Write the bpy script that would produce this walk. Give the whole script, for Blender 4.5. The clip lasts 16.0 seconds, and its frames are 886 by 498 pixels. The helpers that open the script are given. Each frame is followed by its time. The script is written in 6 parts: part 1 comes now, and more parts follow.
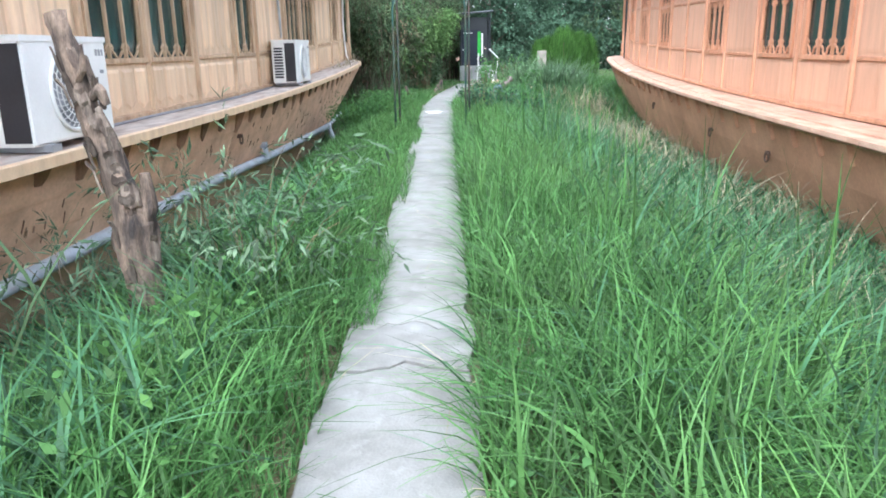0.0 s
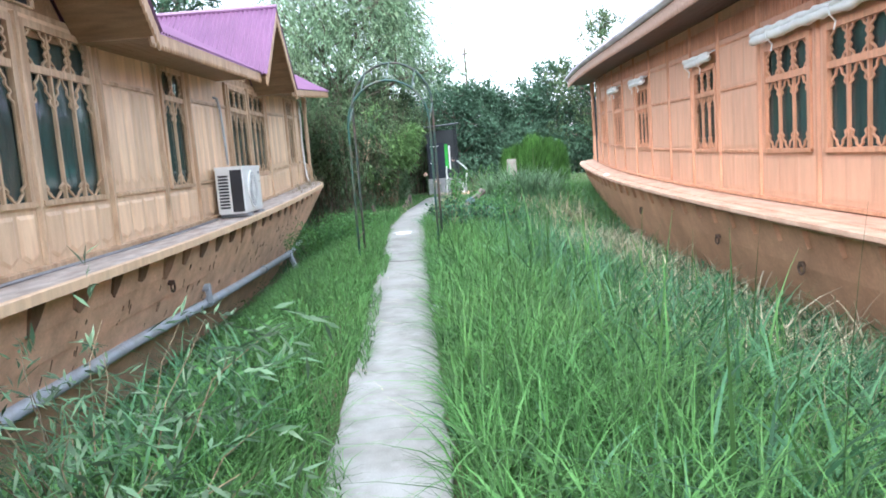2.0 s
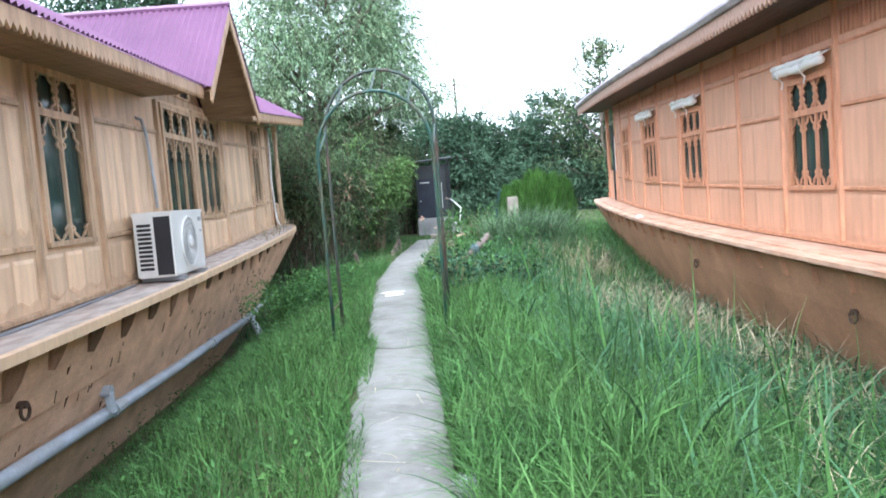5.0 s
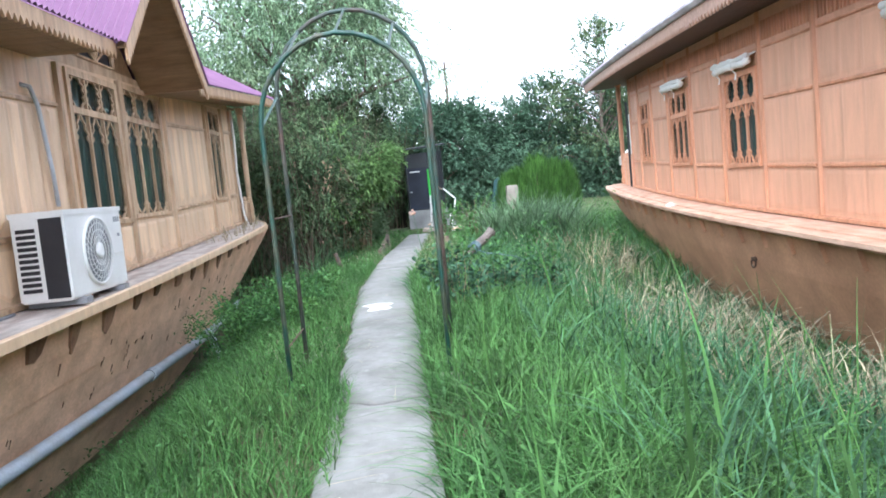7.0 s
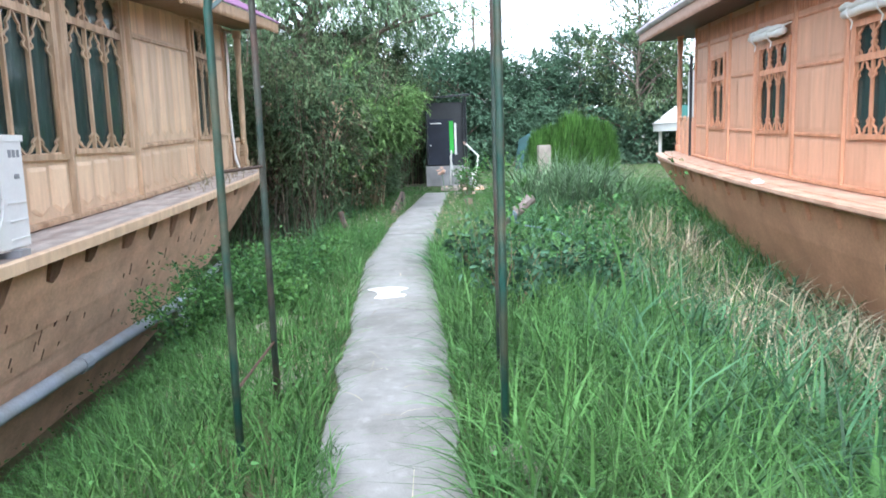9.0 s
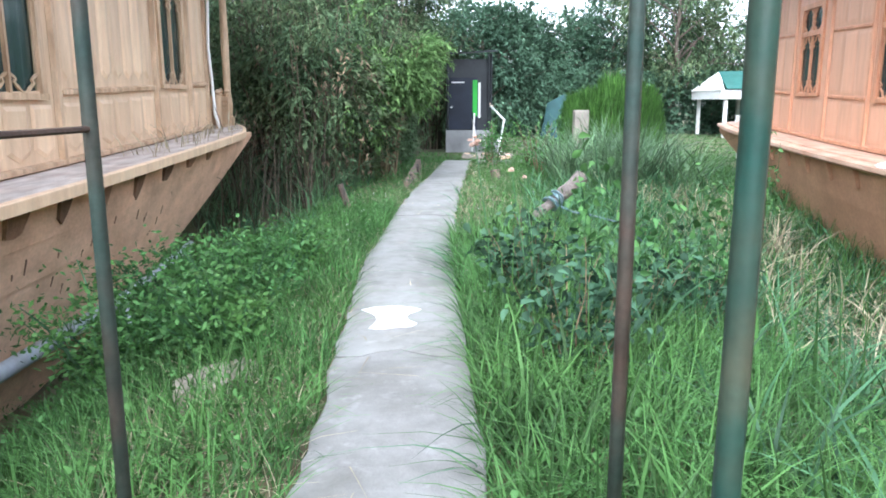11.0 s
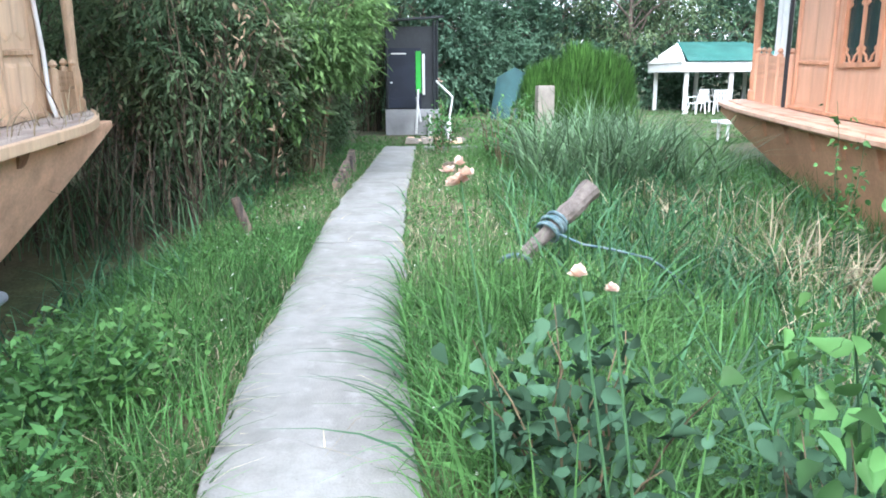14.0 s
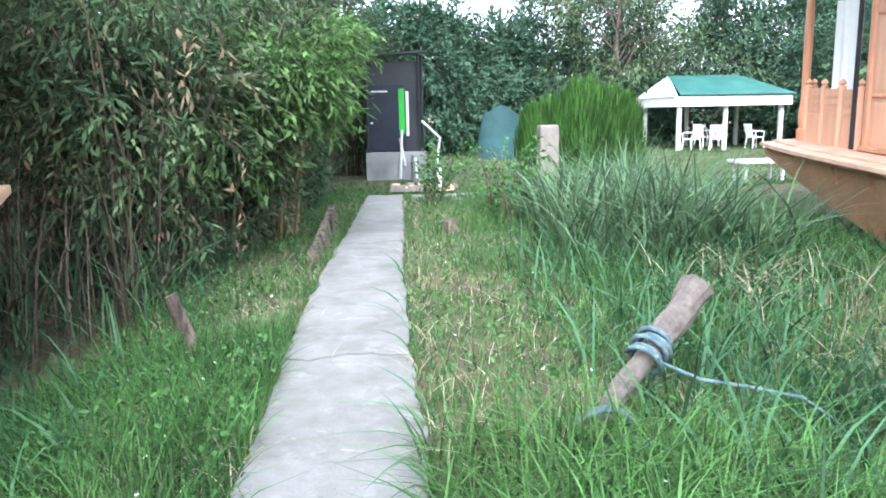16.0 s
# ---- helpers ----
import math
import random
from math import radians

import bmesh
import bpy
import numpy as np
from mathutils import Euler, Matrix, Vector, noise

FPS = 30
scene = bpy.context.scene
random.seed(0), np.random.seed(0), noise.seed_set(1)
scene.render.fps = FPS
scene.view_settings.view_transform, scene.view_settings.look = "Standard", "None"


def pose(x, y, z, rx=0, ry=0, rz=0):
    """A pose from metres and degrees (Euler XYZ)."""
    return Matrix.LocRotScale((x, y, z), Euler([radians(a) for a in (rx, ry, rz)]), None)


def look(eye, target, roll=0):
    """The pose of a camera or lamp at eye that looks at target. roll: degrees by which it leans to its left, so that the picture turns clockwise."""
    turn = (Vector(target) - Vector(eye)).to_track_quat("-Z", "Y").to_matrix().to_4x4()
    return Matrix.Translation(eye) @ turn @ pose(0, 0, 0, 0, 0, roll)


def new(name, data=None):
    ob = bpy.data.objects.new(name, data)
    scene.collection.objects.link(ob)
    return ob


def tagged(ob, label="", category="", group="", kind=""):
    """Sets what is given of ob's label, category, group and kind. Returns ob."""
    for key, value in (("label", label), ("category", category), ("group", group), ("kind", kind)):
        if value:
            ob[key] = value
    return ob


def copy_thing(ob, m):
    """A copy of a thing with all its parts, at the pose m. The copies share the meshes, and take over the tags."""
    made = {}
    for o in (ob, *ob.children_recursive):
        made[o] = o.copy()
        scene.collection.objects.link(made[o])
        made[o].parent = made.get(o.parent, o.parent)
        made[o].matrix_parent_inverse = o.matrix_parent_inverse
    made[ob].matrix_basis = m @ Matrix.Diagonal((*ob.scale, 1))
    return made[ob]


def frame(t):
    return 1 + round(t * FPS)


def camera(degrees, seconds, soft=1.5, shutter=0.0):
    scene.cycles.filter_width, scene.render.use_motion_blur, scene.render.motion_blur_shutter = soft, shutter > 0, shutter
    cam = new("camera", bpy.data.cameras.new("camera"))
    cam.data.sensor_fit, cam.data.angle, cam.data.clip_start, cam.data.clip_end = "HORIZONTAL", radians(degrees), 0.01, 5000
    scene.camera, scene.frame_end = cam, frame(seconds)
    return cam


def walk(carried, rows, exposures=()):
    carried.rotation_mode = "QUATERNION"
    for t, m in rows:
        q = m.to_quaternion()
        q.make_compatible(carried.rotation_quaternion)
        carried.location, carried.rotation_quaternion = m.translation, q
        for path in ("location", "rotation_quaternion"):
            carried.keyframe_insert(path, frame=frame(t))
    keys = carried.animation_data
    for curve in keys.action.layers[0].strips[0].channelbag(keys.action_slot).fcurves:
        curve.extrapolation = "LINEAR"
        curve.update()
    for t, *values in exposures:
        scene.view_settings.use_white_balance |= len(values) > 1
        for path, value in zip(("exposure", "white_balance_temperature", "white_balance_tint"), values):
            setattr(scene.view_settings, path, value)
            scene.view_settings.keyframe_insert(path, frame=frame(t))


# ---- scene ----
cam = camera(62.1, 16.0, soft=1.8)
METRES, EYE, TILT, LEAN, TURN = 17.0, 1.37, -0.75, 0.0, 2.8
ROWS = [
    (0.0, 0.0, 0.0, 0.0, -0.22, -14.44, 0.87),
    (0.5, 0.001, 0.0205, -0.0014, -0.21, -12.43, 1.13),
    (1.0, 0.0002, 0.0465, 0.0021, -0.97, -10.96, 1.82),
    (1.5, 0.0044, 0.0724, 0.0063, -1.97, -7.02, 2.6),
    (2.0, 0.0035, 0.1026, 0.0041, -2.65, -6.12, 4.41),
    (2.5, 0.0046, 0.1337, 0.003, -3.72, -7.82, 4.32),
    (3.0, 0.0025, 0.1682, 0.0044, -2.85, -8.32, 4.53),
    (3.5, -0.0021, 0.1966, 0.0077, -3.12, -6.54, 4.92),
    (4.0, -0.0037, 0.2336, 0.0089, -2.35, -4.85, 2.4),
    (4.5, -0.0032, 0.2652, 0.0115, -3.2, -3.37, 3.61),
    (7.0, 0.0037, 0.4334, 0.0117, -4.53, -4.21, 5.61),
    (7.5, 0.0033, 0.4659, 0.0103, -3.44, -5.14, 3.38),
    (8.0, -0.0012, 0.499, 0.011, -3.52, -7.56, 3.76),
    (8.5, 0.0017, 0.5336, 0.0126, -2.89, -7.01, 0.21),
    (9.0, -0.0005, 0.5699, 0.0117, -3.41, -7.55, 1.85),
    (9.5, 0.0014, 0.6038, 0.011, -2.59, -7.73, -1.3),
    (12.0, 0.0011, 0.7674, 0.0113, -2.02, -12.15, 1.14),
    (12.5, 0.0037, 0.7955, 0.013, -2.74, -12.38, 1.33),
    (13.0, 0.0074, 0.8256, 0.0165, -3.97, -9.28, 1.69),
    (13.5, 0.0052, 0.851, 0.0155, -2.81, -9.33, 1.01),
    (14.0, 0.0071, 0.8776, 0.014, -6.65, -12.29, 0.43),
    (14.5, 0.0078, 0.9094, 0.0186, -7.42, -10.18, 0.89),
    (15.0, 0.0021, 0.9396, 0.0214, -8.72, -7.55, 1.5),
    (15.5, 0.0038, 0.9678, 0.0228, -8.83, -6.86, 2.05),
    (16.0, 0.0035, 0.9949, 0.0194, -8.66, -9.58, 1.22),
]

rows_posed = [(t, pose(0, 0, EYE, TILT, LEAN, TURN) @ pose(METRES * x, METRES * y, METRES * z, 90 + pitch, roll, yaw))
              for t, x, y, z, yaw, pitch, roll in ROWS]
walk(cam, rows_posed, exposures=[(0.0, 2.42, 5650, 9), (1.4, 2.44, 5650, 9), (2.6, 2.26, 5650, 9), (9.0, 2.33, 5650, 10), (12.5, 2.5, 5650, 10), (16.0, 2.56, 5650, 10)])

# ---- sky and sun: a bright, hazy overcast afternoon ----
SUN_EL, SUN_AZ = 50.0, 196.0
world = bpy.data.worlds.new("world")
scene.world = world
world.use_nodes = True
wn, wl = world.node_tree.nodes, world.node_tree.links
wn.clear()
w_out = wn.new("ShaderNodeOutputWorld")
w_bg = wn.new("ShaderNodeBackground")
w_sky = wn.new("ShaderNodeTexSky")
w_sky.sky_type = "NISHITA"
w_sky.sun_disc = False
w_sky.sun_elevation, w_sky.sun_rotation = radians(SUN_EL), radians(SUN_AZ)
w_sky.dust_density, w_sky.air_density, w_sky.ozone_density = 2.0, 1.0, 1.0
w_hsv = wn.new("ShaderNodeHueSaturation")
w_hsv.inputs["Saturation"].default_value = 0.22
w_hsv.inputs["Value"].default_value = 1.0
w_bg.inputs["Strength"].default_value = 0.15
wl.new(w_sky.outputs["Color"], w_hsv.inputs["Color"])
wl.new(w_hsv.outputs["Color"], w_bg.inputs["Color"])
wl.new(w_bg.outputs["Background"], w_out.inputs["Surface"])
sun = new("sun", bpy.data.lights.new("sun", "SUN"))
sun.data.energy, sun.data.angle, sun.data.color = 0.7, radians(45), (1.0, 0.97, 0.93)
_e, _a = radians(SUN_EL), radians(SUN_AZ)
sun.matrix_basis = look((math.sin(_a) * math.cos(_e) * 50, math.cos(_a) * math.cos(_e) * 50, math.sin(_e) * 50), (0, 0, 0))


# ---- materials ----
def material(name, base, rough=0.6, vary=0.25, scale=6.0, fine=60.0, bump=0.15, stretch=(1, 1, 1), island=0.0, piece=0.0,
             second=None, second_scale=1.2, second_amount=0.4, spec=0.4, metal=0.0, thin=0.0):
    """A surface with colour varied at two scales, a stain colour, and fine relief."""
    m = bpy.data.materials.new(name)
    m.use_nodes = True
    n, l = m.node_tree.nodes, m.node_tree.links
    b = n["Principled BSDF"]
    tc = n.new("ShaderNodeNewGeometry")
    mp = n.new("ShaderNodeMapping")
    mp.inputs["Scale"].default_value = stretch
    l.new(tc.outputs["Position"], mp.inputs["Vector"])
    def noise_at(sc, detail):
        t = n.new("ShaderNodeTexNoise")
        t.inputs["Scale"].default_value, t.inputs["Detail"].default_value = sc, detail
        l.new(mp.outputs["Vector"], t.inputs["Vector"])
        return t.outputs["Fac"]
    big, small, stain = noise_at(scale, 4), noise_at(fine, 3), noise_at(second_scale, 6)
    def remap(sock, lo, hi):
        r = n.new("ShaderNodeMapRange")
        r.inputs["From Min"].default_value, r.inputs["From Max"].default_value = 0.3, 0.7
        r.inputs["To Min"].default_value, r.inputs["To Max"].default_value = lo, hi
        l.new(sock, r.inputs["Value"])
        return r.outputs["Result"]
    def times(a, c):
        q = n.new("ShaderNodeMath")
        q.operation = "MULTIPLY"
        l.new(a, q.inputs[0]), l.new(c, q.inputs[1])
        return q.outputs[0]
    k = times(remap(big, 1 - vary, 1 + vary), remap(small, 1 - vary * 0.6, 1 + vary * 0.6))
    if island:
        k = times(k, remap(tc.outputs["Random Per Island"], 1 - island, 1 + island))
    if piece:
        oi = n.new("ShaderNodeObjectInfo")
        k = times(k, remap(oi.outputs["Random"], 1 - piece, 1 + piece))
    col = n.new("ShaderNodeMix")
    col.data_type = "RGBA"
    col.inputs["A"].default_value = (*base, 1)
    col.inputs["B"].default_value = (*(second or [c * 0.6 for c in base]), 1)
    l.new(remap(stain, -0.25, second_amount * 2), col.inputs["Factor"])
    sc = n.new("ShaderNodeVectorMath")
    sc.operation = "SCALE"
    l.new(col.outputs["Result"], sc.inputs[0])
    l.new(k, sc.inputs["Scale"])
    l.new(sc.outputs["Vector"], b.inputs["Base Color"])
    b.inputs["Roughness"].default_value = rough
    b.inputs["Specular IOR Level"].default_value = spec
    b.inputs["Metallic"].default_value = metal
    if bump:
        bp = n.new("ShaderNodeBump")
        bp.inputs["Strength"].default_value, bp.inputs["Distance"].default_value = bump, 0.01
        l.new(small, bp.inputs["Height"])
        l.new(bp.outputs["Normal"], b.inputs["Normal"])
    if thin:
        tr = n.new("ShaderNodeBsdfTranslucent")
        l.new(sc.outputs["Vector"], tr.inputs["Color"])
        mx = n.new("ShaderNodeMixShader")
        mx.inputs["Fac"].default_value = thin
        l.new(b.outputs["BSDF"], mx.inputs[1]), l.new(tr.outputs["BSDF"], mx.inputs[2])
        l.new(mx.outputs["Shader"], n["Material Output"].inputs["Surface"])
    return m


def glass_material():
    m = bpy.data.materials.new("window_glass")
    m.use_nodes = True
    n, l = m.node_tree.nodes, m.node_tree.links
    n.remove(n["Principled BSDF"])
    t, g, f, x = (n.new(k) for k in ("ShaderNodeBsdfTransparent", "ShaderNodeBsdfGlossy", "ShaderNodeLayerWeight", "ShaderNodeMixShader"))
    t.inputs["Color"].default_value = (0.86, 0.92, 0.9, 1)
    g.inputs["Roughness"].default_value = 0.06
    f.inputs["Blend"].default_value = 0.5
    steep, gloss = n.new("ShaderNodeMath"), n.new("ShaderNodeMath")
    steep.operation, gloss.operation = "POWER", "MULTIPLY_ADD"
    steep.inputs[1].default_value, gloss.inputs[1].default_value, gloss.inputs[2].default_value = 5.0, 0.6, 0.03
    l.new(f.outputs["Facing"], steep.inputs[0]), l.new(steep.outputs[0], gloss.inputs[0]), l.new(gloss.outputs[0], x.inputs["Fac"])
    l.new(t.outputs["BSDF"], x.inputs[1]), l.new(g.outputs["BSDF"], x.inputs[2])
    l.new(x.outputs["Shader"], n["Material Output"].inputs["Surface"])
    return m


def concrete_material():
    """Old cast concrete: grey, with pale worn blotches, dark grime and fine pits."""
    m = material("path_concrete", (0.215, 0.21, 0.195), 0.88, 0.12, 9.0, 90, 0.4, second=(0.17, 0.165, 0.15), second_scale=1.7, second_amount=0.3, piece=0.09)
    n, l = m.node_tree.nodes, m.node_tree.links
    b = n["Principled BSDF"]
    colour = b.inputs["Base Color"].links[0].from_socket
    at = n.new("ShaderNodeNewGeometry")
    for scale, lo, hi, tone, amount in ((1.9, 0.42, 0.70, (0.32, 0.32, 0.31), 0.6), (7.0, 0.56, 0.72, (0.40, 0.40, 0.385), 0.4), (1.3, 0.55, 0.75, (0.13, 0.125, 0.10), 0.5), (30.0, 0.66, 0.72, (0.08, 0.075, 0.06), 0.5)):
        t, r, x = n.new("ShaderNodeTexNoise"), n.new("ShaderNodeMapRange"), n.new("ShaderNodeMix")
        t.inputs["Scale"].default_value, t.inputs["Detail"].default_value, t.inputs["Roughness"].default_value = scale, 7, 0.62
        r.inputs["From Min"].default_value, r.inputs["From Max"].default_value, r.inputs["To Max"].default_value = lo, hi, amount
        x.data_type = "RGBA"
        x.inputs["B"].default_value = (*tone, 1)
        l.new(at.outputs["Position"], t.inputs["Vector"]), l.new(t.outputs["Fac"], r.inputs["Value"])
        l.new(r.outputs["Result"], x.inputs["Factor"]), l.new(colour, x.inputs["A"])
        colour = x.outputs["Result"]
    l.new(colour, b.inputs["Base Color"])
    return m


M_WOOD_L = material("pale_pine", (0.775, 0.575, 0.375), 0.5, 0.09, 2.0, 30, 0.12, (6, 6, 1), piece=0.1, second=(0.64, 0.44, 0.275), second_amount=0.35)
M_FRAME_L = material("pine_moulding", (0.58, 0.42, 0.27), 0.5, 0.2, 4.0, 50, 0.15, (5, 5, 1), piece=0.08, second=(0.3, 0.17, 0.08), second_amount=0.35)
M_WOOD_R = material("orange_cedar", (0.70, 0.39, 0.25), 0.5, 0.07, 2.0, 30, 0.1, (6, 6, 1), piece=0.05, second=(0.62, 0.35, 0.22), second_amount=0.4)
M_FRAME_R = material("orange_moulding", (0.63, 0.31, 0.18), 0.5, 0.14, 4.0, 50, 0.12, (5, 5, 1), piece=0.05, second=(0.42, 0.2, 0.1), second_amount=0.3)
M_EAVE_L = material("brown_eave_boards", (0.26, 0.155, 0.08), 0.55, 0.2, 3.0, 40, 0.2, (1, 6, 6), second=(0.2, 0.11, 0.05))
M_FASCIA_L = material("brown_cut_fascia", (0.46, 0.3, 0.17), 0.55, 0.2, 4.0, 50, 0.15, (5, 5, 1), second=(0.28, 0.16, 0.08), second_amount=0.35)
# brown set well below the wood's own tone, to hold the eave's shade
M_EAVE_R_SHADED = material("brown_boards_with_shade", (0.06, 0.036, 0.027), 0.6, 0.2, 3.0, 40, 0.2, (1, 6, 6), second=(0.045, 0.028, 0.022))
M_HULL_L = material("weathered_hull_boards", (0.76, 0.51, 0.34), 0.75, 0.14, 2.0, 25, 0.3, (1, 1, 1.5), second=(0.46, 0.27, 0.16), second_scale=3.2, second_amount=0.26)
M_HULL_R = material("red_brown_hull", (0.54, 0.3, 0.18), 0.7, 0.15, 2.0, 25, 0.2, second=(0.38, 0.2, 0.115), second_scale=0.9, second_amount=0.35)
M_FASCIA_R = material("brown_fascia", (0.42, 0.27, 0.2), 0.6, 0.15, 3.0, 40, 0.2, (1, 6, 6), second=(0.44, 0.29, 0.22))
M_LEDGE_L = material("dusty_ledge", (0.58, 0.52, 0.47), 0.8, 0.2, 3.0, 40, 0.25, (3, 1, 3), second=(0.36, 0.27, 0.22), second_scale=2.5)
M_LEDGE_R = material("pink_ledge", (0.64, 0.43, 0.31), 0.65, 0.15, 3.0, 40, 0.15, (3, 1, 3), second=(0.45, 0.24, 0.15), second_scale=2.5)
M_TIN = material("purple_tin_sheet", (0.165, 0.078, 0.148), 0.42, 0.08, 1.5, 20, 0.05, spec=0.5, second=(0.13, 0.06, 0.125))
M_TIN_R = material("lilac_tin_sheet", (0.36, 0.28, 0.37), 0.4, 0.1, 1.5, 20, 0.05, spec=0.5, second=(0.32, 0.25, 0.32))
M_TINEDGE = material("pale_tin_edge", (0.55, 0.53, 0.55), 0.45, 0.15, 3, 30, 0.1, second=(0.35, 0.31, 0.33), second_scale=2)
M_CURTAIN = material("green_curtain", (0.062, 0.088, 0.088), 0.9, 0.2, 8.0, 60, 0.1, (1, 1, 0.1))
M_GLASS = glass_material()
M_CONCRETE = concrete_material()
M_WHITE = material("white_paint", (0.8, 0.8, 0.77), 0.5, 0.06, 5, 50, 0.1, second=(0.7, 0.69, 0.65), second_amount=0.25)
M_CASE = material("white_enamel_case", (0.8, 0.8, 0.78), 0.35, 0.04, 5, 50, 0.03, second=(0.72, 0.71, 0.67), second_amount=0.2)
M_BLACK = material("dark_plastic", (0.03, 0.03, 0.035), 0.45, 0.1, 5, 50, 0.05)
M_GREYMETAL = material("grey_fan_blade", (0.3, 0.31, 0.33), 0.4, 0.1, 5, 50, 0.05)
M_FANBLADE = material("mid_grey_plastic", (0.16, 0.165, 0.175), 0.45, 0.1, 5, 50, 0.05)
M_PIPE = material("pale_blue_pipe", (0.46, 0.51, 0.57), 0.45, 0.12, 4, 40, 0.08, second=(0.36, 0.36, 0.34), second_scale=3)
M_GREENPAINT = material("green_painted_steel", (0.016, 0.06, 0.046), 0.45, 0.2, 8, 60, 0.1, second=(0.1, 0.07, 0.04), second_scale=5, second_amount=0.3)
M_OLDPAINT = material("rusting_green_paint", (0.025, 0.055, 0.045), 0.55, 0.25, 8, 60, 0.2, second=(0.07, 0.045, 0.035), second_scale=3, second_amount=0.5)
M_RUST = material("brown_rusted_rod", (0.1, 0.06, 0.04), 0.8, 0.25, 10, 80, 0.3)
M_SOIL = material("bank_soil", (0.12, 0.095, 0.055), 0.95, 0.35, 3, 30, 0.6, second=(0.06, 0.085, 0.03), second_scale=0.7, second_amount=0.6)
M_GRASS = material("fresh_grass", (0.08, 0.185, 0.055), 0.5, 0.25, 1.2, 12, 0, island=0.45, second=(0.115, 0.225, 0.066), second_scale=0.8, thin=0.4, spec=0.2)
M_GRASS_DARK = material("broad_grass", (0.062, 0.15, 0.072), 0.45, 0.22, 1.2, 12, 0, island=0.45, second=(0.09, 0.185, 0.085), second_scale=0.6, thin=0.35, spec=0.2)
M_DRY = material("dry_straw", (0.41, 0.365, 0.25), 0.7, 0.2, 2, 12, 0, island=0.35, second=(0.27, 0.21, 0.13), thin=0.2)
M_LEAF_BUSH = material("shrub_leaf", (0.085, 0.2, 0.065), 0.5, 0.2, 2, 14, 0, island=0.4, second=(0.1, 0.2, 0.05), thin=0.35, spec=0.2)
M_LEAF_ROSE = material("bluish_bramble_leaf", (0.055, 0.115, 0.068), 0.8, 0.15, 2, 14, 0, island=0.45, second=(0.07, 0.12, 0.065), thin=0.2, spec=0.1)
M_LEAF_WILLOW = material("silver_willow_leaf", (0.17, 0.27, 0.155), 0.5, 0.2, 1, 12, 0, island=0.45, second=(0.24, 0.3, 0.17), thin=0.4, spec=0.2)
M_LEAF_SAPLING = material("sapling_leaf", (0.105, 0.185, 0.1), 0.55, 0.2, 1, 12, 0, island=0.5, second=(0.19, 0.25, 0.16), second_scale=3, thin=0.35, spec=0.2)
M_LEAF_OLIVE = material("thicket_leaf", (0.082, 0.135, 0.068), 0.8, 0.25, 0.8, 12, 0, island=0.45, second=(0.125, 0.145, 0.07), thin=0.3, spec=0.1)
M_LEAF_LIME = material("lime_leaf", (0.14, 0.235, 0.08), 0.7, 0.2, 1, 12, 0, island=0.35, second=(0.1, 0.18, 0.065), thin=0.4, spec=0.1)
M_LEAF_PINE = material("blue_green_far_leaf", (0.06, 0.115, 0.07), 0.7, 0.2, 0.5, 8, 0, island=0.3, second=(0.08, 0.14, 0.08), second_scale=0.4, thin=0.2, spec=0.2)
M_LEAF_THUJA = material("thuja_spray", (0.085, 0.19, 0.04), 0.55, 0.2, 1.5, 20, 0, island=0.4, second=(0.04, 0.095, 0.02), thin=0.25, spec=0.2)
M_BARK = material("grey_bark", (0.14, 0.11, 0.085), 0.9, 0.3, 3, 30, 0.6, (3, 3, 1), second=(0.07, 0.055, 0.045), second_scale=2)
M_DEADWOOD = material("bleached_dead_wood", (0.27, 0.2, 0.15), 0.9, 0.4, 5, 40, 1.0, (4, 4, 1), second=(0.045, 0.037, 0.034), second_scale=3.5, second_amount=0.68)
M_TWIG = material("straw_brown_cane", (0.2, 0.15, 0.09), 0.8, 0.2, 3, 30, 0.2, island=0.4)


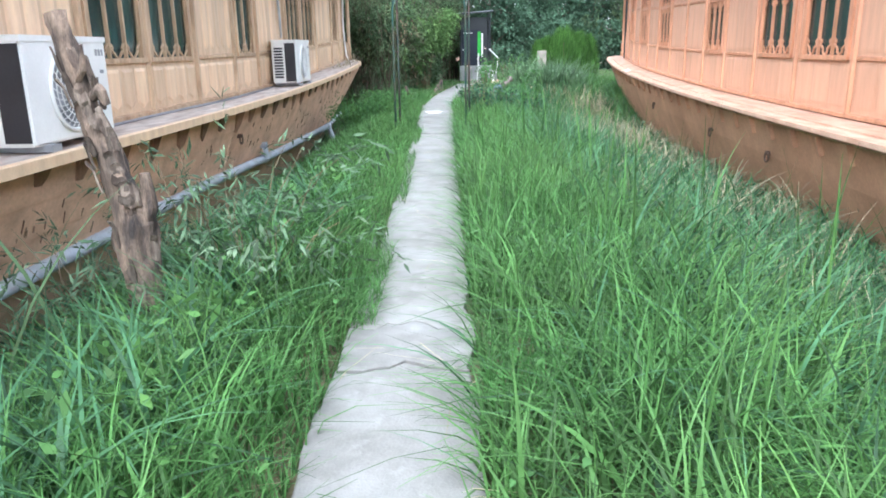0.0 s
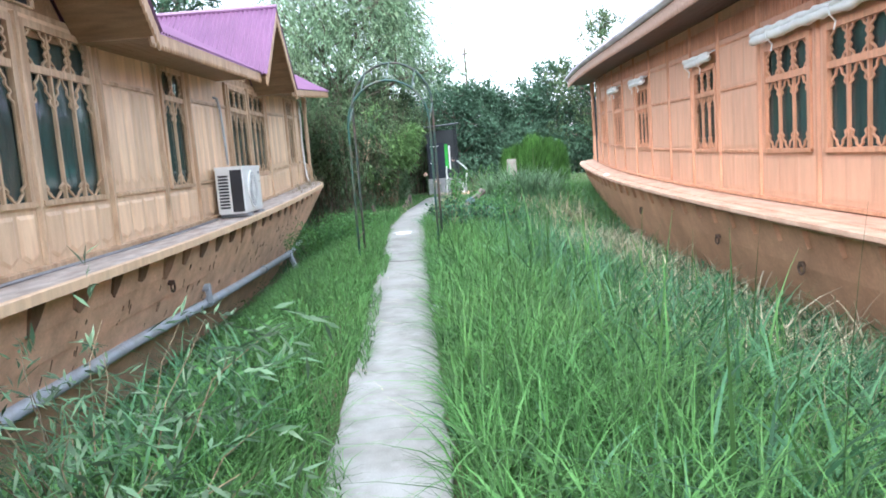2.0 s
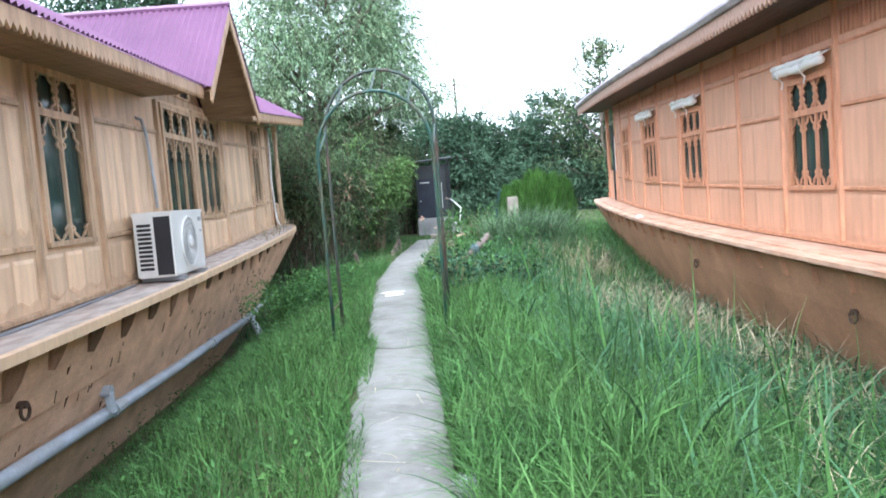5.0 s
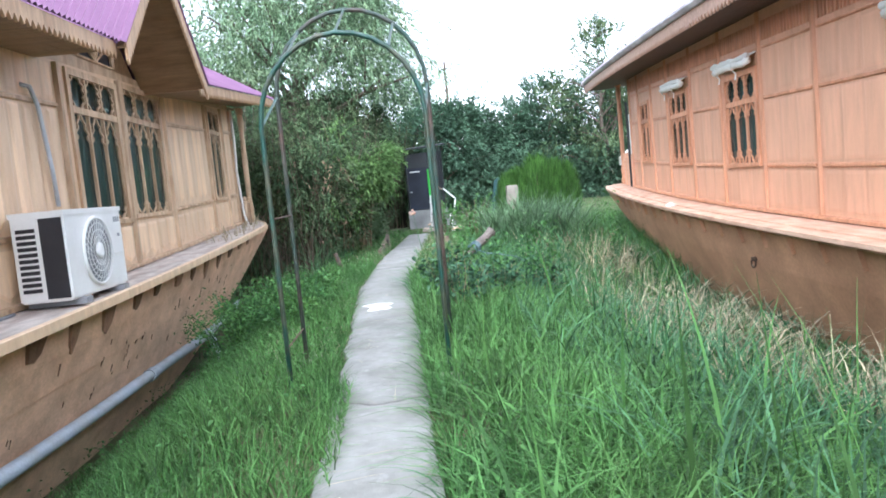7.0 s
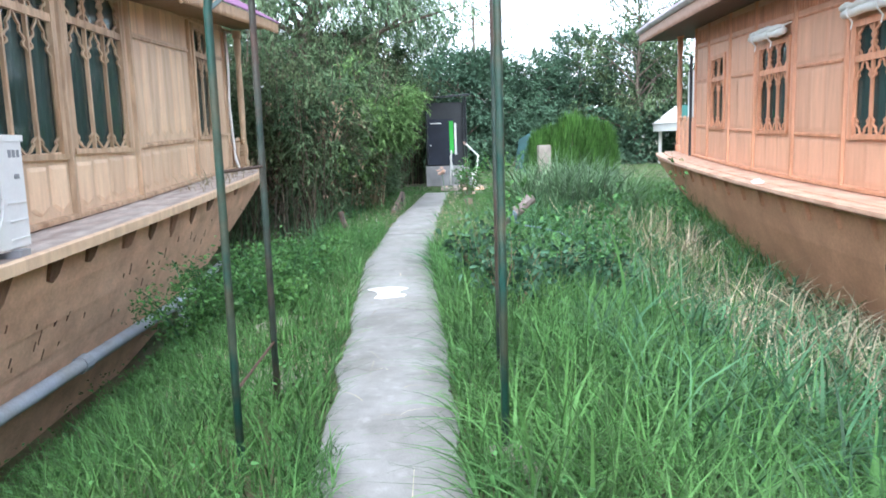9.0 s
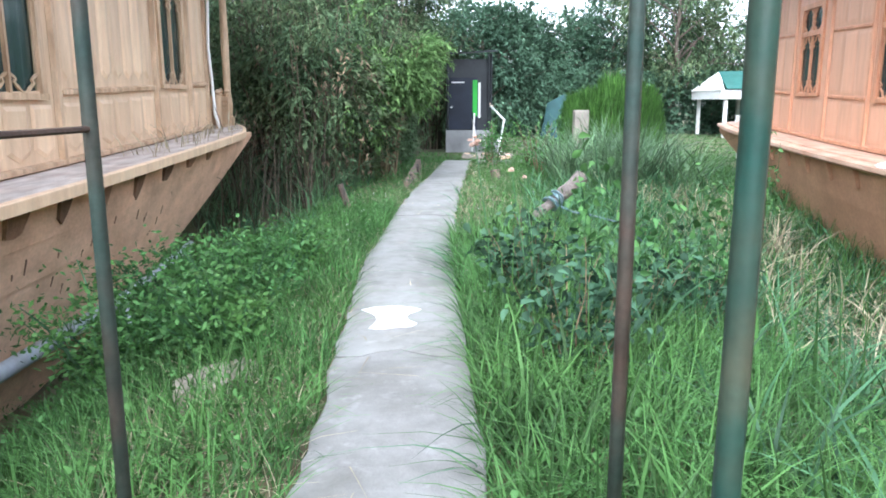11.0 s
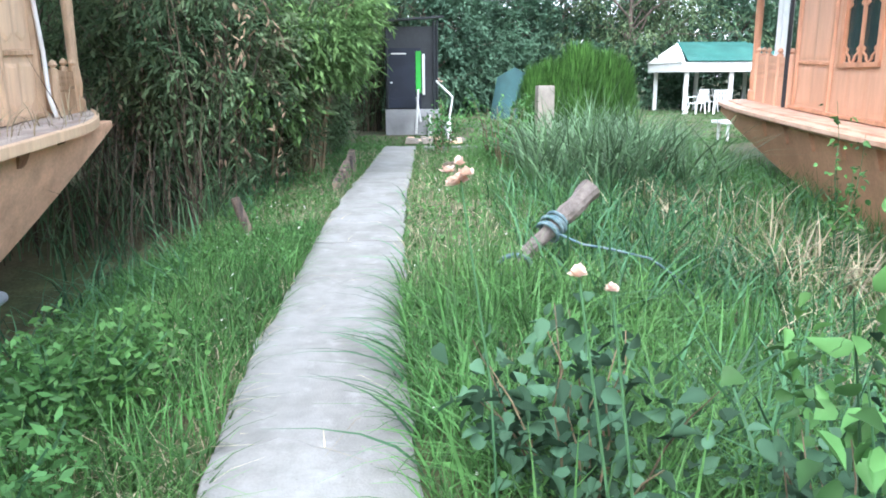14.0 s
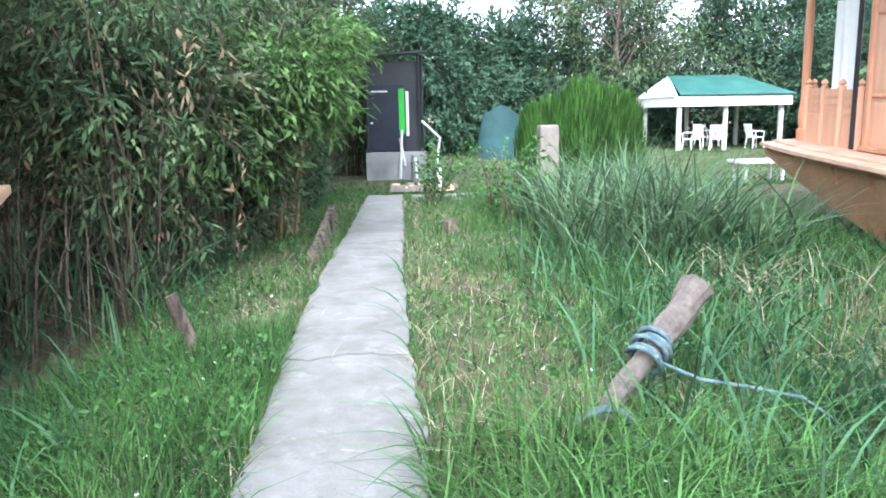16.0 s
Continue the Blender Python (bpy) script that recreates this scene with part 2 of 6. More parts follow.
# ---- mesh building ----
class Mesh:
    """Gathers vertices and faces, then becomes one mesh object."""
    def __init__(self):
        self.v, self.f = [], []

    def add(self, vs, fs):
        o = len(self.v)
        self.v.extend(tuple(p) for p in vs)
        self.f.extend(tuple(i + o for i in f) for f in fs)

    def hexa(self, p):
        """Eight corners: four of the lower face, four of the upper."""
        self.add(p, [(3, 2, 1, 0), (4, 5, 6, 7), (0, 1, 5, 4), (1, 2, 6, 5), (2, 3, 7, 6), (3, 0, 4, 7)])

    def box(self, x0, x1, y0, y1, z0, z1):
        self.hexa([(x0, y0, z0), (x1, y0, z0), (x1, y1, z0), (x0, y1, z0), (x0, y0, z1), (x1, y0, z1), (x1, y1, z1), (x0, y1, z1)])

    def tube(self, pts, radii, n=8, cap=True):
        pts = [Vector(p) for p in pts]
        if not hasattr(radii, "__len__"):
            radii = [radii] * len(pts)
        ring = []
        side = None
        for i, p in enumerate(pts):
            d = (pts[min(i + 1, len(pts) - 1)] - pts[max(i - 1, 0)]).normalized()
            if side is None:
                side = d.orthogonal().normalized()
            side = (side - d * side.dot(d)).normalized()
            up = d.cross(side)
            ring.append([p + (side * math.cos(2 * math.pi * k / n) + up * math.sin(2 * math.pi * k / n)) * radii[i] for k in range(n)])
        vs = [q for r in ring for q in r]
        fs = [(i * n + k, i * n + (k + 1) % n, (i + 1) * n + (k + 1) % n, (i + 1) * n + k) for i in range(len(pts) - 1) for k in range(n)]
        if cap:
            fs += [tuple(range(n))[::-1], tuple((len(pts) - 1) * n + k for k in range(n))]
        self.add(vs, fs)

    def data(self, name, mat, smooth=False, weld=False):
        me = bpy.data.meshes.new(name)
        if weld:
            seen, index, vs = {}, [], []
            for p in self.v:
                key = tuple(round(c, 4) for c in p)
                if key not in seen:
                    seen[key] = len(vs)
                    vs.append(p)
                index.append(seen[key])
            me.from_pydata(vs, [], [tuple(index[i] for i in f) for f in self.f])
        else:
            me.from_pydata(self.v, [], self.f)
        me.materials.append(mat)
        if smooth:
            me.polygons.foreach_set("use_smooth", [True] * len(me.polygons))
        me.update()
        return me


def thing(name, label, category, group="", at=(0, 0, 0), kind=""):
    ob = new(name)
    ob.empty_display_size = 0.2
    ob.location = at
    return tagged(ob, label, category, group, kind)


def part(name, mb, mat, parent, label="", smooth=False, m=None):
    ob = new(name, mb.data(name, mat, smooth) if isinstance(mb, Mesh) else mb)
    ob.parent = parent
    if m is not None:
        ob.matrix_basis = m
    if label:
        ob["label"] = label
    return ob


def solo(name, mb, mat, label, category, group="", kind="", smooth=False):
    return tagged(new(name, mb.data(name, mat, smooth)), label, category, group, kind)


def bulk_mesh(name, verts, quads, mats, tri_counts=None):
    """A big mesh out of arrays: verts (n, 3), quads (m, 4) of indices."""
    me = bpy.data.meshes.new(name)
    me.vertices.add(len(verts))
    me.vertices.foreach_set("co", np.asarray(verts, dtype=np.float32).ravel())
    k = quads.shape[1]
    me.loops.add(quads.size)
    me.loops.foreach_set("vertex_index", quads.astype(np.int32).ravel())
    me.polygons.add(len(quads))
    me.polygons.foreach_set("loop_start", np.arange(0, quads.size, k, dtype=np.int32))
    me.update(calc_edges=True)
    me.materials.append(mats)
    return me


# ---- ground ----
def path_mid(y):
    return float(np.interp(y, [-6, 2, 3.4, 6.2, 11.3, 15.5, 18.5, 22.4, 31], [-0.1, -0.30, -0.34, -0.45, -0.69, -0.85, -0.98, -0.93, -0.45]))


def path_half(y):
    return float(np.interp(y, [2, 6, 12, 18, 22.4, 31], [0.31, 0.32, 0.345, 0.39, 0.395, 0.34]))


def smooth01(t):
    t = np.clip(t, 0, 1)
    return t * t * (3 - 2 * t)


def ground_z(x, y):
    """The bank: level along the path, falling to the two boats, level again beyond them."""
    x, y = np.asarray(x, float), np.asarray(y, float)
    mid = np.interp(y, [-6, 2, 11.3, 18.5, 22.4, 31], [-0.1, -0.30, -0.69, -0.98, -0.93, -0.45])
    d = x - mid
    left = -1.02 * smooth01((-d - 0.75) / 2.5) * (1 - smooth01((y - 20) / 5))
    right = -0.75 * smooth01((d - 0.9) / 3.4) * (1 - smooth01((y - 18) / 6))
    bumps = 0.03 * np.sin(x * 2.3 + y * 0.7) * np.sin(y * 1.7 - x) * (np.abs(d) > 0.6)
    return np.where(d < 0, left, right) + bumps - 0.05


gx = np.concatenate([[-900, -300, -100, -40, -20], np.arange(-12, 20.1, 0.3), [26, 40, 100, 300, 900]])
gy = np.concatenate([[-900, -300, -100, -40, -15], np.arange(-6, 50.1, 0.4), [60, 80, 120, 300, 900]])
GX, GY = np.meshgrid(gx, gy)
gv = np.stack([GX, GY, ground_z(GX, GY)], -1).reshape(-1, 3)
nx = len(gx)
gi = np.arange((len(gy) - 1) * nx).reshape(len(gy) - 1, nx)[:, :-1].ravel()
tagged(new("ground", bulk_mesh("ground", gv, np.stack([gi, gi + 1, gi + 1 + nx, gi + nx], -1), M_SOIL)), "dark earth bank under rough grass", "ground", kind="structure")

# the path: separate cast slabs with cracked joints
path = thing("pavement", "narrow pale grey concrete footpath of cracked slabs", "path", kind="structure")
path_rng = random.Random(5)
slab_cuts = [-4.0, -2.2, -0.4, 1.3, 3.05, 3.55, 6.0, 8.2, 10.4, 12.45, 14.3, 15.98, 17.6, 19.5, 21.4, 23.4, 25.6, 27.9, 31.0]
ACROSS = 10
joints = {c: [path_rng.uniform(-0.03, 0.03) + 0.05 * math.sin(k * 0.9 + c) for k in range(ACROSS + 1)] for c in slab_cuts}
for a, b in zip(slab_cuts, slab_cuts[1:]):
    mb = Mesh()
    n = max(4, int((b - a) / 0.09))
    shift = (path_rng.uniform(-0.035, 0.02), path_rng.uniform(-0.015, 0.02))
    lift = path_rng.uniform(-0.008, 0.008)
    vs, fs = [], []
    for i in range(n + 1):
        t = 0.02 / (b - a) if i == 1 else 1 - 0.02 / (b - a) if i == n - 1 else i / n
        wob = (path_rng.uniform(-0.005, 0.004), path_rng.uniform(-0.004, 0.005))
        for k in range(ACROSS + 1):
            y = a + 0.006 + (b - a - 0.012) * t + joints[a][k] * (1 - t) ** 3 + joints[b][k] * t ** 3
            chip = [0.035 * noise.noise((y * 2.2, q, 0)) + 0.02 * noise.noise((y * 8.0, q, 5)) for q in (0.0, 30.0)]
            l, r = path_mid(y) - path_half(y) - wob[0] - chip[0] - shift[0] * (1 - abs(2 * t - 1) ** 6), path_mid(y) + path_half(y) + wob[1] + chip[1] + shift[1] * (1 - abs(2 * t - 1) ** 6)
            edge = k in (0, ACROSS) or i in (0, n)
            f = 0.012 if k == 1 else 0.988 if k == ACROSS - 1 else k / ACROSS
            vs.append((l + (r - l) * f, y, lift - (0.005 if edge else 0) + 0.001 * noise.noise((k * 0.5, y * 1.5, 0))))
    w = ACROSS + 1
    fs = [(i * w + k, i * w + k + 1, (i + 1) * w + k + 1, (i + 1) * w + k) for i in range(n) for k in range(ACROSS)]
    rim = [k for k in range(w)] + [i * w + ACROSS for i in range(1, n + 1)] + [n * w + k for k in range(ACROSS - 1, -1, -1)] + [i * w for i in range(n - 1, 0, -1)]
    o = len(vs)
    vs += [(vs[q][0], vs[q][1], -0.12) for q in rim]
    m = len(rim)
    fs += [(rim[q], o + q, o + (q + 1) % m, rim[(q + 1) % m]) for q in range(m)]
    mb.add(vs, fs)
    part("slab", mb, M_CONCRETE, path)


# ---- the two houseboats ----
class Boat:
    """Wall coordinates: u along the wall, v out of it towards the path, w up; the sheer lifts the far end."""
    def __init__(self, a, b, c, sign, lift, start, bend=0.0, bend_from=0.0):
        self.a, self.b, self.c, self.sign, self.lift, self.start, self.bend, self.bend_from = a, b, c, sign, lift, start, bend, bend_from

    def sheer(self, u):
        return self.lift * max(0.0, u - self.start) ** 2

    def at(self, u, v, w, k=1.0):
        return Vector((self.a + self.b * (u - self.c) + self.bend * max(0.0, u - self.bend_from) ** 2 + self.sign * v, u, w + k * self.sheer(u)))

    def block(self, mb, u0, u1, v0, v1, w0, w1, step=0.8, k=1.0):
        n = max(1, int(math.ceil((u1 - u0) / step)))
        for i in range(n):
            p, q = u0 + (u1 - u0) * i / n, u0 + (u1 - u0) * (i + 1) / n
            c = [(p, v0), (q, v0), (q, v1), (p, v1)]
            if self.sign > 0:
                c = c[::-1]
            mb.hexa([self.at(u, v, w0, k) for u, v in c] + [self.at(u, v, w1, k) for u, v in c])

    def run(self, mb, us, profile, k=1.0, close=True):
        """Sweeps a (v, w) profile along u; profile may be a function of u."""
        rows = [[self.at(u, v, w, k) for v, w in (profile(u) if callable(profile) else profile)] for u in us]
        n = len(rows[0])
        fs = []
        for i in range(len(us) - 1):
            for j in range(n if close else n - 1):
                f = (i * n + j, i * n + (j + 1) % n, (i + 1) * n + (j + 1) % n, (i + 1) * n + j)
                fs.append(f)
        if close:
            fs += [tuple(range(n))[::-1], tuple((len(us) - 1) * n + j for j in range(n))]
        mb.add([p for r in rows for p in r], fs)

    def plate(self, u, w, v=0.0):
        """The pose of a piece whose own x runs along the wall, y out of it, z up."""
        ang = math.degrees(math.atan2(1.0, self.b + 2 * self.bend * max(0.0, u - self.bend_from)))
        return Matrix.Translation(self.at(u, v, w)) @ pose(0, 0, 0, 0, 0, ang + 180 if self.sign > 0 else ang)


LEFT = Boat(-3.80, -0.022, 14.0, 1, 0.0018, 8.0)
RIGHT = Boat(4.12, 0.033, 13.5, -1, 0.0014, 8.0, 0.0052, 17.0)


def spaced(a, b, step):
    n = max(1, int(round((b - a) / step)))
    return [a + (b - a) * i / n for i in range(n + 1)]


def wall_with_openings(boat, u0, u1, w0, w1, openings, thick=0.1):
    mb = Mesh()
    edge = u0
    for a, b, s, t in sorted(openings):
        boat.block(mb, edge, a, -thick, 0, w0, w1)
        boat.block(mb, a, b, -thick, 0, w0, s)
        boat.block(mb, a, b, -thick, 0, t, w1)
        edge = b
    boat.block(mb, edge, u1, -thick, 0, w0, w1)
    return mb


def fretwork(width, height, half, depth=0.018, n=44, rib=0.024):
    """An openwork ribbon round a shaped hole: half(t) is the hole's half width at t of the height."""
    mb = Mesh()
    for s in (-1, 1):
        vs, fs = [], []
        for i in range(n + 1):
            t = i / n
            h = min(max(half(t), 0.0), width / 2 - 0.006)
            steep = abs(half(min(1.0, t + 0.02)) - half(max(0.0, t - 0.02))) / (0.04 * height)
            o = min(width / 2 - 0.001, h + rib * math.sqrt(1 + min(steep, 4.0) ** 2))
            for x, y in ((s * o, 0), (s * h, 0), (s * h, depth), (s * o, depth)):
                vs.append((x, y, t * height))
        for i in range(n):
            for k in range(4):
                fs.append((i * 4 + k, i * 4 + (k + 1) % 4, i * 4 + 4 + (k + 1) % 4, i * 4 + 4 + k))
        mb.add(vs, fs)
    return mb


def lancet(t, full):
    """Pointed and cusped at the head, shallow at the foot."""
    if t > 0.74:
        q = (t - 0.74) / 0.26
        return full * (1 - q ** 1.6) * (1 - 0.42 * abs(math.sin(q * math.pi * 3)) ** 1.5)
    if t < 0.13:
        q = t / 0.13
        return full * (q ** 0.6) * (1 - 0.35 * abs(math.sin(q * math.pi * 2)))
    return full


def spindle(t, full):
    """A long pointed oval with small cusps."""
    q = abs(2 * t - 1)
    e = 1.0 if q < 0.55 else max(0.0, 1 - ((q - 0.55) / 0.45) ** 1.25)
    return full * e * (1 - (0.4 * abs(math.sin((q - 0.5) * 15)) ** 1.5 if q > 0.5 else 0))


def oval(t, full):
    q = 2 * t - 1
    return full * math.sqrt(max(0.0, 1 - q * q * 0.96)) * (1 - 0.24 * abs(math.sin(q * 6.3)) ** 2)


def window(boat, parent, u0, u1, w0, w1, lights, transom, shape, frame_mat, name="window"):
    """A framed window of several fretted lights with an upper row, glass and a dark curtain behind."""
    win = new(name)
    win.parent = parent
    um = (u0 + u1) / 2
    win.matrix_basis = boat.plate(um, 0.0, 0.0)
    W = u1 - u0
    h = W / 2
    fr = Mesh()
    for x0, x1, z0, z1 in ((-h - 0.05, -h + 0.03, w0 - 0.05, w1 + 0.05), (h - 0.03, h + 0.05, w0 - 0.05, w1 + 0.05), (-h + 0.03, h - 0.03, w1 - 0.02, w1 + 0.05)):
        fr.box(x0, x1, -0.03, 0.028, z0, z1)
    part("window_frame", fr, frame_mat, win)
    sl = Mesh()
    sl.box(-h - 0.05, h + 0.05, -0.03, 0.04, w0 - 0.05, w0)
    part("window_sill", sl, frame_mat, win)
    tb = Mesh()
    tb.box(-h + 0.03, h - 0.03, -0.02, 0.02, transom - 0.035, transom + 0.035)
    part("transom_bar", tb, frame_mat, win)
    lw = (W - 0.06) / lights
    for i in range(1, lights):
        mu = Mesh()
        x = -h + 0.03 + lw * i
        mu.box(x - 0.015, x + 0.015, -0.02, 0.014, w0, transom - 0.035)
        mu.box(x - 0.015, x + 0.015, -0.02, 0.014, transom + 0.035, w1 - 0.02)
        part("mullion", mu, frame_mat, win)
    low = fretwork(lw, transom - 0.035 - w0, lambda t: shape(t, lw * 0.5 - 0.016)).data("tracery", frame_mat)
    top = fretwork(lw, w1 - 0.02 - transom - 0.035, lambda t: oval(t, lw * 0.5 - 0.022)).data("tracery", frame_mat)
    for i in range(lights):
        x = -h + 0.03 + lw * (i + 0.5)
        part("tracery", low, frame_mat, win, m=Matrix.Translation((x, -0.012, w0)))
        part("tracery", top, frame_mat, win, m=Matrix.Translation((x, -0.012, transom + 0.035)))
    pn = Mesh()
    pn.box(-h + 0.005, h - 0.005, -0.024, -0.02, w0 + 0.004, w1 - 0.004)
    pane = part("pane", pn, M_GLASS, win)
    pane.visible_shadow = False
    cu = Mesh()
    folds = int(W / 0.03)
    vs = []
    for i in range(folds + 1):
        x = -h + W * i / folds
        y = -0.05 + 0.01 * math.sin(i * 1.3)
        vs += [(x, y, w0), (x, y, w1)]
    cu.add(vs, [(2 * i, 2 * i + 2, 2 * i + 3, 2 * i + 1) for i in range(folds)])
    part("curtain", cu, M_CURTAIN, win, "grey-green curtain behind glass")
    return win


PANEL_CACHE = {}


def panel_mesh(w, h, mat, pointed):
    """A raised field panel with sloped edges, its foot shaped to a point."""
    key = (round(w, 2), round(h, 2), mat.name, pointed)
    if key not in PANEL_CACHE:
        mb = Mesh()
        o = [(-w / 2, 0), (0, 0), (w / 2, 0), (w / 2, h), (0, h), (-w / 2, h)]
        if pointed:
            o = [(-w / 2, 0.07), (0, 0), (w / 2, 0.07), (w / 2, h), (0, h), (-w / 2, h)]
        inn = [(x * (1 - 0.07 / w), 0.035 + z * (1 - 0.07 / h)) for x, z in o]
        vs = [(x, 0.0, z) for x, z in o] + [(x, 0.0045 if not pointed else 0.012, z) for x, z in inn]
        n = len(o)
        mb.add(vs, [tuple(range(n, 2 * n))[::-1]] + [(i, n + i, n + (i + 1) % n, (i + 1) % n) for i in range(n)])
        PANEL_CACHE[key] = mb.data("panel", mat)
    return PANEL_CACHE[key]


def panels(boat, wall, u0, u1, w0, w1, pitch, mat, pointed=False):
    n = max(1, int(round((u1 - u0) / pitch)))
    p = (u1 - u0) / n
    for i in range(n):
        part("panel", panel_mesh(p - 0.045, w1 - w0, mat, pointed), mat, wall, m=boat.plate(u0 + p * (i + 0.5), w0, 0.003))


def scallop_board(mb, p0, p1, height, tooth, out, thick=0.025):
    """A hanging board from p0 to p1 with a cut, toothed lower edge."""
    p0, p1, out = Vector(p0), Vector(p1), Vector(out).normalized() * thick
    n = max(2, int((p1 - p0).length / tooth))
    for i in range(n):
        a, b = p0.lerp(p1, i / n), p0.lerp(p1, (i + 1) / n)
        m = a.lerp(b, 0.5)
        up, lo = Vector((0, 0, height)), Vector((0, 0, -tooth * 0.75))
        q = [a, m + lo, b, b + up, a + up]
        vs = q + [x + out for x in q]
        mb.add(vs, [(0, 1, 2, 3, 4), (9, 8, 7, 6, 5)] + [(j, j + 5, (j + 1) % 5 + 5, (j + 1) % 5) for j in range(5)])


def corrugated(mb, a, b, c, d, pitch=0.09, depth=0.016, along=2):
    """A wavy sheet between a-b (upper edge) and d-c (lower edge); ribs run from upper to lower."""
    a, b, c, d = (Vector(p) for p in (a, b, c, d))
    nrm = (b - a).cross(d - a).normalized()
    n = max(2, int(max((b - a).length, (c - d).length) / pitch * 4))
    vs = []
    for i in range(n + 1):
        t = i / n
        for j in range(along + 1):
            s = j / along
            p = a.lerp(b, t).lerp(d.lerp(c, t), s)
            vs.append(p + nrm * depth * math.sin(i * math.pi / 2))
    k = along + 1
    mb.add(vs, [(i * k + j, (i + 1) * k + j, (i + 1) * k + j + 1, i * k + j + 1) for i in range(n) for j in range(along)])


def hull(boat, parent, u0, u1, top_v, keel_v, keel_w, rise0, rise1, top_w, mat, strakes=1):
    mb = Mesh()
    us = spaced(u0, rise0, 1.0) + spaced(rise0, rise1, 0.25)[1:]
    def prof(u):
        q = max(0.0, (u - rise0) / (rise1 - rise0))
        k = keel_w - boat.sheer(u) + (top_w + boat.sheer(u) - 0.06 - keel_w) * q ** 1.35
        kv = keel_v + (top_v - keel_v) * q ** 1.35
        side = []
        for j in range(strakes):
            t0, t1 = j / strakes, (j + 1) / strakes
            for t, lap in ((t0, 0.0), (t1, 0.014 if strakes > 4 else 0.0)):
                side.append((top_v + (kv - top_v) * t ** 1.25 + lap, top_w + (k - top_w) * t))
        return side + [(-4.4, k), (-4.4, top_w)]
    boat.run(mb, us, prof)
    return part("hull", mb, mat, parent)


# left boat
left_boat = thing("houseboat", "pale pine houseboat with carved windows and purple tin roof", "houseboat")
L_END = 22.4
L_WINDOWS = [(1.2, 2.4, 3), (2.6, 3.85, 3), (7.02, 8.2, 3), (8.42, 9.68, 3), (11.78, 12.66, 2), (15.2, 16.45, 3), (16.68, 18.0, 3), (20.68, 21.45, 2)]
LW0, LW1, LTR = 1.33, 2.90, 2.52
left_wall = part("wall", wall_with_openings(LEFT, -4, L_END, 0.66, 3.0, [(a, b, LW0, LW1) for a, b, n in L_WINDOWS]).data("wall", M_WOOD_L, weld=True), M_WOOD_L, left_boat)
for a, b, n in L_WINDOWS:
    window(LEFT, left_boat, a, b, LW0, LW1, n, LTR, lancet, M_FRAME_L)
hull(LEFT, left_boat, -5, 23.0, 0.42, -0.32, -1.1, 17.5, 23.0, 0.60, M_HULL_L, 6)
lm = Mesh()
def left_out(u):
    return 0.62 - 0.5 * max(0.0, (u - 21.5) / 1.8) ** 2
LEFT.run(lm, spaced(-4.5, 21.5, 0.5) + spaced(21.5, 23.3, 0.2)[1:], lambda u: [(-0.1, 0.60), (left_out(u) - 0.02, 0.60), (left_out(u), 0.615), (left_out(u), 0.68), (left_out(u) - 0.02, 0.69), (-0.1, 0.70)])
part("ledge", lm, M_LEDGE_L, left_boat, "dusty wooden ledge board along the hull")
lip = Mesh()
LEFT.run(lip, spaced(-4.5, 21.5, 0.5) + spaced(21.5, 23.3, 0.2)[1:], lambda u: [(left_out(u) - 0.004, 0.606), (left_out(u) + 0.014, 0.61), (left_out(u) + 0.016, 0.69), (left_out(u) + 0.01, 0.698), (left_out(u) - 0.03, 0.7), (left_out(u) - 0.03, 0.68)])
part("ledge_edge", lip, M_WOOD_L, left_boat, "pale pine nosing along the ledge")

# right boat
right_boat = thing("houseboat", "orange cedar houseboat with fretwork windows and rolled white blinds", "houseboat")
R_END = 24.8
R_WINDOWS = [(3.0, 4.2, 3), (4.5, 5.7, 3), (8.3, 9.5, 3), (9.9, 11.1, 3), (12.95, 13.95, 3), (17.05, 18.12, 3), (19.9, 20.98, 3), (22.7, 23.5, 2)]
RW0, RW1, RTR = 1.24, 2.45, 2.08
right_wall = part("wall", wall_with_openings(RIGHT, -4, R_END, 0.55, 3.3, [(a, b, RW0, RW1) for a, b, n in R_WINDOWS]).data("wall", M_WOOD_R, weld=True), M_WOOD_R, right_boat)
for a, b, n in R_WINDOWS:
    window(RIGHT, right_boat, a, b, RW0, RW1, n, RTR, spindle, M_FRAME_R)
hull(RIGHT, right_boat, -5, 26.4, 0.45, -0.1, -0.9, 18.5, 26.4, 0.47, M_HULL_R, 3)
rm = Mesh()
def right_out(u):
    return 0.60 - 0.12 * max(0.0, (u - 25.0) / 1.5) ** 2
RIGHT.run(rm, spaced(-4.5, 25.0, 0.5) + spaced(25.0, 26.5, 0.2)[1:], lambda u: [(-0.1, 0.47), (right_out(u) - 0.08, 0.47), (right_out(u) - 0.08, 0.51), (right_out(u), 0.515), (right_out(u), 0.56), (right_out(u) - 0.18, 0.565), (right_out(u) - 0.18, 0.585), (-0.1, 0.59)])
part("ledge", rm, M_LEDGE_R, right_boat, "pinkish stepped ledge board along the hull")


# ---- boat walls: battens, rails, panels ----
def batten(boat, parent, u, w0, w1, mat, width=0.09, out=0.045):
    mb = Mesh()
    h = width / 2
    mb.add([(-h, 0.003, w0), (-h * 0.6, out, w0), (h * 0.6, out, w0), (h, 0.003, w0), (-h, 0.003, w1), (-h * 0.6, out, w1), (h * 0.6, out, w1), (h, 0.003, w1)],
           [(0, 1, 5, 4), (1, 2, 6, 5), (2, 3, 7, 6), (3, 2, 1, 0), (4, 5, 6, 7)])
    part("batten", mb, mat, parent, m=boat.plate(u, 0.0))


